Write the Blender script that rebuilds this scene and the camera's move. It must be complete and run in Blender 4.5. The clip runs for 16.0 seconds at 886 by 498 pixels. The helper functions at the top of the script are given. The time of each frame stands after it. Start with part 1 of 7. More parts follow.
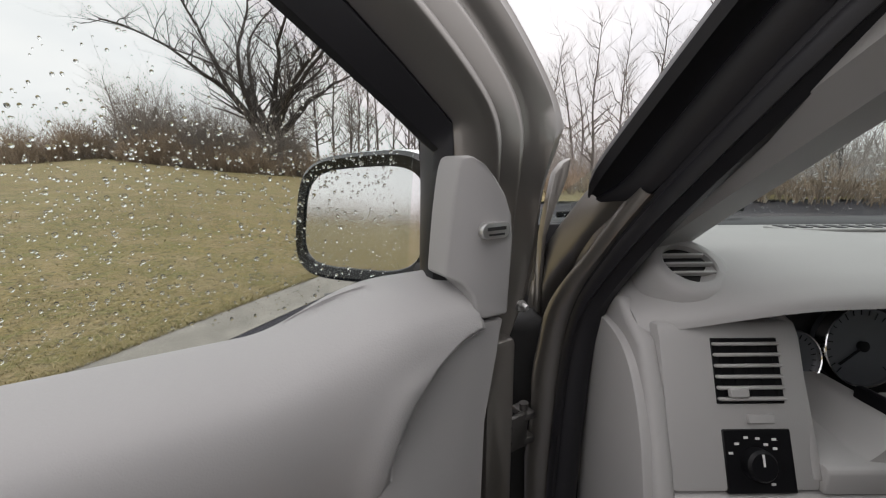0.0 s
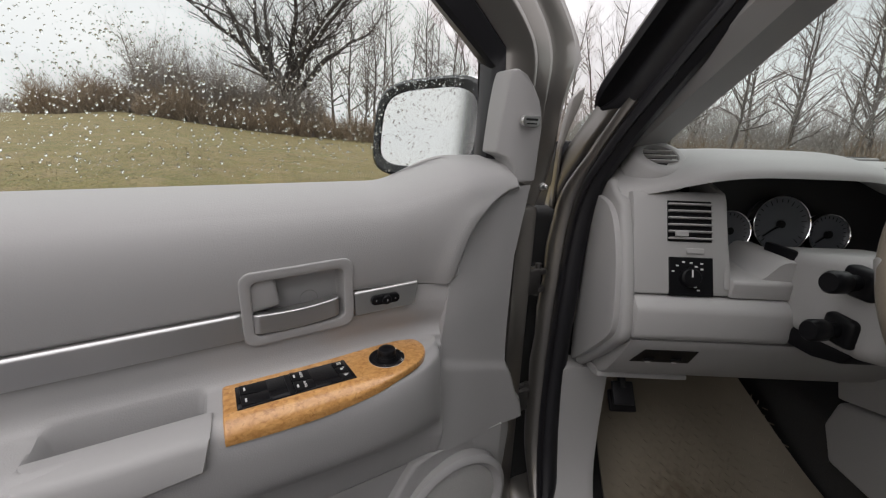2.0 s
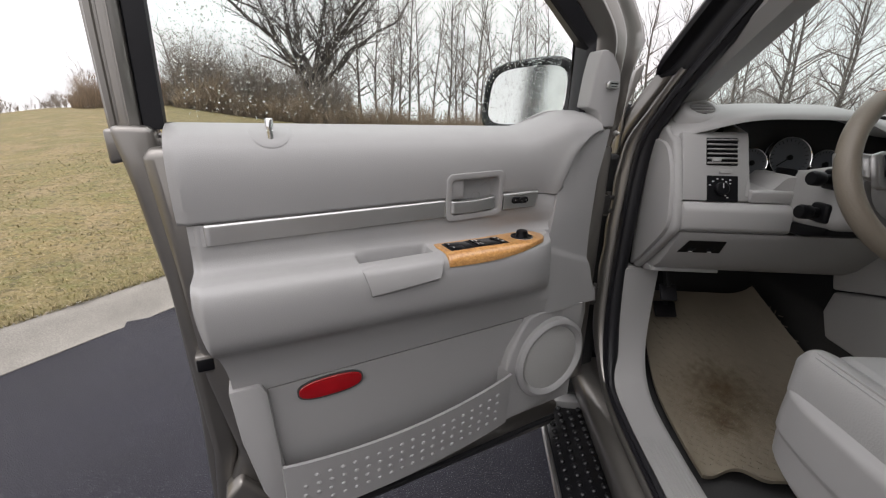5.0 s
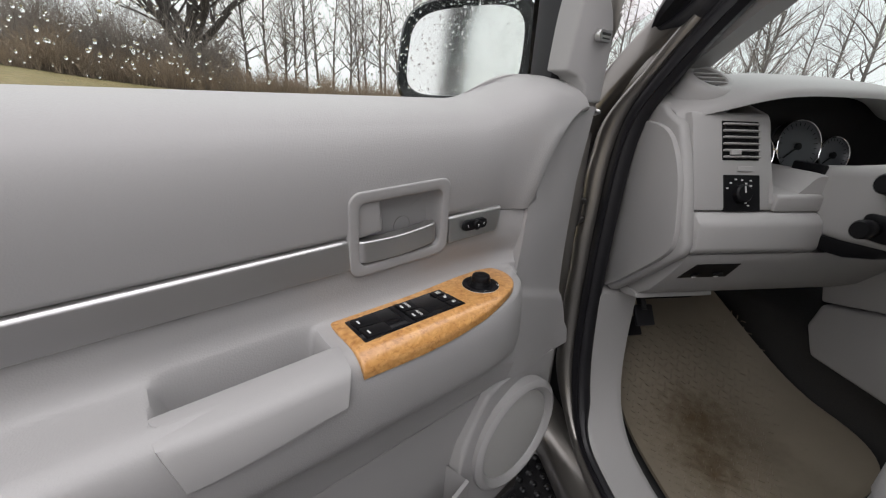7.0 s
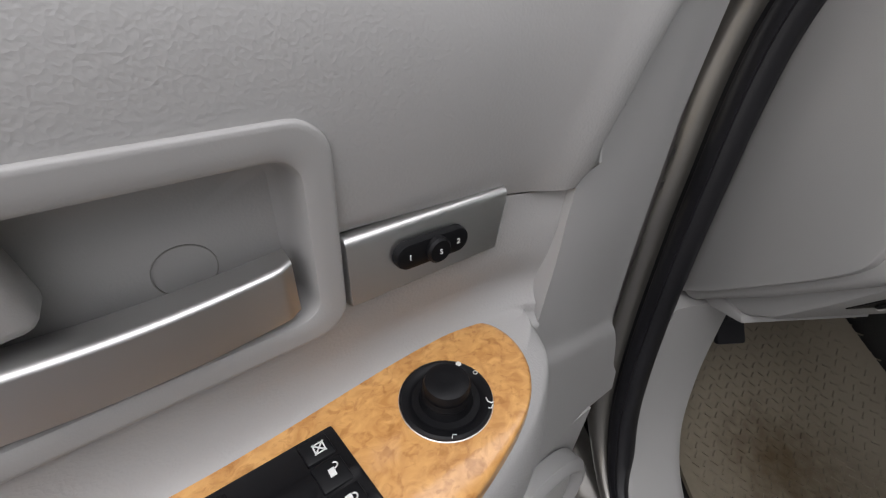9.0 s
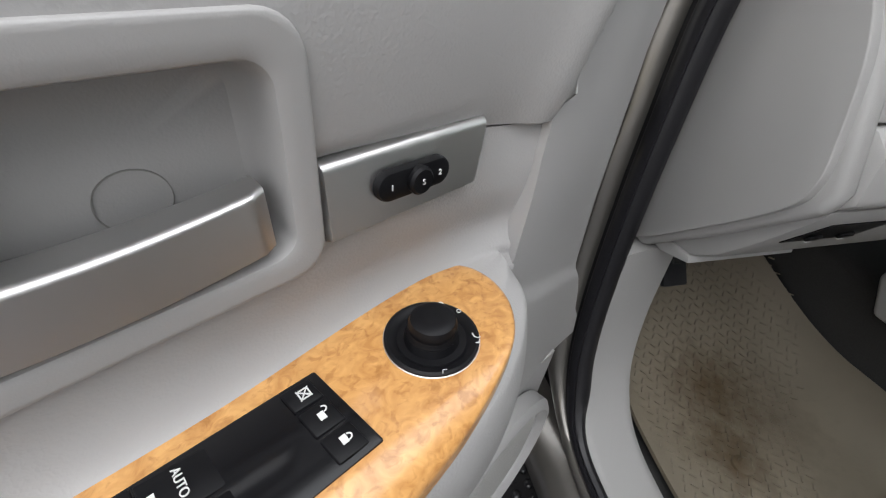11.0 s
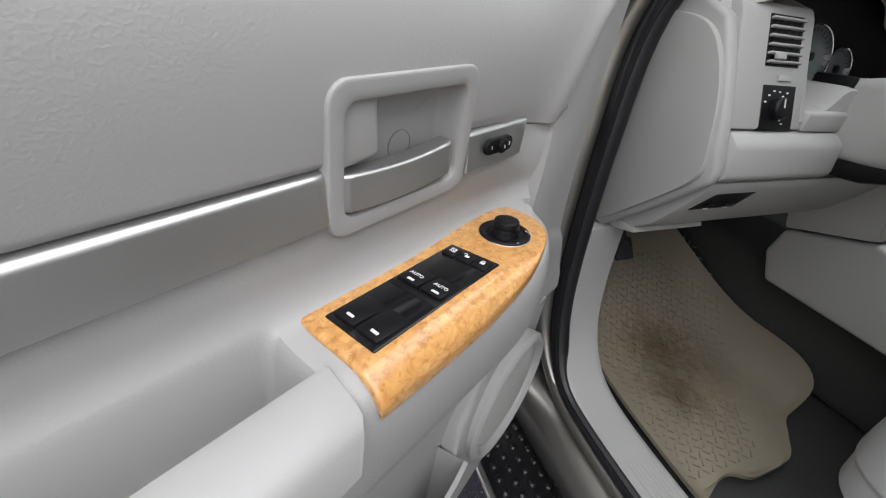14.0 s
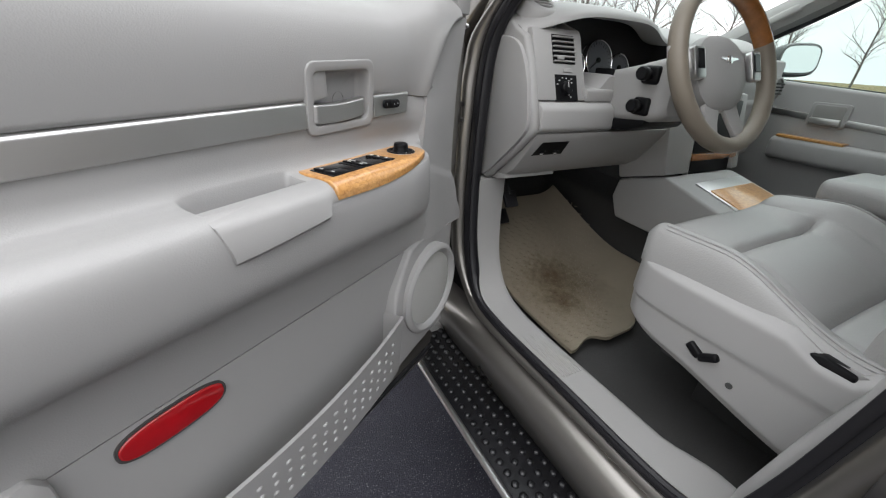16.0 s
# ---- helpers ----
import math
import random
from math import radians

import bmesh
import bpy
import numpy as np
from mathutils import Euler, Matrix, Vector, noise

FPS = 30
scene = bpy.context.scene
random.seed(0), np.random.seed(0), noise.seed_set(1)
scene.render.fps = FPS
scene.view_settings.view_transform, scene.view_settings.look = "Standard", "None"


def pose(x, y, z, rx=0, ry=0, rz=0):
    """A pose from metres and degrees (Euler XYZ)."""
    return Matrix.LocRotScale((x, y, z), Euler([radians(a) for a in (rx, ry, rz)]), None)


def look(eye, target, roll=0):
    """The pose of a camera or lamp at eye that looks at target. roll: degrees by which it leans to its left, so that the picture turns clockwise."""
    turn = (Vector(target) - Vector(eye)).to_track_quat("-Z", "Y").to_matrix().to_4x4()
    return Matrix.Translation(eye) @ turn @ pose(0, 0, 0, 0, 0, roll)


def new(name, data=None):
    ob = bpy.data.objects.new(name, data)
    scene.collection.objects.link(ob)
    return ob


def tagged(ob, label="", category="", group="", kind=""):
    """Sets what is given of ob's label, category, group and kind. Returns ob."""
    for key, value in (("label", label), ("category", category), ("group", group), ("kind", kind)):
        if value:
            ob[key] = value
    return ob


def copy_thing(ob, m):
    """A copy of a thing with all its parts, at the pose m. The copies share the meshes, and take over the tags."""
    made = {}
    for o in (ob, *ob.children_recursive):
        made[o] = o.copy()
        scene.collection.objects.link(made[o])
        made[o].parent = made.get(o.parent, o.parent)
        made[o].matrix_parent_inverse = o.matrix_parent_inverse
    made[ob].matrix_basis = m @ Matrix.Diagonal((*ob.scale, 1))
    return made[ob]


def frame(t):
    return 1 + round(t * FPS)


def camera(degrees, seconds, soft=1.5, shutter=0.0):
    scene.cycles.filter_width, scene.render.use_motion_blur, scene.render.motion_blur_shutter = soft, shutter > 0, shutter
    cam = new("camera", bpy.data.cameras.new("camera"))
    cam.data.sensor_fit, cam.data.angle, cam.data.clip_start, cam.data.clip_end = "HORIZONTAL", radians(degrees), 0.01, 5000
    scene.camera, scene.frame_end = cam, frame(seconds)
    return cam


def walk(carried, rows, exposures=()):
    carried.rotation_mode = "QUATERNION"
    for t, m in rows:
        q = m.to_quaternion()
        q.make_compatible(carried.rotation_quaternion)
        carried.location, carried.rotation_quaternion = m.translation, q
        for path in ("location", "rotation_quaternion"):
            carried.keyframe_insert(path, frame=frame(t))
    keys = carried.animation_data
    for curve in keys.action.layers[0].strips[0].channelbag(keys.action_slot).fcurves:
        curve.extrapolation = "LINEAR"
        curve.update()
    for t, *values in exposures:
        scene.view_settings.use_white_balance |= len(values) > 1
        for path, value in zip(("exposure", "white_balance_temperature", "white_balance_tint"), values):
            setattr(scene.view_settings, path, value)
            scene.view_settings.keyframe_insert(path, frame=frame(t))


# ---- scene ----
cam = camera(96.50, 16.0, 1.2)
PATH = [
    (0.0, -0.0112, -0.0059, 1.5417, 78.04, 0.36, -0.34),
    (0.5, -0.0103, -0.0143, 1.5284, 77.08, 0.15, 0.65),
    (1.0, -0.0361, -0.0739, 1.5141, 75.98, -0.10, 0.74),
    (1.5, -0.0549, -0.1644, 1.4816, 74.45, -1.28, 0.94),
    (2.0, -0.0743, -0.2666, 1.4534, 73.56, -1.77, 1.74),
    (2.5, -0.1112, -0.3789, 1.4355, 74.10, -2.81, 3.17),
    (3.0, -0.1528, -0.4940, 1.4206, 73.57, -2.75, 4.27),
    (3.5, -0.1801, -0.5810, 1.3948, 72.85, -0.59, 7.16),
    (4.0, -0.2097, -0.6690, 1.3944, 72.68, -1.52, 8.28),
    (6.5, -0.3266, -0.4202, 1.3744, 69.71, -1.33, -5.47),
    (7.0, -0.2948, -0.2457, 1.3828, 68.55, -2.14, -8.04),
    (7.5, -0.2125, -0.0613, 1.3790, 65.64, -0.50, -8.75),
    (8.0, -0.1849, 0.0624, 1.3477, 62.76, -1.60, -5.30),
    (10.5, -0.1900, 0.1145, 1.3069, 54.10, -3.14, -10.70),
    (11.0, -0.2004, 0.1042, 1.2983, 53.76, -3.89, -13.08),
    (11.5, -0.2106, 0.0870, 1.2949, 53.66, -4.37, -14.33),
    (12.0, -0.2277, 0.0578, 1.3012, 54.24, -4.59, -14.93),
    (12.5, -0.2531, 0.0329, 1.3034, 54.65, -4.65, -15.57),
    (13.0, -0.2831, 0.0173, 1.3002, 55.31, -5.56, -16.60),
    (13.5, -0.3117, -0.0093, 1.3044, 56.43, -6.00, -18.01),
    (14.0, -0.3530, -0.0554, 1.3169, 58.81, -5.68, -19.42),
    (14.5, -0.4110, -0.1260, 1.3301, 63.38, -5.23, -18.66),
    (15.0, -0.4145, -0.2448, 1.3137, 64.59, -4.60, -16.01),
    (15.5, -0.4138, -0.3679, 1.3000, 64.48, -4.84, -16.94),
    (16.0, -0.4435, -0.4416, 1.2987, 63.79, -3.39, -27.58),
]
EXPOSURES = [(0.0, -0.7, 6620, 14.0), (3.0, -0.61, 6620, 14.0), (4.0, -0.44, 6620, 14.0), (6.5, -0.4, 6550, 14.0), (7.5, -0.38, 6550, 14.0), (8.0, -0.35, 6550, 14.0), (10.5, 0.15, 6400, 10.0), (11.5, 0.19, 6400, 10.0), (12.5, 0.28, 6400, 10.0), (13.5, 0.25, 6400, 10.0), (14.0, 0.17, 6400, 10.0), (14.5, 0.0, 6420, 10.0), (15.0, -0.12, 6420, 10.0), (15.5, -0.04, 6420, 10.0), (16.0, 0.1, 6420, 10.0)]
walk(cam, [(t, pose(x, y, z, rx, ry, rz)) for t, x, y, z, rx, ry, rz in PATH], EXPOSURES)

# ---- light: an overcast winter sky ----
world = bpy.data.worlds.new("overcast_sky")
scene.world = world
world.use_nodes = True
wn, wl = world.node_tree.nodes, world.node_tree.links
wn.clear()
w_out, w_bg = wn.new("ShaderNodeOutputWorld"), wn.new("ShaderNodeBackground")
w_co, w_noise, w_ramp = wn.new("ShaderNodeTexCoord"), wn.new("ShaderNodeTexNoise"), wn.new("ShaderNodeValToRGB")
w_map = wn.new("ShaderNodeMapping")
w_map.inputs["Scale"].default_value = (1.0, 1.0, 3.0)
w_noise.inputs["Scale"].default_value, w_noise.inputs["Detail"].default_value = 2.2, 5.0
w_ramp.color_ramp.elements[0].position, w_ramp.color_ramp.elements[0].color = 0.32, (0.86, 0.885, 0.92, 1)
w_ramp.color_ramp.elements[1].position, w_ramp.color_ramp.elements[1].color = 0.60, (1.0, 1.0, 1.01, 1)
wl.new(w_co.outputs["Generated"], w_map.inputs["Vector"])
wl.new(w_map.outputs["Vector"], w_noise.inputs["Vector"])
wl.new(w_noise.outputs["Fac"], w_ramp.inputs["Fac"])
# the cloud deck is brighter overhead than at the horizon
w_sep, w_lift = wn.new("ShaderNodeSeparateXYZ"), wn.new("ShaderNodeMapRange")
w_lift.inputs["From Min"].default_value, w_lift.inputs["From Max"].default_value = 0.35, 1.0
w_lift.inputs["To Min"].default_value, w_lift.inputs["To Max"].default_value = 1.72, 4.0
wl.new(w_co.outputs["Generated"], w_sep.inputs["Vector"])
wl.new(w_sep.outputs["Z"], w_lift.inputs["Value"])
wl.new(w_ramp.outputs["Color"], w_bg.inputs["Color"])
wl.new(w_lift.outputs["Result"], w_bg.inputs["Strength"])
wl.new(w_bg.outputs["Background"], w_out.inputs["Surface"])
sun = new("sun", bpy.data.lights.new("sun", "SUN"))
sun.data.energy, sun.data.angle, sun.data.color = 0.5, radians(40), (1.0, 0.98, 0.95)
sun.matrix_world = look((-6, -8, 14), (0, 0, 0))

# ---- materials ----
MATS = {}


def mat(name, color, rough=0.5, metal=0.0, grain=0.0, bump=0.0, bscale=600.0, vary=0.06, vscale=6.0, coat=0.0, spec=0.5, dirt=0.0, trans=0.0, deep=0.001):
    """A principled material with variation at two scales (colour in patches, fine relief)."""
    if name in MATS:
        return MATS[name]
    m = bpy.data.materials.new(name)
    m.use_nodes = True
    n, l = m.node_tree.nodes, m.node_tree.links
    p = n["Principled BSDF"]
    p.inputs["Roughness"].default_value, p.inputs["Metallic"].default_value = rough, metal
    p.inputs["Specular IOR Level"].default_value = spec
    p.inputs["Coat Weight"].default_value, p.inputs["Coat Roughness"].default_value = coat, 0.08
    p.inputs["Transmission Weight"].default_value = trans
    co = n.new("ShaderNodeTexCoord")
    big, fine = n.new("ShaderNodeTexNoise"), n.new("ShaderNodeTexNoise")
    big.inputs["Scale"].default_value, big.inputs["Detail"].default_value = vscale, 4.0
    fine.inputs["Scale"].default_value, fine.inputs["Detail"].default_value = bscale, 3.0
    l.new(co.outputs["Object"], big.inputs["Vector"])
    l.new(co.outputs["Object"], fine.inputs["Vector"])
    mix = n.new("ShaderNodeMix")
    mix.data_type, mix.blend_type = "RGBA", "MIX"
    c = Vector(color)
    mix.inputs["A"].default_value = (*(c * (1 - vary)), 1)
    mix.inputs["B"].default_value = (*(c * (1 + vary)), 1)
    l.new(big.outputs["Fac"], mix.inputs["Factor"])
    out = mix.outputs["Result"]
    if grain:
        g = n.new("ShaderNodeMix")
        g.data_type, g.blend_type = "RGBA", "MULTIPLY"
        r = n.new("ShaderNodeMapRange")
        r.inputs["To Min"].default_value, r.inputs["To Max"].default_value = 1 - grain, 1 + grain
        l.new(fine.outputs["Fac"], r.inputs["Value"])
        g.inputs["Factor"].default_value = 1.0
        l.new(out, g.inputs["A"])
        l.new(r.outputs["Result"], g.inputs["B"])
        out = g.outputs["Result"]
    l.new(out, p.inputs["Base Color"])
    rr = n.new("ShaderNodeMapRange")
    rr.inputs["To Min"].default_value, rr.inputs["To Max"].default_value = rough - min(0.08, rough * 0.3), min(rough + min(0.08, rough * 0.3), 1.0)
    l.new(big.outputs["Fac"], rr.inputs["Value"])
    l.new(rr.outputs["Result"], p.inputs["Roughness"])
    if bump:
        b = n.new("ShaderNodeBump")
        b.inputs["Strength"].default_value, b.inputs["Distance"].default_value = bump, deep
        l.new(fine.outputs["Fac"], b.inputs["Height"])
        l.new(b.outputs["Normal"], p.inputs["Normal"])
    MATS[name] = m
    return m


def leather_mat(name, color, rough, scale, strength):
    """Grained vinyl or leather: Voronoi pebbles."""
    m = mat(name, color, rough, vary=0.03, vscale=5.0)
    n, l = m.node_tree.nodes, m.node_tree.links
    v, b, co, w = n.new("ShaderNodeTexVoronoi"), n.new("ShaderNodeBump"), n.new("ShaderNodeTexCoord"), n.new("ShaderNodeTexNoise")
    w.inputs["Scale"].default_value, w.inputs["Detail"].default_value = scale * 0.5, 4.0
    add = n.new("ShaderNodeMix")
    add.data_type, add.blend_type = "RGBA", "LINEAR_LIGHT"
    add.inputs["Factor"].default_value = 0.0018
    v.feature = "F1"
    v.inputs["Scale"].default_value = scale
    l.new(co.outputs["Object"], w.inputs["Vector"])
    l.new(co.outputs["Object"], add.inputs["A"])
    l.new(w.outputs["Color"], add.inputs["B"])
    l.new(add.outputs["Result"], v.inputs["Vector"])
    b.inputs["Strength"].default_value, b.inputs["Distance"].default_value = strength, 0.0012
    l.new(v.outputs["Distance"], b.inputs["Height"])
    l.new(b.outputs["Normal"], n["Principled BSDF"].inputs["Normal"])
    return m


VINYL = leather_mat("grey_vinyl", (0.322, 0.316, 0.311), 0.50, 520.0, 0.16)
PLASTIC = mat("grey_plastic", (0.312, 0.306, 0.301), 0.5, bump=0.12, bscale=900.0, vary=0.03)
DASHPLASTIC = mat("dash_plastic", (0.315, 0.309, 0.302), 0.55, bump=0.15, bscale=900.0, vary=0.03)
LEATHER = leather_mat("grey_leather", (0.315, 0.311, 0.305), 0.40, 300.0, 0.22)
BLACK = mat("black_plastic", (0.006, 0.006, 0.007), 0.40, bump=0.05, vary=0.2, spec=0.16)
GLOSSBLACK = mat("glossy_black_plastic", (0.006, 0.006, 0.007), 0.14, vary=0.2, spec=0.3)
RUBBER = mat("black_rubber", (0.012, 0.0117, 0.0138), 0.42, bump=0.1, bscale=500.0, vary=0.25, spec=0.36)
BRUSHED = mat("satin_silver", (0.60, 0.595, 0.59), 0.38, 1.0, vary=0.04)
CHROME = mat("chrome", (0.80, 0.80, 0.80), 0.10, 1.0, vary=0.03)
PAINT = mat("bronze_metallic_paint", (0.228, 0.214, 0.197), 0.30, 0.80, vary=0.03, bscale=3000.0, grain=0.04, coat=0.6)
WHITEMARK = mat("white_print", (0.62, 0.62, 0.61), 0.5, vary=0.05)
CARPET = mat("dark_carpet", (0.036, 0.0355, 0.035), 0.95, bump=0.8, bscale=350.0, grain=0.35, vary=0.25)
# near black for undersides and fittings, and for shade behind the door hinges
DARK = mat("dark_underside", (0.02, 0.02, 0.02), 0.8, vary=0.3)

# ---- geometry helpers ----
WORLDM = {}


def thing(name, m, label, category, group="", kind="", local=False):
    """An Empty at its base. Parts are drawn in world space, or (local) in the thing's own space."""
    ob = new(name)
    ob.empty_display_size = 0.05
    ob.matrix_world = m
    WORLDM[ob.name] = Matrix.Identity(4) if local else m.inverted()
    return tagged(ob, label, category, group, kind)


def finish(bm, name, material, angle=38.0):
    bmesh.ops.recalc_face_normals(bm, faces=bm.faces)
    lim = radians(angle)
    for f in bm.faces:
        f.smooth = True
    for e in bm.edges:
        if len(e.link_faces) == 2 and e.calc_face_angle(0.0) > lim:
            e.smooth = False
    me = bpy.data.meshes.new(name)
    bm.to_mesh(me)
    bm.free()
    me.materials.append(material)
    return me


def part(name, bm, material, parent, label="", angle=38.0):
    m = WORLDM[parent.name]
    bm.transform(m)
    ob = new(name, finish(bm, name, material, angle))
    ob.parent = parent
    WORLDM[ob.name] = m
    if label:
        ob["label"] = label
    return ob


def solo(name, bm, material, label="", category="", kind="", group="", angle=38.0):
    """A thing that is one mesh, drawn in world space, with its origin at its base."""
    xs = [v.co for v in bm.verts]
    lo = Vector((min(c.x for c in xs), min(c.y for c in xs), min(c.z for c in xs)))
    hi = Vector((max(c.x for c in xs), max(c.y for c in xs), max(c.z for c in xs)))
    base = Vector(((lo.x + hi.x) / 2, (lo.y + hi.y) / 2, lo.z))
    bm.transform(Matrix.Translation(-base))
    ob = new(name, finish(bm, name, material, angle))
    ob.location = base
    WORLDM[ob.name] = Matrix.Translation(-base)
    return tagged(ob, label, category, group, kind)


def B():
    return bmesh.new()


def merge(bm, other, m=None):
    if m is not None:
        other.transform(m)
    me = bpy.data.meshes.new("tmp")
    other.to_mesh(me)
    other.free()
    bm.from_mesh(me)
    bpy.data.meshes.remove(me)
    return bm


def bevel(bm, width, seg=2, limit=30.0):
    es = [e for e in bm.edges if len(e.link_faces) == 2 and e.calc_face_angle(0.0) > radians(limit)]
    if es and width > 0:
        bmesh.ops.bevel(bm, geom=es, offset=width, segments=seg, affect="EDGES", profile=0.5, clamp_overlap=True)
    return bm


def rbox(lo, hi, w=0.004, seg=2):
    bm = B()
    c = [(a + b) / 2 for a, b in zip(lo, hi)]
    s = [abs(b - a) for a, b in zip(lo, hi)]
    bmesh.ops.create_cube(bm, size=1.0, matrix=Matrix.Translation(c) @ Matrix.Diagonal((*s, 1)))
    return bevel(bm, w, seg)


def prism(pts, h0, h1, axis="z", w=0.0, seg=2):
    """A polygon pulled along an axis. pts: (x, y) for z, (x, z) for y, (y, z) for x. h1 may be a function of the point."""
    put = {"z": lambda p, h: (p[0], p[1], h), "y": lambda p, h: (p[0], h, p[1]), "x": lambda p, h: (h, p[0], p[1])}[axis]
    f = h1 if callable(h1) else (lambda p: h1)
    g = h0 if callable(h0) else (lambda p: h0)
    bm = B()
    a = [bm.verts.new(put(p, g(p))) for p in pts]
    b = [bm.verts.new(put(p, f(p))) for p in pts]
    bm.faces.new(a)
    bm.faces.new(b[::-1])
    for i in range(len(pts)):
        j = (i + 1) % len(pts)
        bm.faces.new((a[i], b[i], b[j], a[j]))
    bmesh.ops.recalc_face_normals(bm, faces=bm.faces)
    return bevel(bm, w, seg)


def surf(fn, nu, nv, wrap_u=False, wrap_v=False, keep=None):
    """A sheet of quads through fn(u, v), u and v from 0 to 1."""
    bm = B()
    cu, cv = nu if wrap_u else nu + 1, nv if wrap_v else nv + 1
    g = [[bm.verts.new(fn(i / nu, j / nv)) for j in range(cv)] for i in range(cu)]
    for i in range(nu):
        for j in range(nv):
            q = (g[i][j], g[(i + 1) % cu][j], g[(i + 1) % cu][(j + 1) % cv], g[i][(j + 1) % cv])
            if keep is None or keep(sum((v.co for v in q), Vector()) / 4):
                bm.faces.new(q)
    bmesh.ops.delete(bm, geom=[v for v in bm.verts if not v.link_faces], context="VERTS")
    return bm


def back(bm, axis, value):
    """Gives a sheet a rim down to a plane, so that it has thickness."""
    es = [e for e in bm.edges if e.is_boundary]
    r = bmesh.ops.extrude_edge_only(bm, edges=es)
    for v in r["geom"]:
        if isinstance(v, bmesh.types.BMVert):
            v.co[axis] = value
    return bm


def spline(pts, n):
    """n + 1 points on a Catmull-Rom curve through pts."""
    p = [Vector(q) for q in pts]
    p = [2 * p[0] - p[1]] + p + [2 * p[-1] - p[-2]]
    out = []
    for k in range(n + 1):
        t = k / n * (len(p) - 3)
        i = min(int(t), len(p) - 4)
        t -= i
        a, b, c, d = p[i:i + 4]
        out.append(0.5 * (2 * b + (c - a) * t + (2 * a - 5 * b + 4 * c - d) * t * t + (3 * b - a - 3 * c + d) * t ** 3))
    return out


def sweep(path, prof, up=(0, 0, 1), close=False, scale=None):
    """Pulls a closed outline (side, up) along a path."""
    bm = B()
    path = [Vector(p) for p in path]
    up = Vector(up)
    rings = []
    n = len(path)
    for i, p in enumerate(path):
        a = path[(i - 1) % n] if close or i else path[0]
        b = path[(i + 1) % n] if close or i < n - 1 else path[-1]
        t = (b - a).normalized()
        s = t.cross(up).normalized()
        w = s.cross(t).normalized()
        k = scale(i / (n - 1)) if scale else 1.0
        rings.append([bm.verts.new(p + s * q[0] * k + w * q[1] * k) for q in prof])
    m = len(prof)
    for i in range(n if close else n - 1):
        r, q = rings[i], rings[(i + 1) % n]
        for j in range(m):
            bm.faces.new((r[j], r[(j + 1) % m], q[(j + 1) % m], q[j]))
    if not close:
        bm.faces.new(rings[0][::-1])
        bm.faces.new(rings[-1])
    bmesh.ops.recalc_face_normals(bm, faces=bm.faces)
    return bm


def circle(r, n=12, r2=None):
    return [(r * math.cos(2 * math.pi * k / n), (r2 or r) * math.sin(2 * math.pi * k / n)) for k in range(n)]


def lathe(prof, m=None, n=32):
    """Turns (radius, height) points round z."""
    bm = B()
    rings = []
    for r, h in prof:
        rings.append([bm.verts.new((r * math.cos(2 * math.pi * k / n), r * math.sin(2 * math.pi * k / n), h)) for k in range(n)] if r > 1e-6 else [bm.verts.new((0, 0, h))])
    for a, b in zip(rings, rings[1:]):
        for k in range(n):
            j = (k + 1) % n
            q = [a[k % len(a)], a[j % len(a)], b[j % len(b)], b[k % len(b)]]
            q = list(dict.fromkeys(q))
            if len(q) > 2:
                bm.faces.new(q)
    if m is not None:
        bm.transform(m)
    bmesh.ops.recalc_face_normals(bm, faces=bm.faces)
    return bm


def roundrect(w, h, r, n=6):
    """The outline of a rounded rectangle about the origin."""
    out = []
    for cx, cy, a0 in ((w / 2 - r, h / 2 - r, 0), (-w / 2 + r, h / 2 - r, 90), (-w / 2 + r, -h / 2 + r, 180), (w / 2 - r, -h / 2 + r, 270)):
        for k in range(n + 1):
            a = radians(a0 + 90 * k / n)
            out.append((cx + r * math.cos(a), cy + r * math.sin(a)))
    return out


def ring(outer, inner, h0, h1, axis="z", w=0.0):
    """A frame between two outlines of equal count."""
    put = {"z": lambda p, h: (p[0], p[1], h), "y": lambda p, h: (p[0], h, p[1]), "x": lambda p, h: (h, p[0], p[1])}[axis]
    bm = B()
    n = len(outer)
    v = [[bm.verts.new(put(p, h)) for p in o] for o, h in ((outer, h0), (outer, h1), (inner, h1), (inner, h0))]
    for k in range(4):
        a, b = v[k], v[(k + 1) % 4]
        for i in range(n):
            j = (i + 1) % n
            bm.faces.new((a[i], a[j], b[j], b[i]))
    bmesh.ops.recalc_face_normals(bm, faces=bm.faces)
    return bevel(bm, w, 2, 50)


def smooth(x, a, b):
    t = min(max((x - a) / (b - a), 0.0), 1.0)
    return t * t * (3 - 2 * t)


def lerp(a, b, t):
    return a + (b - a) * t


def shift(pts, x, y):
    return [(p[0] + x, p[1] + y) for p in pts]


def words(text, size, m, thick=0.0003):
    """Raised letters in the built-in font, as a bmesh."""
    cu = bpy.data.curves.new("letters", "FONT")
    cu.body, cu.size, cu.align_x, cu.align_y, cu.extrude = text, size, "CENTER", "CENTER", thick
    ob = bpy.data.objects.new("letters", cu)
    me = bpy.data.meshes.new_from_object(ob)
    bm = B()
    bm.from_mesh(me)
    bpy.data.objects.remove(ob)
    bpy.data.curves.remove(cu)
    bpy.data.meshes.remove(me)
    bm.transform(m)
    return bm


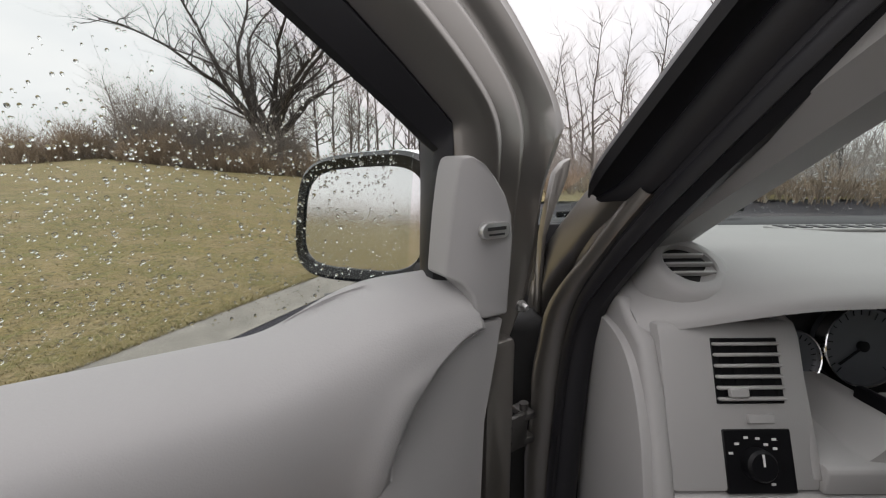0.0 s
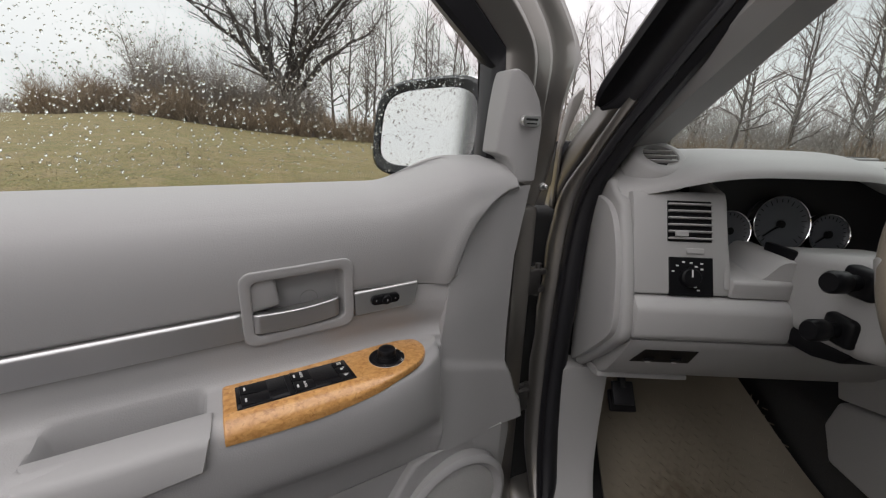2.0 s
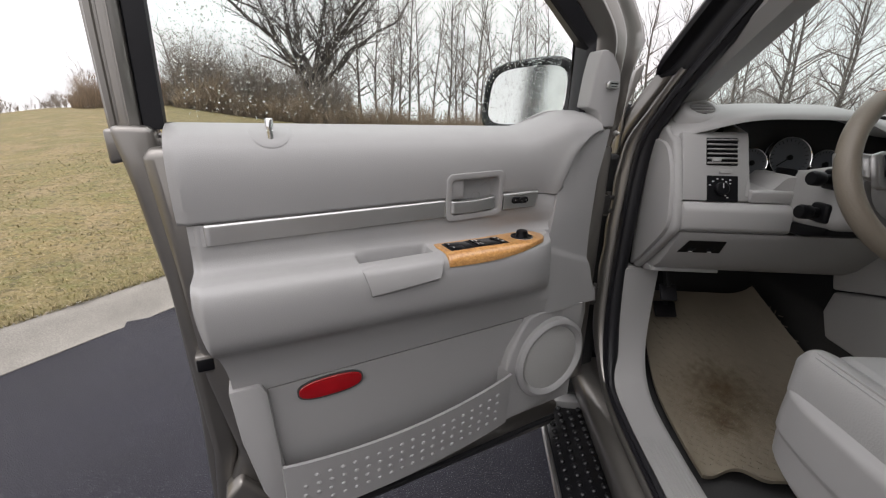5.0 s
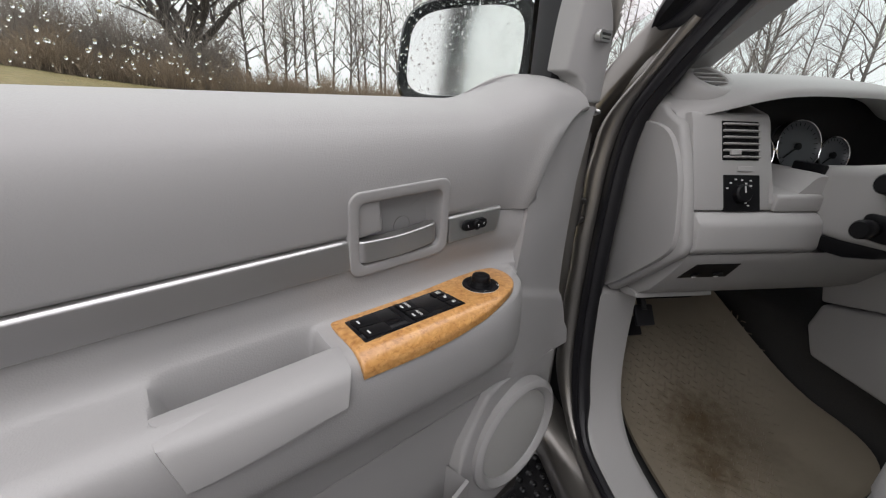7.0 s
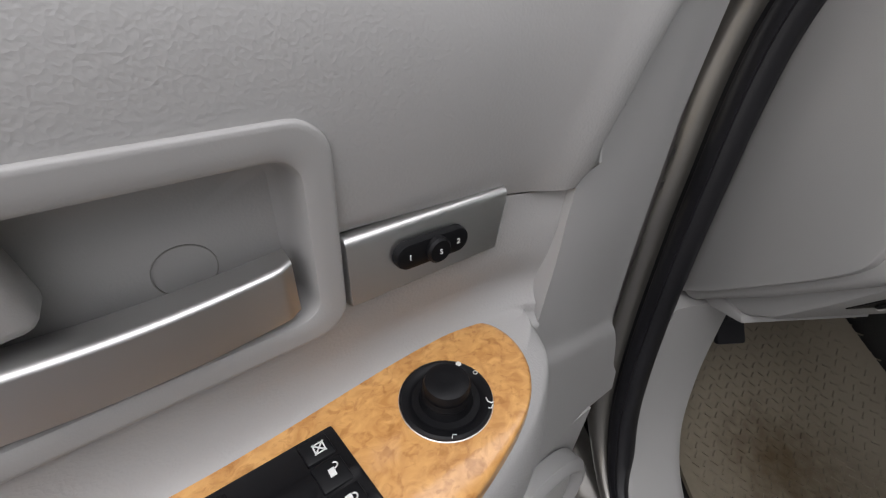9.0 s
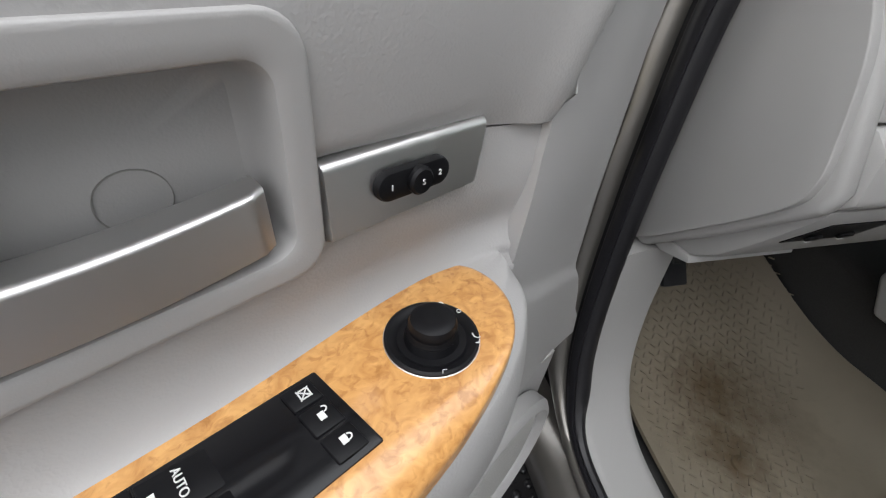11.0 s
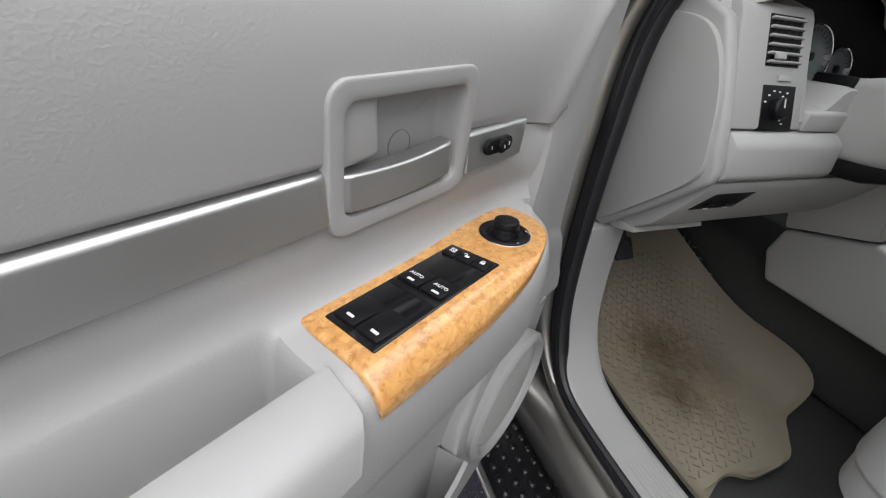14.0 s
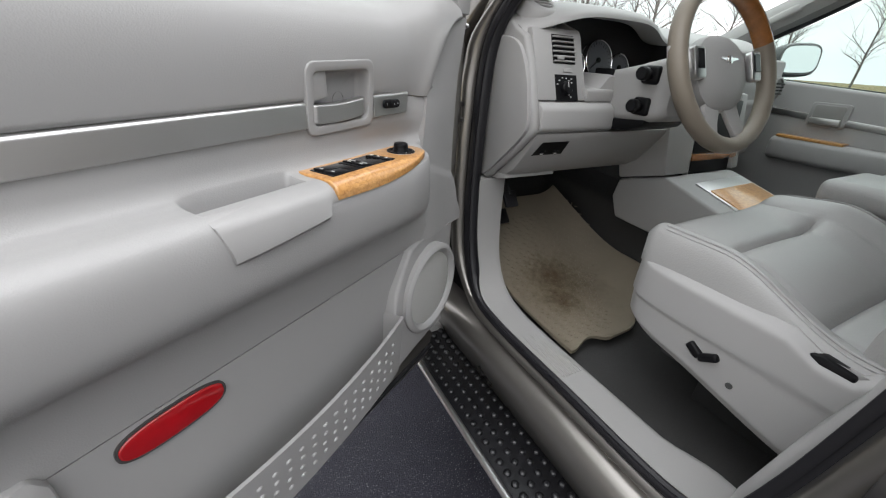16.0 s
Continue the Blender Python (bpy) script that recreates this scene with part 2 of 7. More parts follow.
def loft(rings, cap=True):
    bm = B()
    vs_ = [[bm.verts.new(p) for p in r] for r in rings]
    n = len(rings[0])
    for x, y in zip(vs_, vs_[1:]):
        for k in range(n):
            bm.faces.new((x[k], x[(k + 1) % n], y[(k + 1) % n], y[k]))
    if cap:
        bm.faces.new(vs_[0][::-1])
        bm.faces.new(vs_[-1])
    bmesh.ops.recalc_face_normals(bm, faces=bm.faces)
    return bm


def moved(bm, m):
    bm.transform(m)
    return bm



# ---- the open front door: a along the door from hinge to latch, b towards the cabin, z up ----
DOOR = Matrix.Translation((0.0775, 0.3975, 0.0)) @ Matrix.Rotation(radians(210.6), 4, "Z")
door = thing("car_door", DOOR, "open front car door, bronze metallic outside, grey vinyl trim inside", "car door", local=True)


def strip_z(a):
    return 1.2385 - 0.0265 * a


def front_a(z):
    """The front seam of the soft trim: upright, then a tight turn forward under the mirror."""
    for (z0, a0), (z1, a1) in zip(SEAM, SEAM[1:]):
        if z <= z1 or (z1, a1) == SEAM[-1]:
            return lerp(a0, a1, min(max((z - z0) / (z1 - z0), 0.0), 1.0))


SEAM = [(0.88, 0.186), (1.00, 0.182), (1.10, 0.178), (1.15, 0.172), (1.20, 0.164), (1.25, 0.152), (1.29, 0.139), (1.313, 0.126), (1.329, 0.112), (1.343, 0.096), (1.354, 0.078), (1.362, 0.060), (1.367, 0.036)]


def belt_z(a):
    """The trim's top edge, with the shoulder that rises to the mirror."""
    return 1.377 + 0.040 * smooth(0.27 - a, 0.0, 0.16)


BEZEL = (0.394, 1.2300, 0.144, 0.104)          # middle a, middle z, width, height


def in_cup(c, grow=0.0):
    return abs(c.x - BEZEL[0]) < BEZEL[2] / 2 - 0.010 + grow and abs(c.z - BEZEL[1] - 0.040 * (BEZEL[0] - c.x)) < BEZEL[3] / 2 - 0.010 + grow


ARC = spline([(a, z, 0) for z, a in SEAM[4:]], 40)
ARC = [p for p in ARC if p.y > 1.2345] + [Vector((0.036, lerp(1.372, 1.4168, k / 10), 0)) for k in range(11)]
ARC[0] = Vector((front_a(1.2220), 1.2220, 0))


def bow(a):
    """The trim comes forward to the cabin at its hinge end."""
    return 0.016 * (1 - smooth(a, 0.13, 0.225))


def sag(a):
    """The seam under the upper panel sinks towards its front corner."""
    return 0.013 * (1 - smooth(a, 0.15, 0.32))


def upper_b(a, z, gap=1.0):
    """Depth of the upper panel: it rolls back at the top and at its seams."""
    t = max(belt_z(a) - z, 0.0)
    v = min(max((z - strip_z(a)) / (belt_z(a) - strip_z(a)), 0.0), 1.0)
    b = -0.0265 - 0.084 * math.exp(-t / 0.017) + 0.0055 * math.sin(math.pi * min(v * 1.25, 1.0))
    b += 0.004 * math.exp(-((gap - 0.016) / 0.014) ** 2) * smooth(1.36 - z, 0, 0.03)
    b -= 0.012 * smooth(a, 0.940, 0.957) - bow(a)
    b -= 0.004 * (1 - smooth(v, 0.0, 0.03)) + 0.007 * (1 - smooth(gap, 0.0, 0.007))
    return b


def upper_fn(u, v):
    k = v * (len(ARC) - 1)
    i = min(int(k), len(ARC) - 2)
    f = ARC[i].lerp(ARC[i + 1], k - i)
    a = lerp(f.x, 0.957, u ** 1.4)
    z = lerp(f.y, lerp(strip_z(a), belt_z(a), v), smooth(a - f.x, 0.0, 0.22))
    if v == 0.0:
        z = strip_z(a) - sag(a)
    gap = min((q.x - a) ** 2 + (q.y - z) ** 2 for q in ARC[:-8]) ** 0.5
    return Vector((a, upper_b(a, z, gap), z))


part("upper_panel", back(surf(upper_fn, 150, 80, keep=lambda c: not in_cup(c)), 1, -0.112), VINYL, door, "soft grained grey vinyl upper panel")

PROFILE = spline([(-0.0285, 1.2165, 0), (-0.029, 1.196, 0), (-0.0292, 1.166, 0), (-0.028, 1.147, 0), (-0.019, 1.132, 0), (0.000, 1.128, 0), (0.024, 1.1285, 0), (0.044, 1.1265, 0),
                  (0.059, 1.114, 0), (0.0645, 1.082, 0), (0.060, 1.032, 0), (0.046, 1.006, 0), (0.028, 0.992, 0), (0.014, 0.975, 0), (0.001, 0.935, 0), (-0.008, 0.880, 0)], 140)
CUP_A, CUP_B = (0.516, 0.668), (-0.018, 0.036)


def middle_fn(u, v):
    q = PROFILE[round(v * 140)]
    b, z = q.x, q.y
    z += (strip_z(lerp(0.16, 0.945, u)) - sag(lerp(0.16, 0.945, u)) - 0.0220 - 1.196) * smooth(z, 1.12, 1.19)
    rear = 0.945 - 0.030 * smooth(1.10 - z, 0.0, 0.20)
    a = lerp(front_a(z), rear, u)
    z += 0.030 * (1 - u) * smooth(0.93 - z, 0.0, 0.06)
    k = 1.0 if a > 0.330 else (math.sqrt(max(1 - ((0.330 - a) / 0.140) ** 2, 0.0)) if a > 0.190 else 0.0)
    base = -0.030 + (1.196 - q.y) * 0.16
    b = base + (b - base) * k if b > base else b
    b -= 0.010 * (1 - smooth(a, 0.27, 0.41)) * smooth(a, 0.150, 0.205) * smooth(1.178 - q.y, 0.0, 0.036) * smooth(q.y, 1.116, 1.126)      # room for the wood panel's front end
    b -= 0.016 * smooth(a, 0.928, 0.946) + 0.006 * (1 - smooth(u, 0.0, 0.008)) - bow(a)
    if q.y > 1.09:
        end = 0.5 + 0.5 * (b + 0.02) / 0.07
        dip = smooth(a, CUP_A[0] - 0.002, CUP_A[0] + 0.014) * (1 - smooth(a, CUP_A[1] - 0.014 - 0.03 * (1 - end) ** 2, CUP_A[1] + 0.006 * end))
        dip *= smooth(b, CUP_B[0] - 0.005, CUP_B[0] + 0.007) * (1 - smooth(b, CUP_B[1] - 0.006, CUP_B[1] + 0.004))
        z -= 0.060 * dip
    return Vector((a, b, z))


part("armrest_panel", back(surf(middle_fn, 320, 140, keep=lambda c: not in_cup(c)), 1, -0.108), VINYL, door, "moulded grey vinyl armrest with a hollow behind the grab bar")

# the grab bar over the hollow
BAR = [(0.022, 1.080), (0.024, 1.1245), (0.0262, 1.1290), (0.031, 1.1305), (0.058, 1.1245), (0.0645, 1.1215), (0.0685, 1.114), (0.0745, 1.090), (0.0745, 1.083), (0.070, 1.078), (0.040, 1.074)]
bar = loft([[Vector((a + da * (1.12 - z) * 0.3, b - db * smooth(b, 0.022, 0.05), z - 0.025 * (a - 0.60) + (0.006 if z < 1.09 else 0.0) * (0.60 - a) / 0.08)) for b, z in BAR] for a, da, db in ((0.5115, 1, 0.0040), (0.5118, 1, 0.0015), (0.5130, 1, 0.0), (0.55, 0.5, 0), (0.60, 0, 0), (0.64, -0.6, 0.002), (0.665, -0.95, 0.0045), (0.6710, -1, 0.0055), (0.6720, -1, 0.0070), (0.6722, -1, 0.0095))])
part("grab_handle", bar, PLASTIC, door, "smooth light grey grab bar")


def lower_fn(u, v):
    z = lerp(0.545 + 0.05 * (1 - u), lerp(0.912, 0.880, u) - 0.003, v)
    rear = 0.918 - 0.08 * (1 - smooth(z, 0.55, 0.90))
    return Vector((lerp(0.04, rear, u), -0.022 + 0.012 * v, z))


part("lower_panel", back(surf(lower_fn, 60, 30), 1, -0.05), PLASTIC, door, "hard grey plastic lower panel")

# flange at the rear end of the lower panel
fl = prism([(0.923, 0.900), (0.868, 0.900), (0.857, 0.880), (0.848, 0.720), (0.834, 0.565), (0.856, 0.552), (0.890, 0.640), (0.914, 0.780)], -0.055, 0.004, "y", 0.006, 2)
part("rear_flange", fl, PLASTIC, door)

# map pocket: a front wall that bows out, ends and floor
PK = dict(a0=0.298, a1=0.848)


def pocket_fn(u, v):
    a = lerp(PK["a0"], PK["a1"], u)
    top = lerp(0.776, 0.716, u) - 0.012 * math.sin(math.pi * u)
    bot = lerp(0.618, 0.560, u) - 0.004 * math.sin(math.pi * u)
    z = lerp(bot, top, v)
    bow = 0.052 + 0.030 * math.sin(math.pi * min(max(u * 0.94 + 0.03, 0), 1)) ** 0.6
    return Vector((a, bow * (0.80 + 0.20 * v) - 0.026, z))


pk = surf(pocket_fn, 50, 12)
inner = surf(lambda u, v: pocket_fn(u, v) - Vector((0, 0.007, 0)), 50, 12)
rim = B()
for f0, f1 in ((pocket_fn, lambda u, v: pocket_fn(u, v) - Vector((0, 0.007, 0))),):
    merge(rim, surf(lambda u, v: f0(u, 1.0).lerp(f1(u, 1.0), v), 50, 1))
    merge(rim, surf(lambda u, v: f0(0.0, u).lerp(Vector((PK["a0"] + 0.012, -0.020, pocket_fn(0, u).z)), v), 12, 3))
    merge(rim, surf(lambda u, v: f0(1.0, u).lerp(Vector((PK["a1"] + 0.006, -0.020, pocket_fn(1, u).z)), v), 12, 3))
    merge(rim, surf(lambda u, v: f0(u, 0.0).lerp(Vector((pocket_fn(u, 0).x, -0.03, pocket_fn(u, 0).z - 0.004)), v), 50, 3))
merge(pk, inner)
merge(pk, rim)
bmesh.ops.remove_doubles(pk, verts=pk.verts, dist=0.0003)
pocket = part("map_pocket", pk, PLASTIC, door, "grey plastic map pocket with rows of raised dots")
dot_mesh = None
for i in range(19):
    for j in range(4):
        u, v = 0.075 + i * 0.0475 + (0.004 if j % 2 else 0), 0.24 + j * 0.17
        if i > 17 and j > 2:
            continue
        if dot_mesh is None:
            dot_mesh = finish(lathe([(0.0056, 0.0), (0.0050, 0.0014), (0.0030, 0.0026), (0, 0.0030)], Matrix.Rotation(radians(-90), 4, "X"), 8), "raised_dot", PLASTIC)
        dot = new("raised_dot", dot_mesh)
        dot.parent = pocket
        dot.location = pocket_fn(u, v)

# speaker pod with ring and grille
pod = prism([(0.302, 0.618), (0.302, 0.778), (0.290, 0.822), (0.262, 0.868), (0.238, 0.906), (0.200, 0.914), (0.012, 0.908), (0.006, 0.870), (0.020, 0.740), (0.080, 0.650), (0.120, 0.632)],
            -0.08, lambda p: 0.006 - 0.030 * smooth(0.12 - p[0], 0, 0.12) + 0.014 * smooth(p[0], 0.24, 0.30) * smooth(0.84 - p[1], 0, 0.1), "y", 0.008, 3)
part("speaker_pod", pod, PLASTIC, door)
SPK = Matrix.Translation((0.152, 0.006, 0.770)) @ Matrix.Rotation(radians(3), 4, "Z") @ Matrix.Rotation(radians(-90), 4, "X")
rg = lathe([(0.118, -0.012), (0.118, 0.006), (0.112, 0.012), (0.106, 0.013), (0.098, 0.008), (0.094, 0.002), (0.094, -0.012)], SPK, 56)
part("speaker_ring", rg, PLASTIC, door)
GRILLE = mat("speaker_mesh", (0.40, 0.395, 0.38), 0.6, bump=1.0, bscale=700.0, grain=0.25)
part("speaker_grille", lathe([(0.0, 0.0075), (0.05, 0.0065), (0.085, 0.004), (0.0945, 0.002), (0.0945, -0.01)], SPK, 56), GRILLE, door, "round grey mesh speaker grille")

# recessed panel before the seam
FRONT = [(0.90, -0.022), (0.94, -0.014), (0.96, 0.000), (1.00, 0.012), (1.035, 0.028), (1.06, 0.029), (1.12, 0.029), (1.25, 0.026), (1.33, 0.012), (1.375, 0.008)]


def front_fn(u, v):
    z = lerp(0.905, 1.372, v)
    edge = next(lerp(p[1], q[1], (z - p[0]) / (q[0] - p[0])) for p, q in zip(FRONT, FRONT[1:]) if z <= q[0])
    a = lerp(edge, max(front_a(z) + 0.006, edge + 0.004), u)
    b = -0.012 - 0.012 * (1 - smooth(a, 0.03, 0.16)) + 0.006 * smooth(1.14 - z, 0, 0.25) - 0.012 * (1 - smooth(u, 0.0, 0.05))
    b -= 0.010 * smooth(z, 1.15, 1.30) * smooth(a, 0.05, 0.11)
    b += 0.005 * smooth(1.085 - 0.35 * (0.16 - a) - z, 0, 0.02)
    return Vector((a, b, z))


part("front_panel", back(surf(front_fn, 40, 90), 1, -0.11), PLASTIC, door)

# sail panel behind the mirror with a small badge
sl = prism([(0.071, 1.424), (0.060, 1.538), (0.057, 1.550), (0.050, 1.552), (0.038, 1.543), (0.024, 1.528), (0.011, 1.510), (0.003, 1.490), (0.000, 1.465), (0.005, 1.378), (0.043, 1.377), (0.048, 1.404), (0.055, 1.416)], -0.088,
           lambda p: -0.020 - 0.030 * smooth(p[0], 0.035, 0.075), "y", 0.008, 4)
part("sail_panel", sl, PLASTIC, door, "grey plastic corner panel inside the mirror")
bd = prism(shift(roundrect(0.036, 0.017, 0.008), 0.026, 1.475), -0.026, -0.0165, "y", 0.0015)
badge = part("speaker_badge", bd, BRUSHED, door, "small silver badge with dark bars")
bb = B()
merge(bb, rbox((0.014, -0.0170, 1.4755), (0.038, -0.0158, 1.4790), 0.0))
merge(bb, rbox((0.016, -0.0170, 1.4700), (0.036, -0.0158, 1.4720), 0.0))
part("badge_bars", bb, DARK, badge)

# metal trim strip and the memory-switch plate
def strip(a0, a1, slant, z1, b):
    """A silver strip with a bright rolled top edge, narrower at its rear end."""
    def fn(u, v):
        a = lerp(a0 + slant * (1 - v), a1, u)
        top, bot = strip_z(a) - 0.0006, strip_z(a) - 0.038
        z = lerp(bot, top, v)
        s = min(max((v - 0.86) / 0.14, 0.0), 1.0)
        return Vector((a, b + 0.002 * (1 - v) - 0.0055 * (1 - math.sqrt(max(1 - s * s, 0.0))) - 0.003 * (1 - smooth(v, 0.0, 0.04)) - 0.002 * (1 - smooth(min(u, 1 - u), 0.0, 0.01)), z))
    return back(surf(fn, 100, 42), 1, b - 0.02)


part("trim_strip", strip(0.4655, 0.918, 0, 0, -0.0235), BRUSHED, door, "long brushed silver trim strip")
part("strip_end", back(surf(lambda u, v: Vector((lerp(0.9185, 0.944, u), -0.026 - 0.012 * u, lerp(strip_z(0.94) - 0.038, strip_z(0.94) - 0.002, v))), 4, 4), 1, -0.06), VINYL, door)
mem = part("memory_plate", strip(0.2190, 0.3205, 0.008, 0, -0.0235), BRUSHED, door, "brushed silver plate with seat memory buttons")
MZ = strip_z(0.2745) - 0.0185
mb = prism(shift(roundrect(0.045, 0.0148, 0.0072), 0.2745, MZ), -0.03, -0.0178, "y", 0.002)
part("memory_switch", mb, BLACK, mem, "black rocker with white marks")
part("memory_set_button", lathe([(0.0072, -0.003), (0.0072, 0.0025), (0.006, 0.0038), (0, 0.004)], Matrix.Translation((0.2735, -0.0180, MZ)) @ Matrix.Rotation(radians(-90), 4, "X"), 20), BLACK, mem)
FACE = Matrix(((-1, 0, 0, 0), (0, 0, 1, 0), (0, 1, 0, 0), (0, 0, 0, 1)))     # letters on the door's inner face
mk = B()
merge(mk, words("1", 0.0042, Matrix.Translation((0.2895, -0.0175, MZ)) @ FACE))
merge(mk, words("S", 0.0040, Matrix.Translation((0.2735, -0.0138, MZ)) @ FACE))
merge(mk, words("2", 0.0042, Matrix.Translation((0.2595, -0.0175, MZ)) @ FACE))
part("memory_marks", mk, WHITEMARK, mem, "white characters 1, S and 2")

# inner door handle in its recess
BA, BZ, BW, BH = BEZEL
o, i = shift(roundrect(BW, BH, 0.015), BA, BZ), shift(roundrect(BW - 0.026, BH - 0.028, 0.010), BA, BZ)
bz = B()
n = len(o)
mixed = lambda f: [(lerp(p[0], q[0], f), lerp(p[1], q[1], f)) for p, q in zip(o, i)]
shrunk = lambda f, g: [(BA + (p[0] - BA) * f, BZ + (p[1] - BZ) * g) for p in i]
levels = [(o, -0.036), (o, -0.0203), (mixed(0.03), -0.0192), (mixed(0.08), -0.0187), (mixed(0.2), -0.0186), (mixed(0.5), -0.0186), (mixed(0.84), -0.0187), (mixed(0.94), -0.0195), (i, -0.0218),
          (shrunk(0.985, 0.98), -0.0270), (shrunk(0.965, 0.95), -0.0370), (shrunk(0.94, 0.915), -0.0430), (shrunk(0.90, 0.86), -0.0455), (shrunk(0.4, 0.4), -0.0465)]
vs = [[bz.verts.new((p[0], h, p[1])) for p in ps] for ps, h in levels]
for x, y in zip(vs, vs[1:]):
    for k in range(n):
        bz.faces.new((x[k], x[(k + 1) % n], y[(k + 1) % n], y[k]))
bz.faces.new(vs[-1])
for v in bz.verts:
    v.co.y -= 0.055 * (1.272 - v.co.z)
    v.co.z += 0.040 * (BA - v.co.x)
handle = part("handle_recess", bz, PLASTIC, door, "grey plastic recess with rounded frame")


def lean(bm):
    """The handle group follows the rising trim line."""
    for v in bm.verts:
        v.co.y -= 0.055 * (1.272 - v.co.z)
        v.co.z += 0.040 * (BA - v.co.x)
    return bm


def lever_fn(u, v):
    """The lever's face: bowed along and curled in over its top edge."""
    a = lerp(0.3430, 0.4530, u)
    z0 = 1.1955 - 0.0030 * math.sin(math.pi * u) + 0.002 * (1 - u)
    z = lerp(z0, z0 + 0.0275, v)
    s = max((v - 0.91) / 0.09, 0.0)
    b = -0.0215 + 0.0035 * math.sin(math.pi * lerp(0.2, 0.8, u)) + 0.0025 * (1 - v) - 0.0032 * (1 - math.sqrt(max(1 - s * s, 0.0))) - 0.003 * (1 - smooth(v, 0.0, 0.08)) - 0.003 * smooth(u, 0.95, 1.0) - 0.003 * (1 - smooth(u, 0.0, 0.05))
    return Vector((a, b, z))


part("handle_lever", lean(back(surf(lever_fn, 40, 40), 1, -0.034)), BRUSHED, handle, "brushed silver door lever")
# pivot block, enlarged in black to paint the shaded gap beside the lever
part("lever_pivot_gap", lean(rbox((0.4500, -0.046, 1.188), (0.4575, -0.026, 1.224), 0.003)), BLACK, handle)
part("lock_pad", lean(prism([(0.4580, 1.2725), (0.4580, 1.2240), (0.4190, 1.2290), (0.4235, 1.2725)], -0.046, -0.0235, "y", 0.005, 3)), PLASTIC, handle, "raised grey pad beside the lever")
cap = ring(shift(circle(0.0122, 36), 0.3790, 1.2215), shift(circle(0.0118, 36), 0.3790, 1.2215), -0.0485, -0.0458, "y")
part("screw_cap", lean(cap), mat("seam_shadow", (0.2, 0.195, 0.185), 0.8), handle)

# wood-grain switch panel on the armrest
WZ = 1.133
WOOD = bpy.data.materials.new("burl_wood")
WOOD.use_nodes = True
n_, l_ = WOOD.node_tree.nodes, WOOD.node_tree.links
p_ = n_["Principled BSDF"]
p_.inputs["Roughness"].default_value, p_.inputs["Coat Weight"].default_value, p_.inputs["Coat Roughness"].default_value = 0.35, 0.7, 0.12
tc, n1, n2, vo, rp, mx, rp2 = (n_.new(k) for k in ("ShaderNodeTexCoord", "ShaderNodeTexNoise", "ShaderNodeTexNoise", "ShaderNodeTexVoronoi", "ShaderNodeValToRGB", "ShaderNodeMix", "ShaderNodeValToRGB"))
mp_ = n_.new("ShaderNodeMapping")
mp_.inputs["Scale"].default_value = (0.95, 1.15, 1.15)
n1.inputs["Scale"].default_value, n1.inputs["Detail"].default_value, n1.inputs["Distortion"].default_value = 85.0, 6.0, 1.2
n2.inputs["Scale"].default_value, n2.inputs["Detail"].default_value, n2.inputs["Distortion"].default_value = 170.0, 4.0, 0.8
l_.new(tc.outputs["Object"], mp_.inputs["Vector"])
l_.new(mp_.outputs["Vector"], n1.inputs["Vector"])
l_.new(mp_.outputs["Vector"], n2.inputs["Vector"])
e_ = rp.color_ramp.elements
e_[0].position, e_[0].color = 0.33, (0.43, 0.200, 0.056, 1)
e_[1].position, e_[1].color = 0.66, (0.62, 0.335, 0.115, 1)
e2 = rp2.color_ramp.elements
e2[0].position, e2[0].color = 0.34, (0.60, 0.48, 0.36, 1)
e2[1].position, e2[1].color = 0.48, (1, 1, 1, 1)
mx.data_type, mx.blend_type = "RGBA", "MULTIPLY"
mx.inputs["Factor"].default_value = 0.6
l_.new(n1.outputs["Fac"], rp.inputs["Fac"])
l_.new(n2.outputs["Fac"], rp2.inputs["Fac"])
l_.new(rp.outputs["Color"], mx.inputs["A"])
l_.new(rp2.outputs["Color"], mx.inputs["B"])
l_.new(mx.outputs["Result"], p_.inputs["Base Color"])


def wood_edge(t):
    """The outer outline of the wood panel, from the rear inner corner round the front tip to the rear outer corner."""
    pts = [(0.498, -0.022, 0), (0.40, -0.026, 0), (0.30, -0.031, 0), (0.242, -0.033, 0), (0.223, -0.026, 0), (0.218, -0.004, 0), (0.229, 0.022, 0), (0.256, 0.043, 0), (0.304, 0.0575, 0), (0.360, 0.0630, 0), (0.420, 0.0645, 0), (0.498, 0.0640, 0)]
    return spline(pts, 60)[t]


outline = [wood_edge(k) for k in range(61)]
rear0, rear1 = outline[-1], outline[0]
outline += [rear0.lerp(rear1, k / 24) for k in range(1, 24)]
mid = Vector((0.36, 0.018, 0))


def wood_z(a, b):
    """The panel's face: level, with a broad rounded outer edge."""
    return WZ - 0.010 * max(a - 0.40, 0) - 0.003 * smooth(0.26 - a, 0, 0.05) - 0.024 * (1 - math.sqrt(1 - (0.97 * min(max((b - 0.040) / 0.0250, 0.0), 1.0)) ** 2)) * smooth(a, 0.20, 0.32)


wd = B()
wl_ = []
for k_in, dz in ((1.0, -0.010), (1.0, -0.0030), (0.996, -0.0012), (0.985, -0.0003), (0.97, 0.0), (0.93, 0.0), (0.89, 0.0), (0.85, 0.0), (0.80, 0.0), (0.74, 0.0), (0.66, 0.0), (0.5, 0.0), (0.3, 0.0)):
    row = []
    for p in outline:
        q = mid + (p - mid) * k_in
        row.append(wd.verts.new((q.x, q.y, wood_z(q.x, q.y) + dz)))
    wl_.append(row)
for x, y in zip(wl_, wl_[1:]):
    for k in range(len(outline)):
        j = (k + 1) % len(outline)
        wd.faces.new((x[k], x[j], y[j], y[k]))
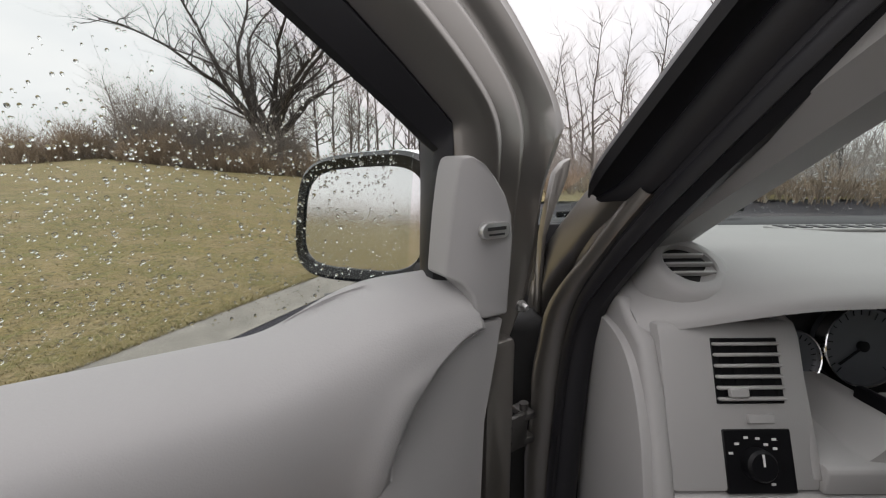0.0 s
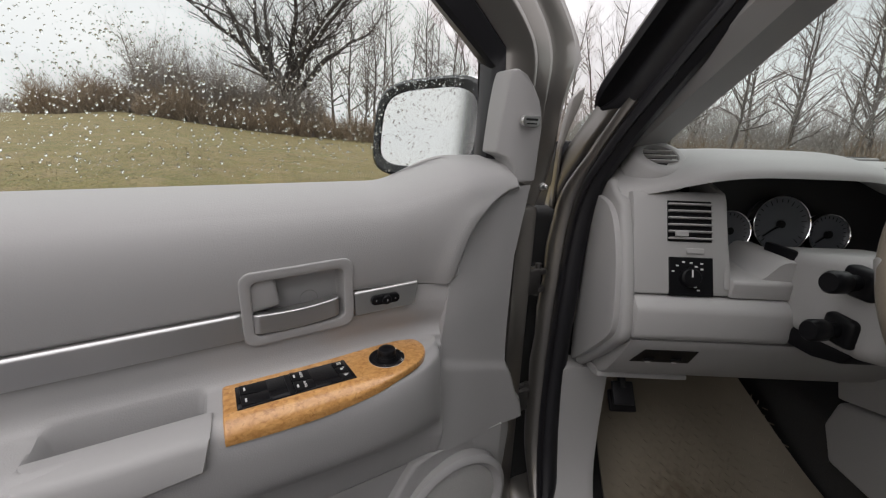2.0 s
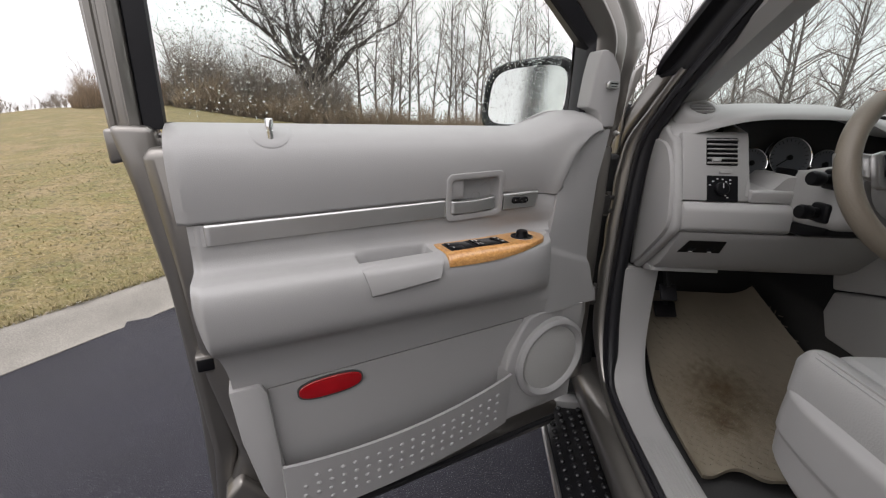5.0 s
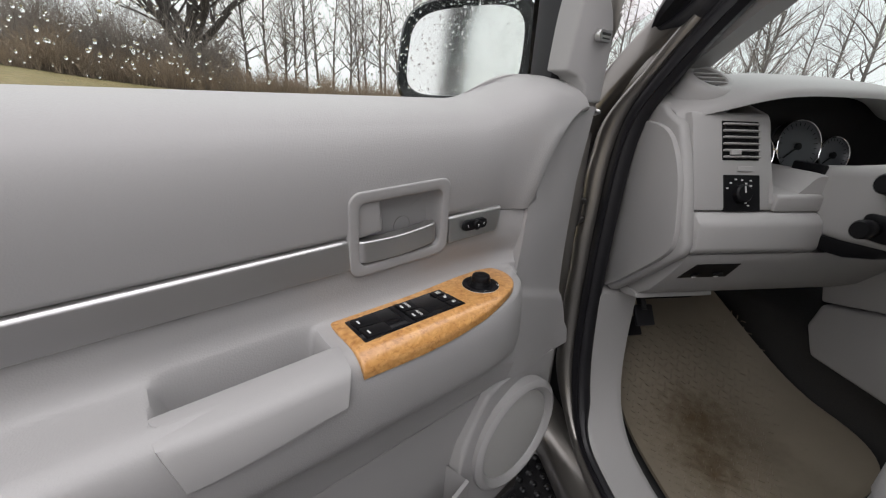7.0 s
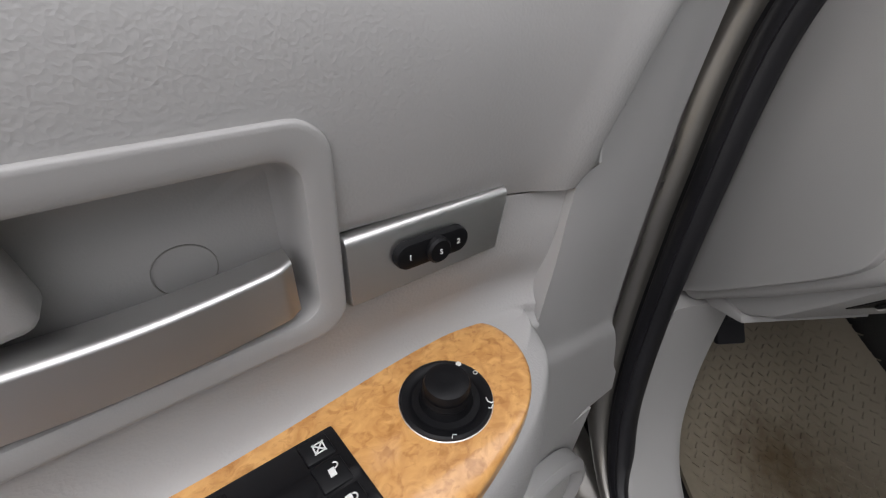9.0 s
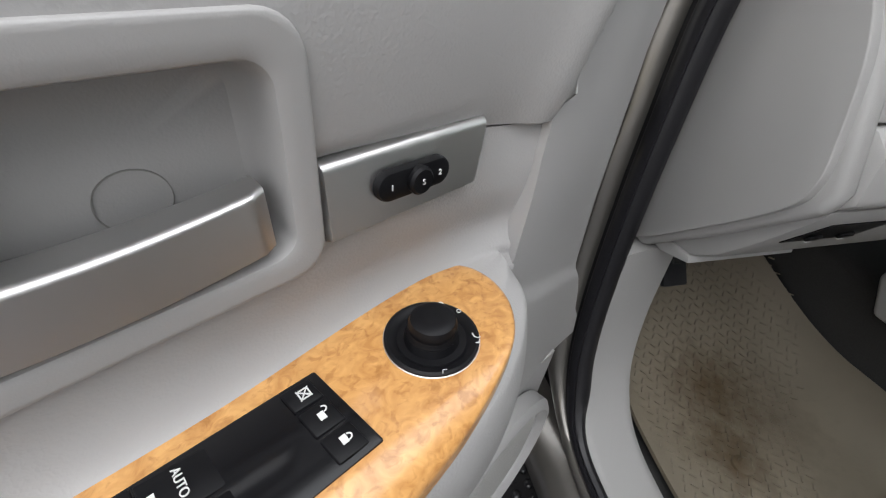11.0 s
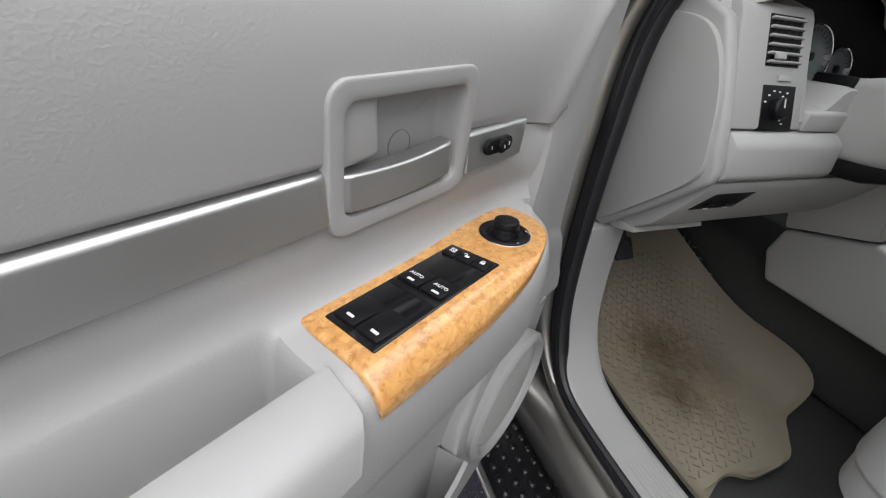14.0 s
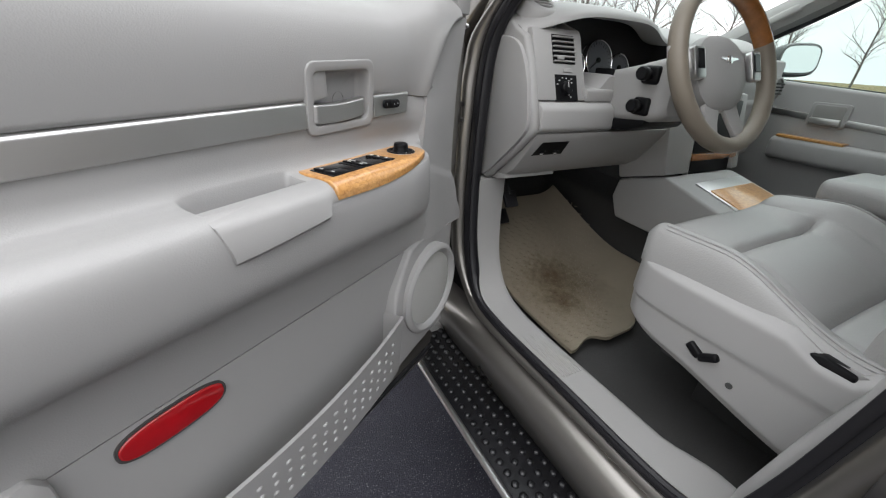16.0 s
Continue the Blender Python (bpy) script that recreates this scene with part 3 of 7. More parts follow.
wd.faces.new(wl_[-1])
wood = part("switch_panel", wd, WOOD, door, "glossy honey-coloured burl wood switch panel", 50)


def on_wood(a, b, z=0.0):
    return Vector((a, b, WZ + z - 0.010 * max(a - 0.40, 0)))


SW = [(0.484, -0.009), (0.343, -0.011), (0.338, 0.039), (0.483, 0.040)]
sw = prism(SW, WZ - 0.01, lambda p: on_wood(p[0], p[1], 0.0012).z, "z", 0.0015)
plate = part("window_switch_plate", sw, GLOSSBLACK, wood, "glossy black plate with window and lock switches")


def in_plate(s, t):
    """A spot on the switch plate: s from its front to its rear end, t from its inner to its outer side."""
    p, q = Vector(SW[1]).lerp(Vector(SW[0]), s), Vector(SW[2]).lerp(Vector(SW[3]), s)
    r = p.lerp(q, t)
    return r.x, r.y


def key(s0, s1, t0, t1, low, high, name, label="", m=BLACK):
    """A rocker key; it stands higher at its rear end than at its front."""
    pts = [in_plate(s0, t0), in_plate(s0, t1), in_plate(s1, t1), in_plate(s1, t0)]
    bm = prism(pts, WZ - 0.004, lambda p: on_wood(*p).z + (low if p in pts[:2] else high), "z", 0.0012)
    return part(name, bm, m, wood, label)


for s0, s1 in ((0.36, 0.535), (0.735, 0.965)):
    for t0, t1 in ((0.07, 0.48), (0.52, 0.93)):
        key(s0, s1, t0, t1, 0.0010, 0.0040, "window_switch", "black rocker switch with a white mark")
for t0, t1 in ((0.05, 0.31), (0.34, 0.63), (0.66, 0.94)):
    key(0.035, 0.135, t0, t1, 0.0020, 0.0026, "lock_switch", "small black lock button")
key(0.540, 0.590, 0.03, 0.97, 0.0018, 0.0018, "plate_bridge")
TURN = math.atan2(SW[1][1] - SW[0][1], SW[1][0] - SW[0][0])
FLAT = Matrix.Rotation(TURN - math.pi / 2, 4, "Z")


def on_key(s, t, z):
    p = in_plate(s, t)
    return Matrix.Translation(on_wood(p[0], p[1], z))


for t in (0.26, 0.74):
    part("printed_word", words("AUTO", 0.0047, on_key(0.445, t, 0.0030) @ FLAT), WHITEMARK, plate, "white printed word AUTO")
for s, h in ((0.508, 0.0036), (0.925, 0.0036)):
    for t in (0.29, 0.77):
        mk = B()
        merge(mk, rbox((-0.0011, -0.0032, 0), (0.0011, 0.0032, 0.0005), 0.0), on_key(s, t, h) @ Matrix.Rotation(TURN, 4, "Z"))
        part("white_bar", mk, WHITEMARK, plate)
for t in (0.485, 0.790):                       # padlocks, open and shut
    mk = B()
    k = on_key(0.078, t, 0.0026) @ FLAT @ Matrix.Scale(0.78, 4)
    merge(mk, rbox((-0.0026, -0.0030, 0), (0.0026, 0.0008, 0.0005), 0.0), k.copy())
    dx = -0.0034 if t < 0.6 else 0.0
    arc = [Vector((dx + 0.0019 * math.cos(x), 0.0012 + 0.0022 * math.sin(x), 0.0003)) for x in [math.pi * q / 8 for q in range(9)]]
    merge(mk, sweep(arc, circle(0.0005, 6)), k.copy())
    part("padlock_sign", mk, WHITEMARK, plate)
mk = B()
k = on_key(0.078, 0.19, 0.0026) @ FLAT @ Matrix.Scale(0.80, 4)             # crossed window sign
for q in (-0.003, 0.003):
    merge(mk, rbox((q - 0.0004, -0.003, 0), (q + 0.0004, 0.003, 0.0004), 0.0), k.copy())
    merge(mk, rbox((-0.003, q - 0.0004, 0), (0.003, q + 0.0004, 0.0004), 0.0), k.copy())
for q in (45, -45):
    merge(mk, rbox((-0.005, -0.0004, 0), (0.005, 0.0004, 0.0004), 0.0), k @ Matrix.Rotation(radians(q), 4, "Z"))
part("window_lock_sign", mk, WHITEMARK, plate)

# mirror knob
KN = Matrix.Translation(on_wood(0.2850, 0.010))
knob_base = part("knob_base", lathe([(0.0258, -0.003), (0.0258, 0.0018), (0.0245, 0.0026), (0.0212, 0.0020), (0.0190, 0.0002), (0, 0.0002)], KN, 40), BLACK, wood, "round black mirror switch")
part("knob_rim", lathe([(0.0264, -0.004), (0.0264, 0.0004), (0.0260, 0.0006), (0.0258, -0.004)], KN, 40), BRUSHED, wood)
prof = [(0.0160, -0.002), (0.0148, 0.001), (0.0140, 0.004), (0.0137, 0.0048), (0.0140, 0.0056), (0.0135, 0.0066), (0.0134, 0.0076), (0.0130, 0.0086), (0.0133, 0.0094), (0.0130, 0.0122), (0.0121, 0.0148), (0.0096, 0.0160), (0.004, 0.0157), (0, 0.0156)]
kn = lathe(prof, KN, 32)
part("mirror_knob", kn, BLACK, wood, "ribbed black mirror knob")
spot = lambda ang, r: KN @ Matrix.Translation((r * math.cos(radians(ang)), r * math.sin(radians(ang)), 0.0025))
part("knob_mark", lathe([(0.0017, 0), (0.0017, 0.0003), (0, 0.0003)], spot(215, 0.0238), 12), WHITEMARK, knob_base)
part("knob_mark", sweep([spot(187, 0.0238) @ Vector((0.0012 * math.cos(q * 0.5236), 0.0012 * math.sin(q * 0.5236), 0.0001)) for q in range(13)], circle(0.00032, 5)), WHITEMARK, knob_base)
part("knob_mark", sweep([spot(138, 0.0238) @ Vector(q) for q in ((-0.0012, 0.0022, 0), (0.0006, 0.0018, 0), (0.0012, 0.0, 0), (0.0004, -0.0022, 0))], circle(0.00038, 5)), WHITEMARK, knob_base)
part("knob_mark", sweep([spot(131, 0.0238) @ Vector(q) for q in ((-0.0016, 0.0012, 0), (0.0004, 0.0024, 0), (0.0018, 0.0014, 0))], circle(0.00034, 5)), WHITEMARK, knob_base)
part("knob_mark", sweep([spot(62, 0.0236) @ Vector(q) for q in ((-0.0016, 0.0008, 0), (0.0002, -0.0004, 0), (0.0016, 0.0010, 0))], circle(0.00026, 5)), WHITEMARK, knob_base)

# lock pin in its escutcheon
collar_rows = []
esc = B()
for r in (0.0, 0.35, 0.7, 0.9, 0.97, 1.0, 1.02):
    row = []
    for k in range(40):
        t = 2 * math.pi * k / 40
        x, y = 0.034 * math.cos(t) * r, math.sin(t) * r
        a, z = 0.797 + x, 1.3665 + (0.007 if y > 0 else 0.029) * y
        row.append(esc.verts.new((a, upper_b(a, z) + (0.0022 if r < 0.95 else 0.0014 if r < 1.01 else -0.004), z)))
    collar_rows.append(row)
for x, y in zip(collar_rows, collar_rows[1:]):
    for k in range(40):
        esc.faces.new((x[k], x[(k + 1) % 40], y[(k + 1) % 40], y[k]))
bmesh.ops.remove_doubles(esc, verts=esc.verts, dist=0.00005)
part("lock_escutcheon", esc, PLASTIC, door)
part("lock_pin", lathe([(0.0062, -0.02), (0.0062, 0.012), (0.0052, 0.013), (0.0052, 0.016), (0.0066, 0.017), (0.0068, 0.030), (0.0055, 0.033), (0, 0.0335)], Matrix.Translation((0.797, -0.050, 1.353)), 20), CHROME, door, "chrome lock pin")

# red door reflector
RED = mat("red_reflector", (0.36, 0.006, 0.010), 0.14, vary=0.3, vscale=30.0, coat=0.6)
def oval(w, h):
    """A long outline with full round ends and slightly bowed sides, tipped up at the hinge end."""
    out = []
    for k in range(48):
        t = 2 * math.pi * k / 48
        c, s = math.cos(t), math.sin(t)
        x, y = math.copysign(abs(c) ** 0.75, c) * w / 2, math.copysign(abs(s) ** 0.75, s) * h / 2
        out.append((0.736 + x, 0.8535 + y - 0.03 * x))
    return out


rf = prism(oval(0.130, 0.044), -0.03, -0.0050, "y", 0.003, 3)
part("reflector", rf, RED, door, "long oval red plastic reflector")
rb = ring(oval(0.136, 0.050), oval(0.130, 0.044), -0.03, -0.0072, "y")
part("reflector_rim", rb, mat("dark_gap", (0.05, 0.045, 0.045), 0.8), door)

# metal shell of the door
shell = prism([(-0.030, 0.500), (-0.028, 1.355), (1.030, 1.358), (1.002, 1.10), (0.994, 0.80), (1.004, 0.50), (0.98, 0.430), (0.5, 0.435), (0.02, 0.470)], -0.172, -0.112, "y", 0.014, 3)
part("outer_skin", shell, PAINT, door, "bronze metallic door skin")
jamb = prism([(0.03, 0.56), (0.05, 1.322), (0.985, 1.340), (0.990, 1.320), (0.972, 1.10), (0.962, 0.90), (0.928, 0.70), (0.958, 0.62), (0.950, 0.515), (0.30, 0.545)], -0.13, -0.052, "y", 0.018, 3)
part("inner_metal", jamb, PAINT, door)
part("lower_metal", prism([(0.965, 0.455), (0.968, 0.62), (0.930, 0.66), (0.878, 0.585), (0.84, 0.530), (0.12, 0.600), (0.06, 0.560), (0.08, 0.485)], -0.12, -0.030, "y", 0.012, 3), PAINT, door)
part("bottom_seal", sweep([(0.08, -0.032, 0.520), (0.45, -0.030, 0.497), (0.86, -0.030, 0.478), (0.93, -0.04, 0.520), (0.950, -0.06, 0.60)], circle(0.010, 8), up=(0, 1, 0)), RUBBER, door)
part("rear_edge", prism([(0.972, 1.372), (1.030, 1.372), (1.014, 1.27), (0.996, 1.10), (0.986, 0.90), (0.978, 0.70), (0.994, 0.52), (0.946, 0.50), (0.950, 0.62), (0.932, 0.70), (0.942, 0.90), (0.950, 1.10), (0.966, 1.30)], -0.168, -0.078, "y", 0.012, 3), PAINT, door, "bronze metallic latch edge of the door")
latch = part("door_latch", rbox((0.936, -0.085, 0.917), (0.974, -0.050, 0.957), 0.008), PAINT, door)
part("latch_slot", rbox((0.942, -0.060, 0.924), (0.971, -0.0482, 0.950), 0.003), BLACK, latch)

# window frame: ring of metal with ridges, black run channel inside it
OUT = [(-0.052, 1.300), (-0.102, 1.388), (-0.112, 1.513), (-0.160, 1.595), (-0.109, 1.667), (-0.047, 1.733), (0.080, 1.830), (0.280, 1.905), (0.600, 1.935), (0.960, 1.910), (1.026, 1.860), (1.042, 1.580), (1.040, 1.345)]
INN = [(0.040, 1.345), (0.040, 1.440), (0.042, 1.520), (0.046, 1.587), (0.100, 1.638), (0.159, 1.690), (0.280, 1.775), (0.420, 1.820), (0.600, 1.835), (0.900, 1.815), (0.970, 1.780), (0.984, 1.580), (0.988, 1.365)]
IN2 = [(0.072, 1.390), (0.070, 1.440), (0.064, 1.510), (0.060, 1.556), (0.150, 1.628), (0.224, 1.687), (0.320, 1.750), (0.440, 1.790), (0.600, 1.803), (0.880, 1.785), (0.935, 1.755), (0.950, 1.580), (0.955, 1.365)]


def dense(L, n=6):
    out = []
    for p, q in zip(L, L[1:]):
        out += [(lerp(p[0], q[0], k / n), lerp(p[1], q[1], k / n)) for k in range(n)]
    return out + [L[-1]]


OUT, INN, IN2 = dense(OUT), dense(INN), dense(IN2)


def band(A, C, prof, ease=0):
    """A strip between two lines with a section of (share of the width, b)."""
    bm = B()
    g = [[bm.verts.new((lerp(p[0], q[0], s), h, lerp(p[1], q[1], s))) for s, h in prof] for p, q in zip(A, C)]
    for x, y in zip(g, g[1:]):
        for k in range(len(prof) - 1):
            bm.faces.new((x[k], x[k + 1], y[k + 1], y[k]))
    for _ in range(ease):                        # the pressed ridges round the corners that the edges turn sharply
        for k, (s, h) in enumerate(prof):
            if 0.1 < s < 0.93:
                line = [row[k].co.copy() for row in g]
                for i in range(1, len(g) - 1):
                    g[i][k].co = line[i].lerp((line[i - 1] + line[i + 1]) / 2, min(s, 1 - s) * 1.6)
    return bm


def hinge_bow(bm):
    """The hinge end of the window frame stands nearer the cabin than its latch end."""
    for v in bm.verts:
        v.co.y += 0.034 * (1 - smooth(v.co.x, 0.0, 0.60))
    return bm


part("window_frame", hinge_bow(band(INN, OUT, [(0, -0.150), (0, -0.104), (0.05, -0.096), (0.18, -0.090), (0.24, -0.086), (0.28, -0.087), (0.32, -0.093), (0.48, -0.094), (0.52, -0.096), (0.56, -0.104), (0.62, -0.104), (0.66, -0.101), (0.79, -0.101), (0.83, -0.108), (0.88, -0.110), (0.95, -0.128), (1.0, -0.150), (1.0, -0.176), (0.5, -0.190), (0, -0.186)], 14)), PAINT, door, "bronze metallic window frame with pressed ridges")
part("window_channel", hinge_bow(band(IN2, INN, [(0.45, -0.165), (0, -0.122), (0.1, -0.112), (0.5, -0.106), (0.9, -0.102), (1.0, -0.106), (1.0, -0.150)])), RUBBER, door, "black rubber glass run channel")
part("belt_seal", sweep([(a, -0.114, 1.3715) for a in [0.24 + 0.04 * k for k in range(19)]], circle(0.003, 6), up=(0, 1, 0)), RUBBER, door)
GLASS = bpy.data.materials.new("window_glass")
GLASS.use_nodes = True
g_ = GLASS.node_tree
g_.nodes.clear()
go, gm, gt, gg, lw, pw, ml = (g_.nodes.new(k) for k in ("ShaderNodeOutputMaterial", "ShaderNodeMixShader", "ShaderNodeBsdfTransparent", "ShaderNodeBsdfGlossy", "ShaderNodeLayerWeight", "ShaderNodeMath", "ShaderNodeMath"))
gt.inputs["Color"].default_value = (0.93, 0.955, 0.94, 1)
gg.inputs["Roughness"].default_value = 0.02
lw.inputs["Blend"].default_value = 0.5
pw.operation, pw.inputs[1].default_value = "POWER", 5.0
ml.operation, ml.inputs[1].default_value, ml.inputs[2].default_value = "MULTIPLY_ADD", 0.42, 0.022
g_.links.new(lw.outputs["Facing"], pw.inputs[0])
g_.links.new(pw.outputs["Value"], ml.inputs[0])
g_.links.new(ml.outputs["Value"], gm.inputs["Fac"])
g_.links.new(gt.outputs["BSDF"], gm.inputs[1])
g_.links.new(gg.outputs["BSDF"], gm.inputs[2])
g_.links.new(gm.outputs["Shader"], go.inputs["Surface"])
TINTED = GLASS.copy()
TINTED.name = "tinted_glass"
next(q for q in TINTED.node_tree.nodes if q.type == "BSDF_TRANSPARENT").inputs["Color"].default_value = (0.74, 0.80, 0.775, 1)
pane = prism([(0.055, 1.33)] + IN2[::3] + [(0.97, 1.33)], -0.140, -0.136, "y")
glass_pane = part("window_pane", pane, GLASS, door, "clear side window wet with rain drops")

# rain drops on the outside of the pane
DROP = bpy.data.materials.new("water_drop")
DROP.use_nodes = True
dp = DROP.node_tree.nodes["Principled BSDF"]
dp.inputs["Base Color"].default_value = (1.0, 1.0, 0.99, 1)
dp.inputs["Roughness"].default_value, dp.inputs["Transmission Weight"].default_value, dp.inputs["IOR"].default_value = 0.02, 1.0, 1.33
rng = random.Random(5)


def drops(n, place, frame_m, rmin, rmax, seg=8):
    """Flattened beads of water scattered by place(), in one mesh."""
    bm = B()
    for _ in range(n):
        x, y = place()
        r = rmin * (rmax / rmin) ** (rng.random() ** 1.8)
        kx, ky = rng.uniform(0.8, 1.15), rng.uniform(0.85, 1.35)
        c = Vector((x, y, 0))
        base = [bm.verts.new(frame_m @ (c + Vector((r * kx * math.cos(6.283 * k / seg), r * ky * math.sin(6.283 * k / seg), 0)))) for k in range(seg)]
        mid_ = [bm.verts.new(frame_m @ (c + Vector((0.72 * r * kx * math.cos(6.283 * k / seg), 0.72 * r * ky * math.sin(6.283 * k / seg), 0.55 * r)))) for k in range(seg)]
        tip = bm.verts.new(frame_m @ (c + Vector((0, 0, 0.78 * r))))
        for k in range(seg):
            j = (k + 1) % seg
            bm.faces.new((base[k], base[j], mid_[j], mid_[k]))
            bm.faces.new((mid_[k], mid_[j], tip))
        bm.faces.new(base[::-1])
    return bm


def pane_spot():
    while True:
        a, z = rng.uniform(0.08, 0.93), rng.uniform(1.385, 1.76)
        dense_here = 0.85 * math.exp(-((z - 1.545) / 0.055) ** 2) + 0.55 * math.exp(-((z - 1.45) / 0.08) ** 2) + 0.06
        if z < 1.55 + 0.9 * (a - 0.05) and rng.random() < dense_here:
            return a, z


PF = Matrix(((1, 0, 0, 0), (0, 0, -1, -0.1403), (0, 1, 0, 0), (0, 0, 0, 1)))
tagged(part("rain_drops", drops(5000, pane_spot, PF, 0.0006, 0.0021), DROP, glass_pane, "rain drops on the glass", 85), kind="stuff")

# door mirror, folded out beside the window
e1 = (DOOR.inverted().to_3x3() @ Vector((0.875, -0.484, 0))).normalized()
e2 = Vector((0, 0, 1))
e3 = e1.cross(e2)                                # out of the mirror's back
MC = DOOR.inverted() @ Vector((-0.136, 0.612, 1.4600))
MIRROR = Matrix(((e1.x, e2.x, e3.x, MC.x), (e1.y, e2.y, e3.y, MC.y), (e1.z, e2.z, e3.z, MC.z), (0, 0, 0, 1)))
if (MIRROR.to_3x3() @ Vector((0, 0, 1))).dot(DOOR.inverted().to_3x3() @ Vector((-0.48, -0.87, 0))) < 0:
    MIRROR = MIRROR @ Matrix.Diagonal((1, 1, -1, 1))

MIRROR = MIRROR @ Matrix.Rotation(radians(-4.5), 4, "X")


def mirror_line(w, h, n=48):
    """A rounded outline, fuller at the top outer corner."""
    out = []
    for k in range(n):
        t = 2 * math.pi * k / n
        c, s = math.cos(t), math.sin(t)
        x, y = math.copysign(abs(c) ** 0.52, c) * w / 2, math.copysign(abs(s) ** 0.52, s) * h / 2
        out.append((x + 0.10 * y * (1 if x < 0 else 0.15), y + 0.05 * x))
    return out


def m_ring(w, h, d, dx=0.0, dy=0.0):
    return [MIRROR @ Vector((x + dx, y + dy, d)) for x, y in mirror_line(w * 1.12, h * 1.17)]


housing = loft([m_ring(0.238, 0.166, 0.004), m_ring(0.252, 0.178, -0.006), m_ring(0.262, 0.182, -0.030, 0.006), m_ring(0.262, 0.176, -0.060, 0.014), m_ring(0.235, 0.150, -0.090, 0.024), m_ring(0.16, 0.10, -0.110, 0.03)])
mirror = part("side_mirror", housing, mat("bright_chrome_shell", (0.78, 0.78, 0.78), 0.12, 1.0), door, "chrome-backed door mirror with a black rim")
rimb = loft([m_ring(0.252, 0.174, -0.012), m_ring(0.252, 0.174, 0.004), m_ring(0.240, 0.163, 0.0095), m_ring(0.214, 0.138, 0.0075), m_ring(0.206, 0.131, -0.002)], cap=False)
part("mirror_rim", rimb, mat("wet_black_plastic", (0.012, 0.014, 0.015), 0.16, vary=0.3), mirror, "wet black plastic rim")
MIRRORGLASS = mat("mirror_glass", (0.74, 0.78, 0.79), 0.0, 1.0, vary=0.0)
SET = MIRROR @ Matrix.Rotation(radians(-2.4), 4, "X")          # the glass is set a little upwards
part("mirror_glass", moved(loft([m_ring(0.208, 0.133, -0.004), m_ring(0.208, 0.133, 0.000)]), SET @ MIRROR.inverted()), MIRRORGLASS, mirror, "mirror glass speckled with rain", 20)
arm = sweep([MIRROR @ Vector((0.070, -0.062, -0.060)), MIRROR @ Vector((0.112, -0.072, -0.066)), Vector((0.012, -0.205, 1.385)), Vector((0.010, -0.150, 1.385))], roundrect(0.050, 0.050, 0.018), up=(0, 0, 1))
part("mirror_arm", arm, RUBBER, mirror, "black mirror arm")


def rim_spot():
    while True:
        t = rng.random() * 48
        k = int(t)
        f = rng.uniform(0.86, 1.0)
        x, y = mirror_line(0.275, 0.196)[k]
        return x * f, y * f


tagged(part("mirror_drops", drops(330, rim_spot, MIRROR @ Matrix.Translation((0, 0, 0.0075)), 0.0008, 0.0022), DROP, mirror, "rain drops on the rim", 85), kind="stuff")
tagged(part("glass_drops", drops(90, lambda: (rng.uniform(-0.10, 0.10), rng.uniform(-0.064, 0.064)), SET @ Matrix.Translation((0, 0, 0.0003)), 0.0006, 0.0016), DROP, mirror, "small drops on the mirror", 85), kind="stuff")

# metal edges round the trim
part("bump_stop", lathe([(0.0075, -0.004), (0.0075, 0.003), (0.0050, 0.0045), (0.0045, 0.010), (0.003, 0.012), (0, 0.012)], Matrix.Translation((-0.056, -0.066, 1.362)) @ Matrix.Rotation(radians(-90), 4, "X"), 16), BRUSHED, door, "small steel bump stop")
part("rear_frame_foot", prism([(0.992, 1.320), (0.990, 1.366), (1.040, 1.366), (1.040, 1.310)], -0.186, -0.095, "y", 0.006, 3), PAINT, door, "bronze metallic foot of the rear window post")
part("front_edge", rbox((-0.034, -0.110, 0.62), (0.012, -0.046, 1.330), 0.008, 2), PAINT, door, "bronze metallic hinge edge of the door")

# hinges on the door's front edge
hinge_m = mat("hinge_steel", (0.16, 0.155, 0.15), 0.38, 0.8, vary=0.3, vscale=40)
for z in (1.165, 0.88):
    h = B()
    merge(h, rbox((-0.055, -0.060, z - 0.038), (0.012, -0.047, z + 0.038), 0.003))
    merge(h, rbox((-0.070, -0.085, z - 0.036), (-0.048, -0.046, z - 0.020), 0.003))
    merge(h, rbox((-0.070, -0.085, z + 0.020), (-0.048, -0.046, z + 0.036), 0.003))
    merge(h, lathe([(0, -0.05), (0.008, -0.05), (0.008, 0.05), (0, 0.05)], Matrix.Translation((-0.058, -0.064, z)), 14))
    for q in (-0.018, 0.018):
        merge(h, lathe([(0.008, 0.0), (0.008, 0.006), (0.0, 0.007)], Matrix.Translation((-0.015, -0.047, z + q)) @ Matrix.Rotation(radians(-90), 4, "X"), 6))
    for v in h.verts:
        v.co = Vector((v.co.x * 0.9 - 0.034, v.co.y * 0.8 - 0.034, z + (v.co.z - z) * 0.7))
    part("door_hinge", h, hinge_m, door, "steel door hinge")

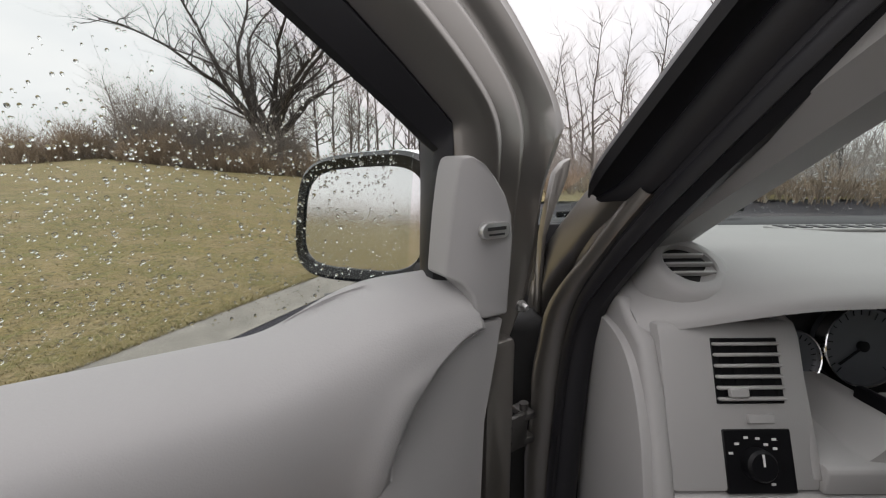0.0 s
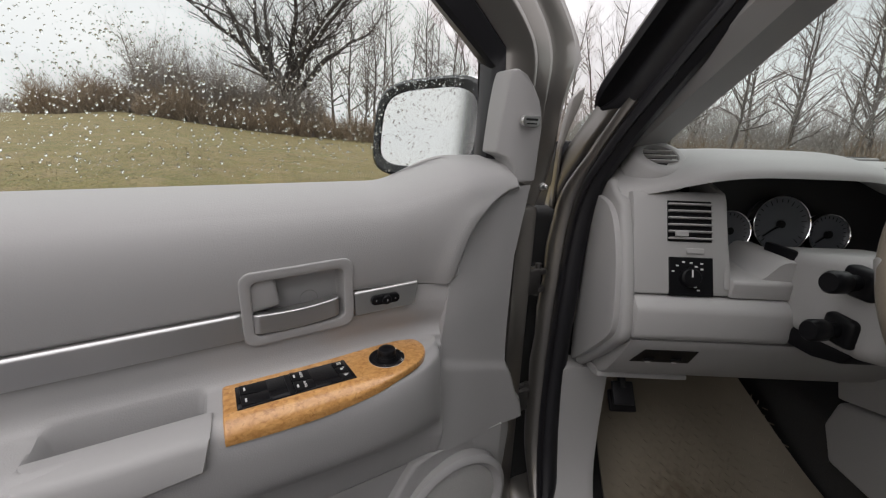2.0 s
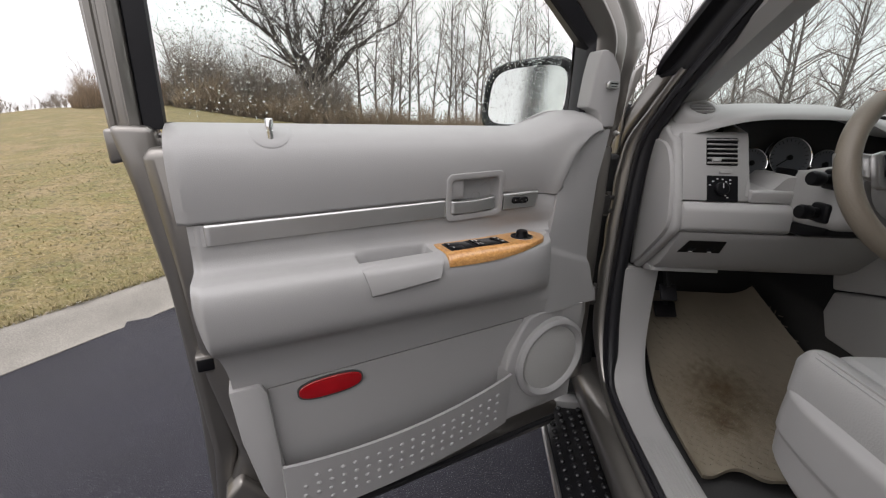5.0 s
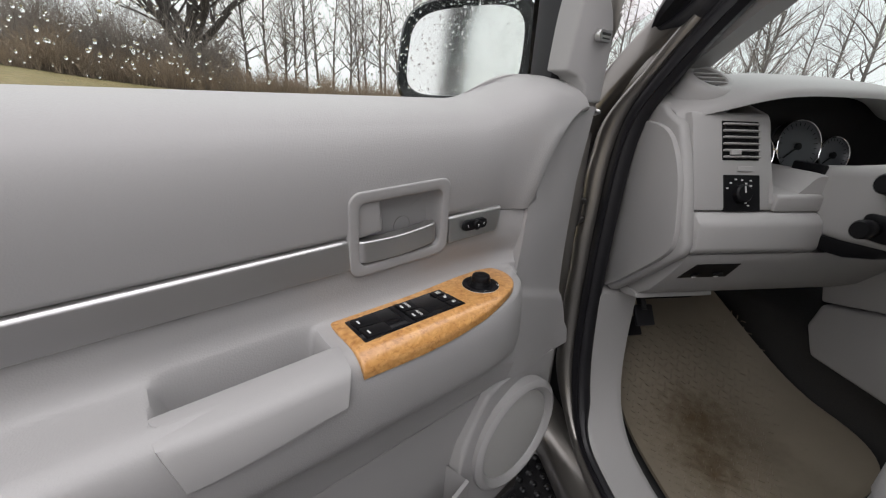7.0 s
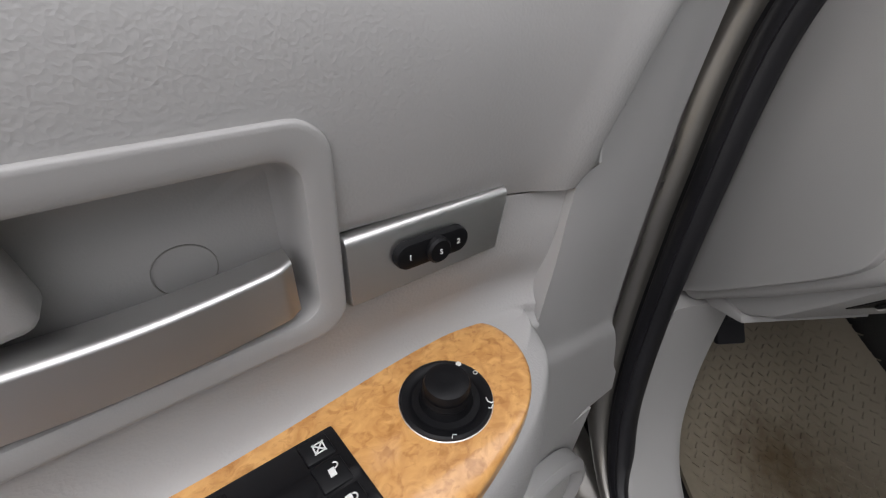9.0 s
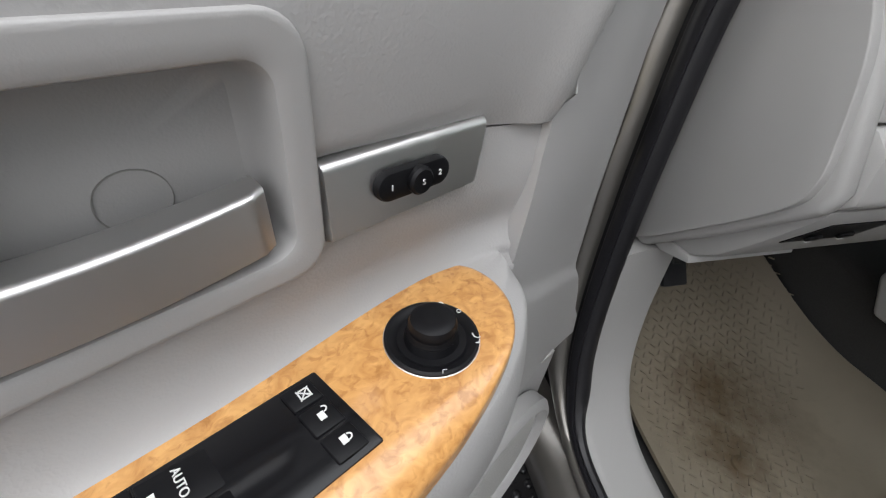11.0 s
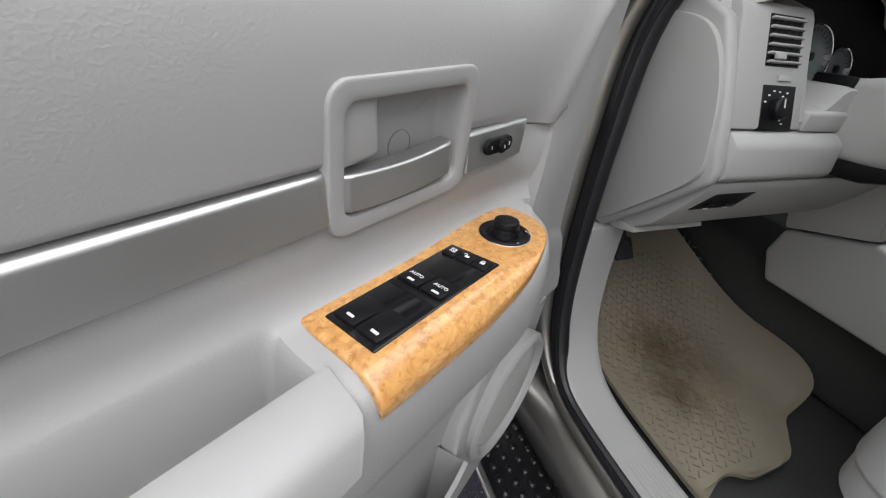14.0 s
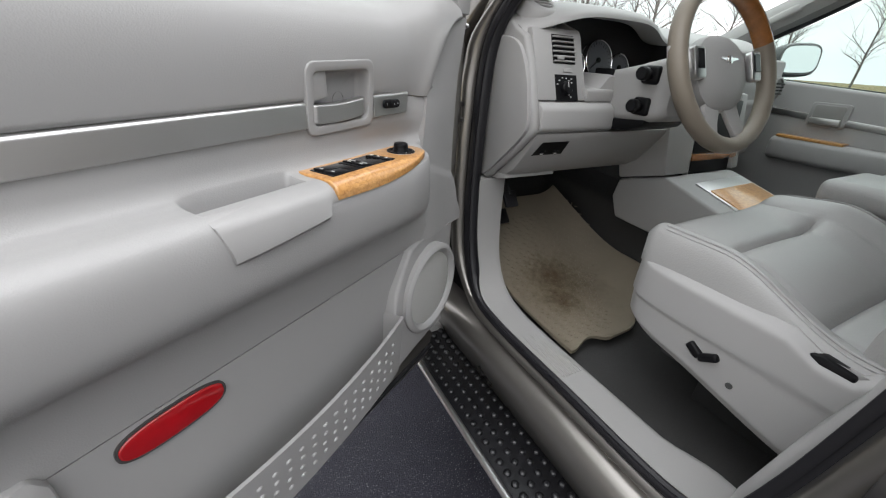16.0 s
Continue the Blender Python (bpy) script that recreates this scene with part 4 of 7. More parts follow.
# ---- the car's body round the door opening (x across to the right, y ahead, z up) ----
OPENING = spline([(0.0, -0.425, 1.10), (0.0, -0.375, 0.80), (0.0, -0.335, 0.675), (0.0, -0.26, 0.626), (0.0, 0.0, 0.622), (0.0, 0.27, 0.622), (0.0, 0.39, 0.650), (0.0, 0.455, 0.74), (0.0, 0.485, 0.90), (0.008, 0.500, 1.15),
                  (0.022, 0.500, 1.33), (0.05, 0.455, 1.44), (0.10, 0.36, 1.575), (0.15, 0.25, 1.70), (0.19, 0.10, 1.80), (0.21, -0.10, 1.835), (0.21, -0.30, 1.83), (0.19, -0.36, 1.78), (0.12, -0.375, 1.50), (0.05, -0.36, 1.30)], 160)


def outward(i):
    """The direction in the opening's plane that points away from its middle."""
    a, b = OPENING[(i - 1) % 161], OPENING[(i + 1) % 161]
    t = (b - a)
    n = Vector((0, -t.z, t.y)).normalized()
    return n if n.dot(OPENING[i] - Vector((0.05, 0.0, 1.2))) > 0 else -n


def around(prof, x0, i0=0, i1=160, low=None):
    """Runs an open section of (x, outward distance) round the door opening."""
    bm = B()
    g = []
    for i in range(i0, i1 + 1):
        n, p = outward(i), OPENING[i]
        k = low(p) if low else 1.0
        g.append([bm.verts.new(Vector((x0 + p.x + q[0] * k, p.y, p.z)) + n * q[1] * (0.35 + 0.65 * k)) for q in prof])
    for a, b in zip(g, g[1:]):
        for k in range(len(prof) - 1):
            bm.faces.new((a[k], a[k + 1], b[k + 1], b[k]))
    return bm


body = thing("car_body", Matrix.Translation((0.95, 0.0, 0.0)), "bronze metallic sport utility body round the open door", "car body", kind="structure")
STRIP = [(0.004, 0.004), (-0.004, 0.010), (-0.012, 0.020), (-0.014, 0.030), (-0.008, 0.038), (-0.010, 0.048), (-0.020, 0.060), (-0.034, 0.064), (-0.044, 0.056), (-0.048, 0.044), (-0.042, 0.034)]


def pillar_strip(i0, i1):
    """The weatherstrip's section run up the pillar, with a rounded nose at its lower end."""
    bm = B()
    g = []
    for i in range(i0, i1 + 1):
        n, p = outward(i), OPENING[i]
        k = math.sqrt(max(1 - (1 - smooth(p.z, 1.470, 1.530)) ** 2, 0.0004))
        g.append([bm.verts.new(Vector((0.135 + p.x + lerp(-0.026, x, k), p.y, p.z)) + n * lerp(0.050, d, k)) for x, d in STRIP])
    for a, b in zip(g, g[1:]):
        for k in range(len(STRIP) - 1):
            bm.faces.new((a[k], a[k + 1], b[k + 1], b[k]))
    return bm


PSTART = next(i for i in range(70, 130) if OPENING[i].z > 1.472)
part("pillar_weatherstrip", pillar_strip(PSTART, 132), RUBBER, body, "wide black rubber weatherstrip along the windscreen pillar")


def flange(p):
    """The flange is wide at the hinge pillar and narrow along the sill and up the windscreen pillar."""
    press = 0.07 * math.sin(p.z * 47) * smooth(p.z, 0.80, 0.95) * smooth(1.38 - p.z, 0, 0.1)
    return (1 + press - 0.72 * (1 - smooth(p.z, 0.64, 0.80))) * (1 - 0.72 * smooth(p.z, 1.30, 1.43))


def narrow(p):
    return 0.55 + 0.45 * smooth(p.z, 0.63, 0.72) * smooth(p.y, -0.35, -0.25) if p.z < 1.2 else 1.0


part("door_frame", around([(0.05, 0.004), (0.0, 0.004), (-0.014, 0.010), (-0.022, 0.018), (-0.0240, 0.027), (-0.0215, 0.036), (-0.012, 0.046), (0.004, 0.052), (0.020, 0.058), (0.030, 0.070), (0.030, 0.094)], 0.135, 0, 97, flange), PAINT, body, "bronze metallic door opening flange")
part("door_seal", around([(0.044, 0.004), (0.044, -0.012), (0.036, -0.022), (0.024, -0.026), (0.012, -0.022), (0.005, -0.012), (0.005, 0.006)], 0.135, low=narrow), RUBBER, body, "black rubber door seal")
part("seal_lip", around([(0.011, -0.0225), (0.006, -0.0250), (0.0025, -0.0195), (0.0015, -0.0100), (0.004, -0.0060)], 0.133, low=narrow), RUBBER, body)

# hinge pillar, fender and rocker behind the flange
ROCKER = spline([(0.150, 0.385, 0), (0.124, 0.440, 0), (0.104, 0.485, 0), (0.097, 0.512, 0), (0.097, 0.536, 0), (0.102, 0.556, 0), (0.112, 0.569, 0), (0.126, 0.578, 0), (0.150, 0.588, 0)], 28)
part("rocker_panel", back(surf(lambda u, v: Vector((ROCKER[round(v * 28)].x, lerp(-0.9, 0.62, u), ROCKER[round(v * 28)].y)), 20, 28), 0, 0.18), PAINT, body, "bronze metallic rocker panel")
# the pillar is body metal; its dark colour paints the gap's shade
part("hinge_pillar", rbox((0.080, 0.585, 0.45), (0.16, 0.66, 1.30), 0.02, 3), DARK, body, "hinge pillar coloured dark for the shade in the hinge gap")
part("front_fender", prism([(0.60, 0.42), (0.60, 1.27), (0.72, 1.28), (1.7, 1.20), (1.9, 0.95), (1.9, 0.5), (1.6, 0.5), (1.45, 0.85), (1.1, 0.88), (0.92, 0.5)], 0.03, 0.09, "x", 0.02, 2), PAINT, body, "bronze front fender")
part("hood", back(surf(lambda u, v: Vector((lerp(0.06, 1.84, u), lerp(1.14, 2.0, v), 1.27 - 0.10 * v * v - 0.05 * abs(2 * u - 1) ** 3)), 24, 10), 2, 1.10), PAINT, body, "bronze hood")
part("cowl", rbox((0.14, 0.985, 1.25), (1.78, 1.12, 1.395), 0.02), RUBBER, body, "black windscreen cowl")
# roof, far side and rear, which close the cabin
part("roof", back(surf(lambda u, v: Vector((lerp(0.28, 1.62, u), lerp(0.10, -2.6, v), 1.875 - 0.03 * abs(2 * u - 1) ** 3 - 0.03 * abs(2 * v - 0.9) ** 2)), 16, 16), 2, 1.80), PAINT, body, "roof")
part("headliner", back(surf(lambda u, v: Vector((lerp(0.29, 1.61, u), lerp(0.09, -2.55, v), 1.80 - 0.02 * abs(2 * u - 1) ** 3)), 10, 10), 2, 1.815), mat("headliner_cloth", (0.50, 0.49, 0.47), 0.9, bump=0.3), body)
part("b_pillar", prism([(-0.36, 0.56), (-0.318, 0.60), (-0.326, 0.72), (-0.350, 0.85), (-0.378, 0.96), (-0.41, 1.30), (-0.41, 1.80), (-0.56, 1.80), (-0.56, 0.56)], 0.165, 0.270, "x", 0.012, 3), PLASTIC, body, "grey plastic pillar trim")
part("b_pillar_outer", prism([(-0.43, 0.60), (-0.42, 0.75), (-0.445, 0.95), (-0.47, 1.80), (-0.56, 1.80), (-0.58, 0.56)], 0.055, 0.150, "x", 0.012, 3), PAINT, body)
striker = part("striker_plate", rbox((0.110, -0.465, 0.885), (0.148, -0.428, 0.945), 0.004), hinge_m, body, "steel door striker")
part("striker_loop", sweep([(0.134, -0.44, 0.898), (0.134, -0.412, 0.898), (0.134, -0.412, 0.932), (0.134, -0.44, 0.932)], circle(0.004, 8), up=(1, 0, 0)), hinge_m, striker)
SIDE = spline([(0.100, 0.42, 0), (0.070, 0.60, 0), (0.055, 0.85, 0), (0.065, 1.10, 0), (0.090, 1.27, 0), (0.180, 1.52, 0), (0.260, 1.72, 0), (0.330, 1.83, 0)], 28)
DARKGLASS = mat("dark_tinted_glass", (0.012, 0.013, 0.014), 0.06, vary=0.1)


def side(flip):
    """The body side behind the front door; it leans in towards the roof."""
    return lambda u, v: Vector((1.90 - SIDE[round(v * 28)].x if flip else SIDE[round(v * 28)].x, lerp(-0.54 if not flip else -0.44, -2.62, u), SIDE[round(v * 28)].y))


def side_pane(flip, y0, y1):
    def fn(u, v):
        z = lerp(1.30, 1.70, v)
        x = next(lerp(p.x, q.x, (z - p.y) / (q.y - p.y)) for p, q in zip(SIDE, SIDE[1:]) if z <= q.y)
        return Vector((1.904 - x if flip else x - 0.004, lerp(y0, y1, u), z))
    return fn


for flip in (False, True):
    part("rear_side", back(surf(side(flip), 16, 28), 0, 1.55 if flip else 0.35), PAINT, body, "bronze metallic rear side")
    for y0, y1 in ((-0.66, -1.38), (-1.50, -2.40)):
        part("rear_window", back(surf(side_pane(flip, y0, y1), 4, 20), 0, 1.56 if flip else 0.34), DARKGLASS, body, "dark tinted rear window")
part("front_end", rbox((0.10, 1.93, 0.42), (1.80, 2.04, 1.16), 0.05, 3), PAINT, body, "bronze metallic front end")
part("front_fender", prism([(0.60, 0.42), (0.60, 1.27), (0.72, 1.28), (1.7, 1.20), (1.9, 0.95), (1.9, 0.5), (1.6, 0.5), (1.45, 0.85), (1.1, 0.88), (0.92, 0.5)], 1.81, 1.87, "x", 0.02, 2), PAINT, body, "bronze front fender")
part("underbody", rbox((0.20, -2.5, 0.34), (1.70, 1.9, 0.49), 0.02), DARK, body, "dark underbody")
for wx in (0.10, 1.56):
    for wy in (1.27, -1.75):
        WX = Matrix.Translation((wx, wy, 0.39)) @ Matrix.Rotation(radians(90), 4, "Y")
        wheel_ = part("wheel", lathe([(0.0, 0.03), (0.10, 0.025), (0.235, 0.05), (0.25, 0.02), (0.25, 0.22), (0.235, 0.19), (0.0, 0.20)], WX, 32), BRUSHED, body, "silver alloy wheel")
        part("tyre", lathe([(0.25, 0.02), (0.36, 0.0), (0.388, 0.03), (0.39, 0.12), (0.388, 0.21), (0.36, 0.24), (0.25, 0.22)], WX, 40), RUBBER, wheel_, "black rubber tyre")
part("rear_wall", rbox((0.1, -2.62, 0.5), (1.8, -2.55, 1.82), 0.01), CARPET, body)
part("far_sill", rbox((1.66, -2.6, 0.45), (1.82, 0.62, 0.66), 0.02), PLASTIC, body)
for pts, x in (((( -0.40, 1.24), (-0.33, 1.24), (-0.36, 1.80), (-0.46, 1.80)), 1.62), (((-1.50, 1.24), (-1.40, 1.24), (-1.42, 1.80), (-1.54, 1.80)), 1.64), (((-1.50, 1.24), (-1.40, 1.24), (-1.42, 1.80), (-1.54, 1.80)), 0.16)):
    part("side_pillar", prism(list(pts), x, x + 0.08, "x", 0.01), PLASTIC, body)
part("firewall", rbox((0.22, 0.98, 0.55), (1.68, 1.02, 1.36), 0.01), DARK, body, "dark firewall")

# windscreen pillars: trimmed in grey inside, and the glass between them
def pillar(mirror_x=None):
    """A raked windscreen pillar: a swept trapezoid."""
    path = spline([(0.235, 0.64, 1.345), (0.250, 0.52, 1.440), (0.290, 0.40, 1.545), (0.340, 0.25, 1.67), (0.390, 0.08, 1.79), (0.41, -0.05, 1.835)], 24)
    bm = sweep(path, [(-0.045, -0.028), (-0.048, 0.012), (-0.020, 0.030), (0.030, 0.034), (0.046, 0.018), (0.046, -0.010), (0.020, -0.032)], up=(0, 0, 1))
    if mirror_x:
        bm.free()
        path = spline([(1.67, 0.96, 1.31), (1.65, 0.84, 1.370), (1.63, 0.735, 1.422), (1.61, 0.605, 1.490), (1.60, 0.490, 1.545), (1.56, 0.25, 1.665), (1.52, 0.02, 1.80)], 24)
        bm = sweep(path, [(-0.050, -0.040), (-0.055, 0.012), (-0.020, 0.042), (0.030, 0.044), (0.050, 0.018), (0.050, -0.014), (0.020, -0.042)], up=(0, 0, 1))
        merge(bm, sweep(spline([(1.585, 0.64, 1.455), (1.562, 0.60, 1.478), (1.552, 0.52, 1.520), (1.570, 0.46, 1.556)], 12), roundrect(0.022, 0.030, 0.01, 3)))
    return bm


part("cowl_corner", sweep(spline([(0.165, 0.70, 1.10), (0.168, 0.68, 1.22), (0.178, 0.635, 1.36), (0.205, 0.54, 1.465), (0.24, 0.44, 1.56)], 16), roundrect(0.075, 0.05, 0.018, 4), up=(1, 0, 0)), PAINT, body, "bronze metallic foot of the windscreen pillar")
part("fender_corner", prism([(0.146, 1.30), (0.150, 1.430), (0.158, 1.485), (0.166, 1.528), (0.178, 1.545), (0.190, 1.552), (0.186, 1.522), (0.168, 1.470), (0.157, 1.430), (0.154, 1.30)], 0.615, 0.645, "y", 0.003, 2), PAINT, body, "bronze metallic rear corner of the fender")
part("cowl_end", prism([(0.655, 1.22), (0.655, 1.445), (0.75, 1.415), (0.95, 1.375), (0.95, 1.22)], 0.150, 0.225, "x", 0.006, 2), RUBBER, body, "black end of the windscreen cowl")
part("windscreen_pillar", pillar(), DASHPLASTIC, body, "grey trimmed windscreen pillar")
part("windscreen_pillar", pillar(True), DASHPLASTIC, body, "grey trimmed windscreen pillar")
wsb = surf(lambda u, v: Vector((lerp(lerp(0.20, 0.38, v), lerp(1.70, 1.52, v), u), lerp(1.04, 0.06, v) + 0.10 * (1 - (2 * u - 1) ** 2), lerp(1.385, 1.825, v))), 16, 10)
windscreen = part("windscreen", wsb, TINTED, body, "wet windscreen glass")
tagged(windscreen, kind="")


def screen_point(u, v):
    return Vector((lerp(lerp(0.20, 0.38, v), lerp(1.70, 1.52, v), u), lerp(1.04, 0.06, v) + 0.10 * (1 - (2 * u - 1) ** 2), lerp(1.385, 1.825, v)))


wet = B()
for _ in range(2600):
    u, v = rng.uniform(0.0, 0.62), rng.uniform(0.0, 0.85)
    c_ = screen_point(u, v)
    side_, up_ = (screen_point(u + 0.01, v) - c_).normalized(), (screen_point(u, v + 0.01) - c_).normalized()
    n_up = side_.cross(up_)
    if n_up.z < 0:
        n_up = -n_up
    rad = 0.0010 * 3.2 ** (rng.random() ** 1.6)
    ring_ = [wet.verts.new(c_ + n_up * 0.0004 + side_ * rad * math.cos(1.0472 * k) + up_ * rad * 1.3 * math.sin(1.0472 * k)) for k in range(6)]
    tip_ = wet.verts.new(c_ + n_up * (0.0004 + 0.5 * rad))
    for k in range(6):
        wet.faces.new((ring_[k], ring_[(k + 1) % 6], tip_))
    wet.faces.new(ring_[::-1])
tagged(part("windscreen_drops", wet, DROP, windscreen, "rain drops on the windscreen"), kind="stuff")
wiper = part("wiper", sweep([screen_point(0.06, 0.035) + Vector((0, 0.004, 0.012)), screen_point(0.20, 0.045) + Vector((0, 0.004, 0.014)), screen_point(0.42, 0.05) + Vector((0, 0.004, 0.012))], roundrect(0.010, 0.016, 0.004, 2)), BLACK, body, "black wiper blade at the foot of the windscreen")
part("wiper_arm", sweep([screen_point(0.10, 0.02) + Vector((0, 0.01, 0.022)), screen_point(0.24, 0.055) + Vector((0, 0.008, 0.026))], roundrect(0.012, 0.008, 0.003, 2)), BLACK, wiper)

# inner sill and kick panel: one moulding that turns up from the sill before the footwell
KICK = spline([(-0.33, 0.618, 0), (-0.10, 0.620, 0), (0.15, 0.620, 0), (0.30, 0.628, 0), (0.385, 0.660, 0), (0.440, 0.735, 0), (0.462, 0.84, 0), (0.468, 0.985, 0)], 60)


def kick_fn(u, v):
    q = KICK[round(u * 60)]
    k = smooth(u, 0.60, 1.0)
    x = lerp(lerp(0.160, 0.172, k), lerp(0.257 + 0.03 * smooth(-0.16 - q.x, 0, 0.12), 0.272, k), v)
    y = q.x + (0.018 * v * k)
    return Vector((x, y, q.y - 0.006 * smooth(v, 0.9, 1.0) - 0.004 * (1 - smooth(v, 0.0, 0.08))))


kb = surf(kick_fn, 60, 14)
r_ = bmesh.ops.extrude_edge_only(kb, edges=[e for e in kb.edges if e.is_boundary])
for v in r_["geom"]:
    if isinstance(v, bmesh.types.BMVert):
        k = smooth(v.co.z, 0.64, 0.75)
        v.co += Vector((0, 0.05 * k, -0.05 * (1 - k)))
sill = solo("sill_trim", kb, DASHPLASTIC, "light grey plastic sill and kick panel moulding", "sill trim")
gr = B()
for k in range(7):
    merge(gr, rbox((0.184 + k * 0.0088, 0.04, 0.6190), (0.1872 + k * 0.0088, 0.25, 0.6215), 0.0008, 1))
part("tread_ribs", gr, DASHPLASTIC, sill)

# running board
rbm = thing("running_board", Matrix.Translation((0.06, -0.2, 0.40)), "black studded running board with a chrome edge strip", "running board")
part("step_pad", rbox((-0.008, -1.3, 0.375), (0.15, 0.56, 0.415), 0.012, 3), mat("wet_step_rubber", (0.008, 0.008, 0.0095), 0.30, bump=0.3, bscale=260, deep=0.002, vary=0.3), rbm, "wet black rubber tread")
part("chrome_strip", sweep([(-0.012, 0.58, 0.402), (-0.014, 0.5, 0.414), (-0.014, -0.3, 0.414), (-0.014, -1.3, 0.414)], circle(0.0095, 12), up=(0, 0, 1)), BRUSHED, rbm, "bright chrome edge strip")
st = B()
for i in range(50):
    for j in range(4):
        x, y = 0.020 + j * 0.034, 0.53 - i * 0.031 + (0.0155 if j % 2 else 0)
        merge(st, lathe([(0.0105, 0), (0.0096, 0.0045), (0.0072, 0.0068), (0.0035, 0.0076), (0.0, 0.0077)], Matrix.Translation((x, y, 0.4145)) @ Matrix.Rotation(0.4, 4, "Z"), 8))
tagged(part("tread_studs", st, MATS["wet_step_rubber"], rbm, "rows of small round studs"), kind="stuff")
part("step_end", rbox((0.02, 0.555, 0.36), (0.15, 0.62, 0.44), 0.01), PLASTIC, rbm)

# floor
fb = back(surf(lambda u, v: Vector((lerp(0.235, 1.67, u), lerp(-2.5, 0.99, v), 0.575 + 0.30 * smooth(lerp(-2.5, 0.99, v), 0.62, 1.0) - 0.02 * math.sin(math.pi * min(u * 2, 1)))), 20, 60), 2, 0.50)
solo("floor", fb, CARPET, "dark grey carpeted floor", "floor", kind="structure")

# ---- dashboard ----
dash = thing("dashboard", Matrix.Translation((0.90, 0.50, 0.95)), "light grey plastic dashboard with hooded gauges and slatted vents", "dashboard")


def brow(x):
    """The hood over the gauges: how far its lip comes back and how high it arches."""
    k = math.exp(-((x - 0.475) / 0.20) ** 4)
    return k


def top_fn(u, v):
    x = lerp(0.212, 1.60, u)
    k = brow(x)
    lip_y = 0.402 - 0.045 * k + 0.04 * smooth(x, 0.85, 1.2) + 0.20 * smooth(x, 1.38, 1.62)
    lip_z = 1.358 + 0.044 * k
    pts = ((0.0, lip_y, lip_z), (0.06, lip_y + 0.002, lip_z + 0.012), (0.16, lip_y + 0.030, lip_z + 0.030 - 0.004 * k), (0.35, lip_y + 0.12, 1.418 + 0.024 * k), (0.6, 0.66, 1.422 + 0.010 * k), (1.0, 1.02, 1.385))
    for (a, y0, z0), (b, y1, z1) in zip(pts, pts[1:]):
        if v <= b + 1e-9:
            t = (v - a) / (b - a)
            p = Vector((x, lerp(y0, y1, t), lerp(z0, z1, t)))
            break
    edge = 1 - smooth(x, 0.212, 0.245)
    p.z -= 0.018 * edge
    p.y = lerp(p.y, max(p.y, 0.42), edge * 0.5)
    return p


tb = surf(top_fn, 90, 40)
for _ in range(3):
    bmesh.ops.smooth_vert(tb, verts=[v for v in tb.verts if not v.is_boundary], factor=0.5, use_axis_x=False, use_axis_y=True, use_axis_z=True)
ex = bmesh.ops.extrude_edge_only(tb, edges=[e for e in tb.edges if e.is_boundary])
for v in ex["geom"]:
    if isinstance(v, bmesh.types.BMVert):
        if v.co.y < 0.45 and 0.24 < v.co.x < 1.6:
            v.co += Vector((0, 0.075, 0.004))
        else:
            v.co.z = min(v.co.z, 1.37) - 0.05
part("dash_top", tb, DASHPLASTIC, dash, "padded light grey dash top")

# end cap that faces the open door
END = [(0.430, 1.368), (0.394, 1.352), (0.366, 1.300), (0.338, 1.232), (0.314, 1.160), (0.318, 1.138), (0.400, 1.060), (0.488, 0.984), (0.52, 0.990), (0.535, 1.20), (0.53, 1.375), (0.45, 1.385)]
part("end_panel", prism(END, 0.204, 0.226, "x", 0.008, 3), DASHPLASTIC, dash, "light grey end panel of the dash")
END_IN = spline([(0.500, 1.352, 0), (0.440, 1.347, 0), (0.405, 1.334, 0), (0.379, 1.308, 0), (0.354, 1.262, 0), (0.337, 1.205, 0), (0.330, 1.162, 0), (0.345, 1.128, 0), (0.420, 1.057, 0), (0.482, 1.005, 0), (0.505, 1.012, 0), (0.517, 1.20, 0), (0.515, 1.330, 0)], 72)
part("end_inset", prism([(p.x, p.y) for p in END_IN[:-1]], 0.1945, 0.21, "x", 0.007, 3), DASHPLASTIC, dash, "smooth cover set in the end panel")


def sheet(x0, x1, sec, w=0.0, nx=1):
    """A panel across the car with a closed (y, z) section."""
    return prism(sec, x0, x1, "x", w)


# vent column, lower box, knee panel
part("vent_column", sheet(0.222, 0.376, [(0.398, 1.372), (0.389, 1.358), (0.333, 1.214), (0.40, 1.205), (0.46, 1.36)], 0.006), DASHPLASTIC, dash)
part("lower_box", sheet(0.222, 0.470, [(0.330, 1.211), (0.313, 1.196), (0.308, 1.150), (0.320, 1.140), (0.45, 1.130), (0.46, 1.211)], 0.006), DASHPLASTIC, dash)
knee = prism([(0.318, 1.139), (0.330, 1.118), (0.360, 1.075), (0.396, 1.030), (0.430, 1.006), (0.50, 0.998), (0.52, 1.139)], 0.225, 0.80, "x", 0.008, 2)
part("knee_panel", knee, DASHPLASTIC, dash, "light grey knee panel")
lip = prism([(0.426, 1.010), (0.420, 1.000), (0.470, 0.986), (0.50, 0.990), (0.50, 1.01)], 0.222, 0.40, "x", 0.004)
part("hood_release", lip, DASHPLASTIC, dash)


def on_column(x, s):
    """A spot on the vent column's face, s from its foot (0) to its top (1)."""
    return Vector((x, lerp(0.333, 0.389, s), lerp(1.214, 1.358, s)))


CN = Vector((0, -(1.358 - 1.214), (0.389 - 0.333))).normalized()
CU = (on_column(0, 1) - on_column(0, 0)).normalized()


def column_m(x, s, out=0.0):
    p = on_column(x, s) + CN * out
    return Matrix(((1, CU.x, CN.x, p.x), (0, CU.y, CN.y, p.y), (0, CU.z, CN.z, p.z), (0, 0, 0, 1)))


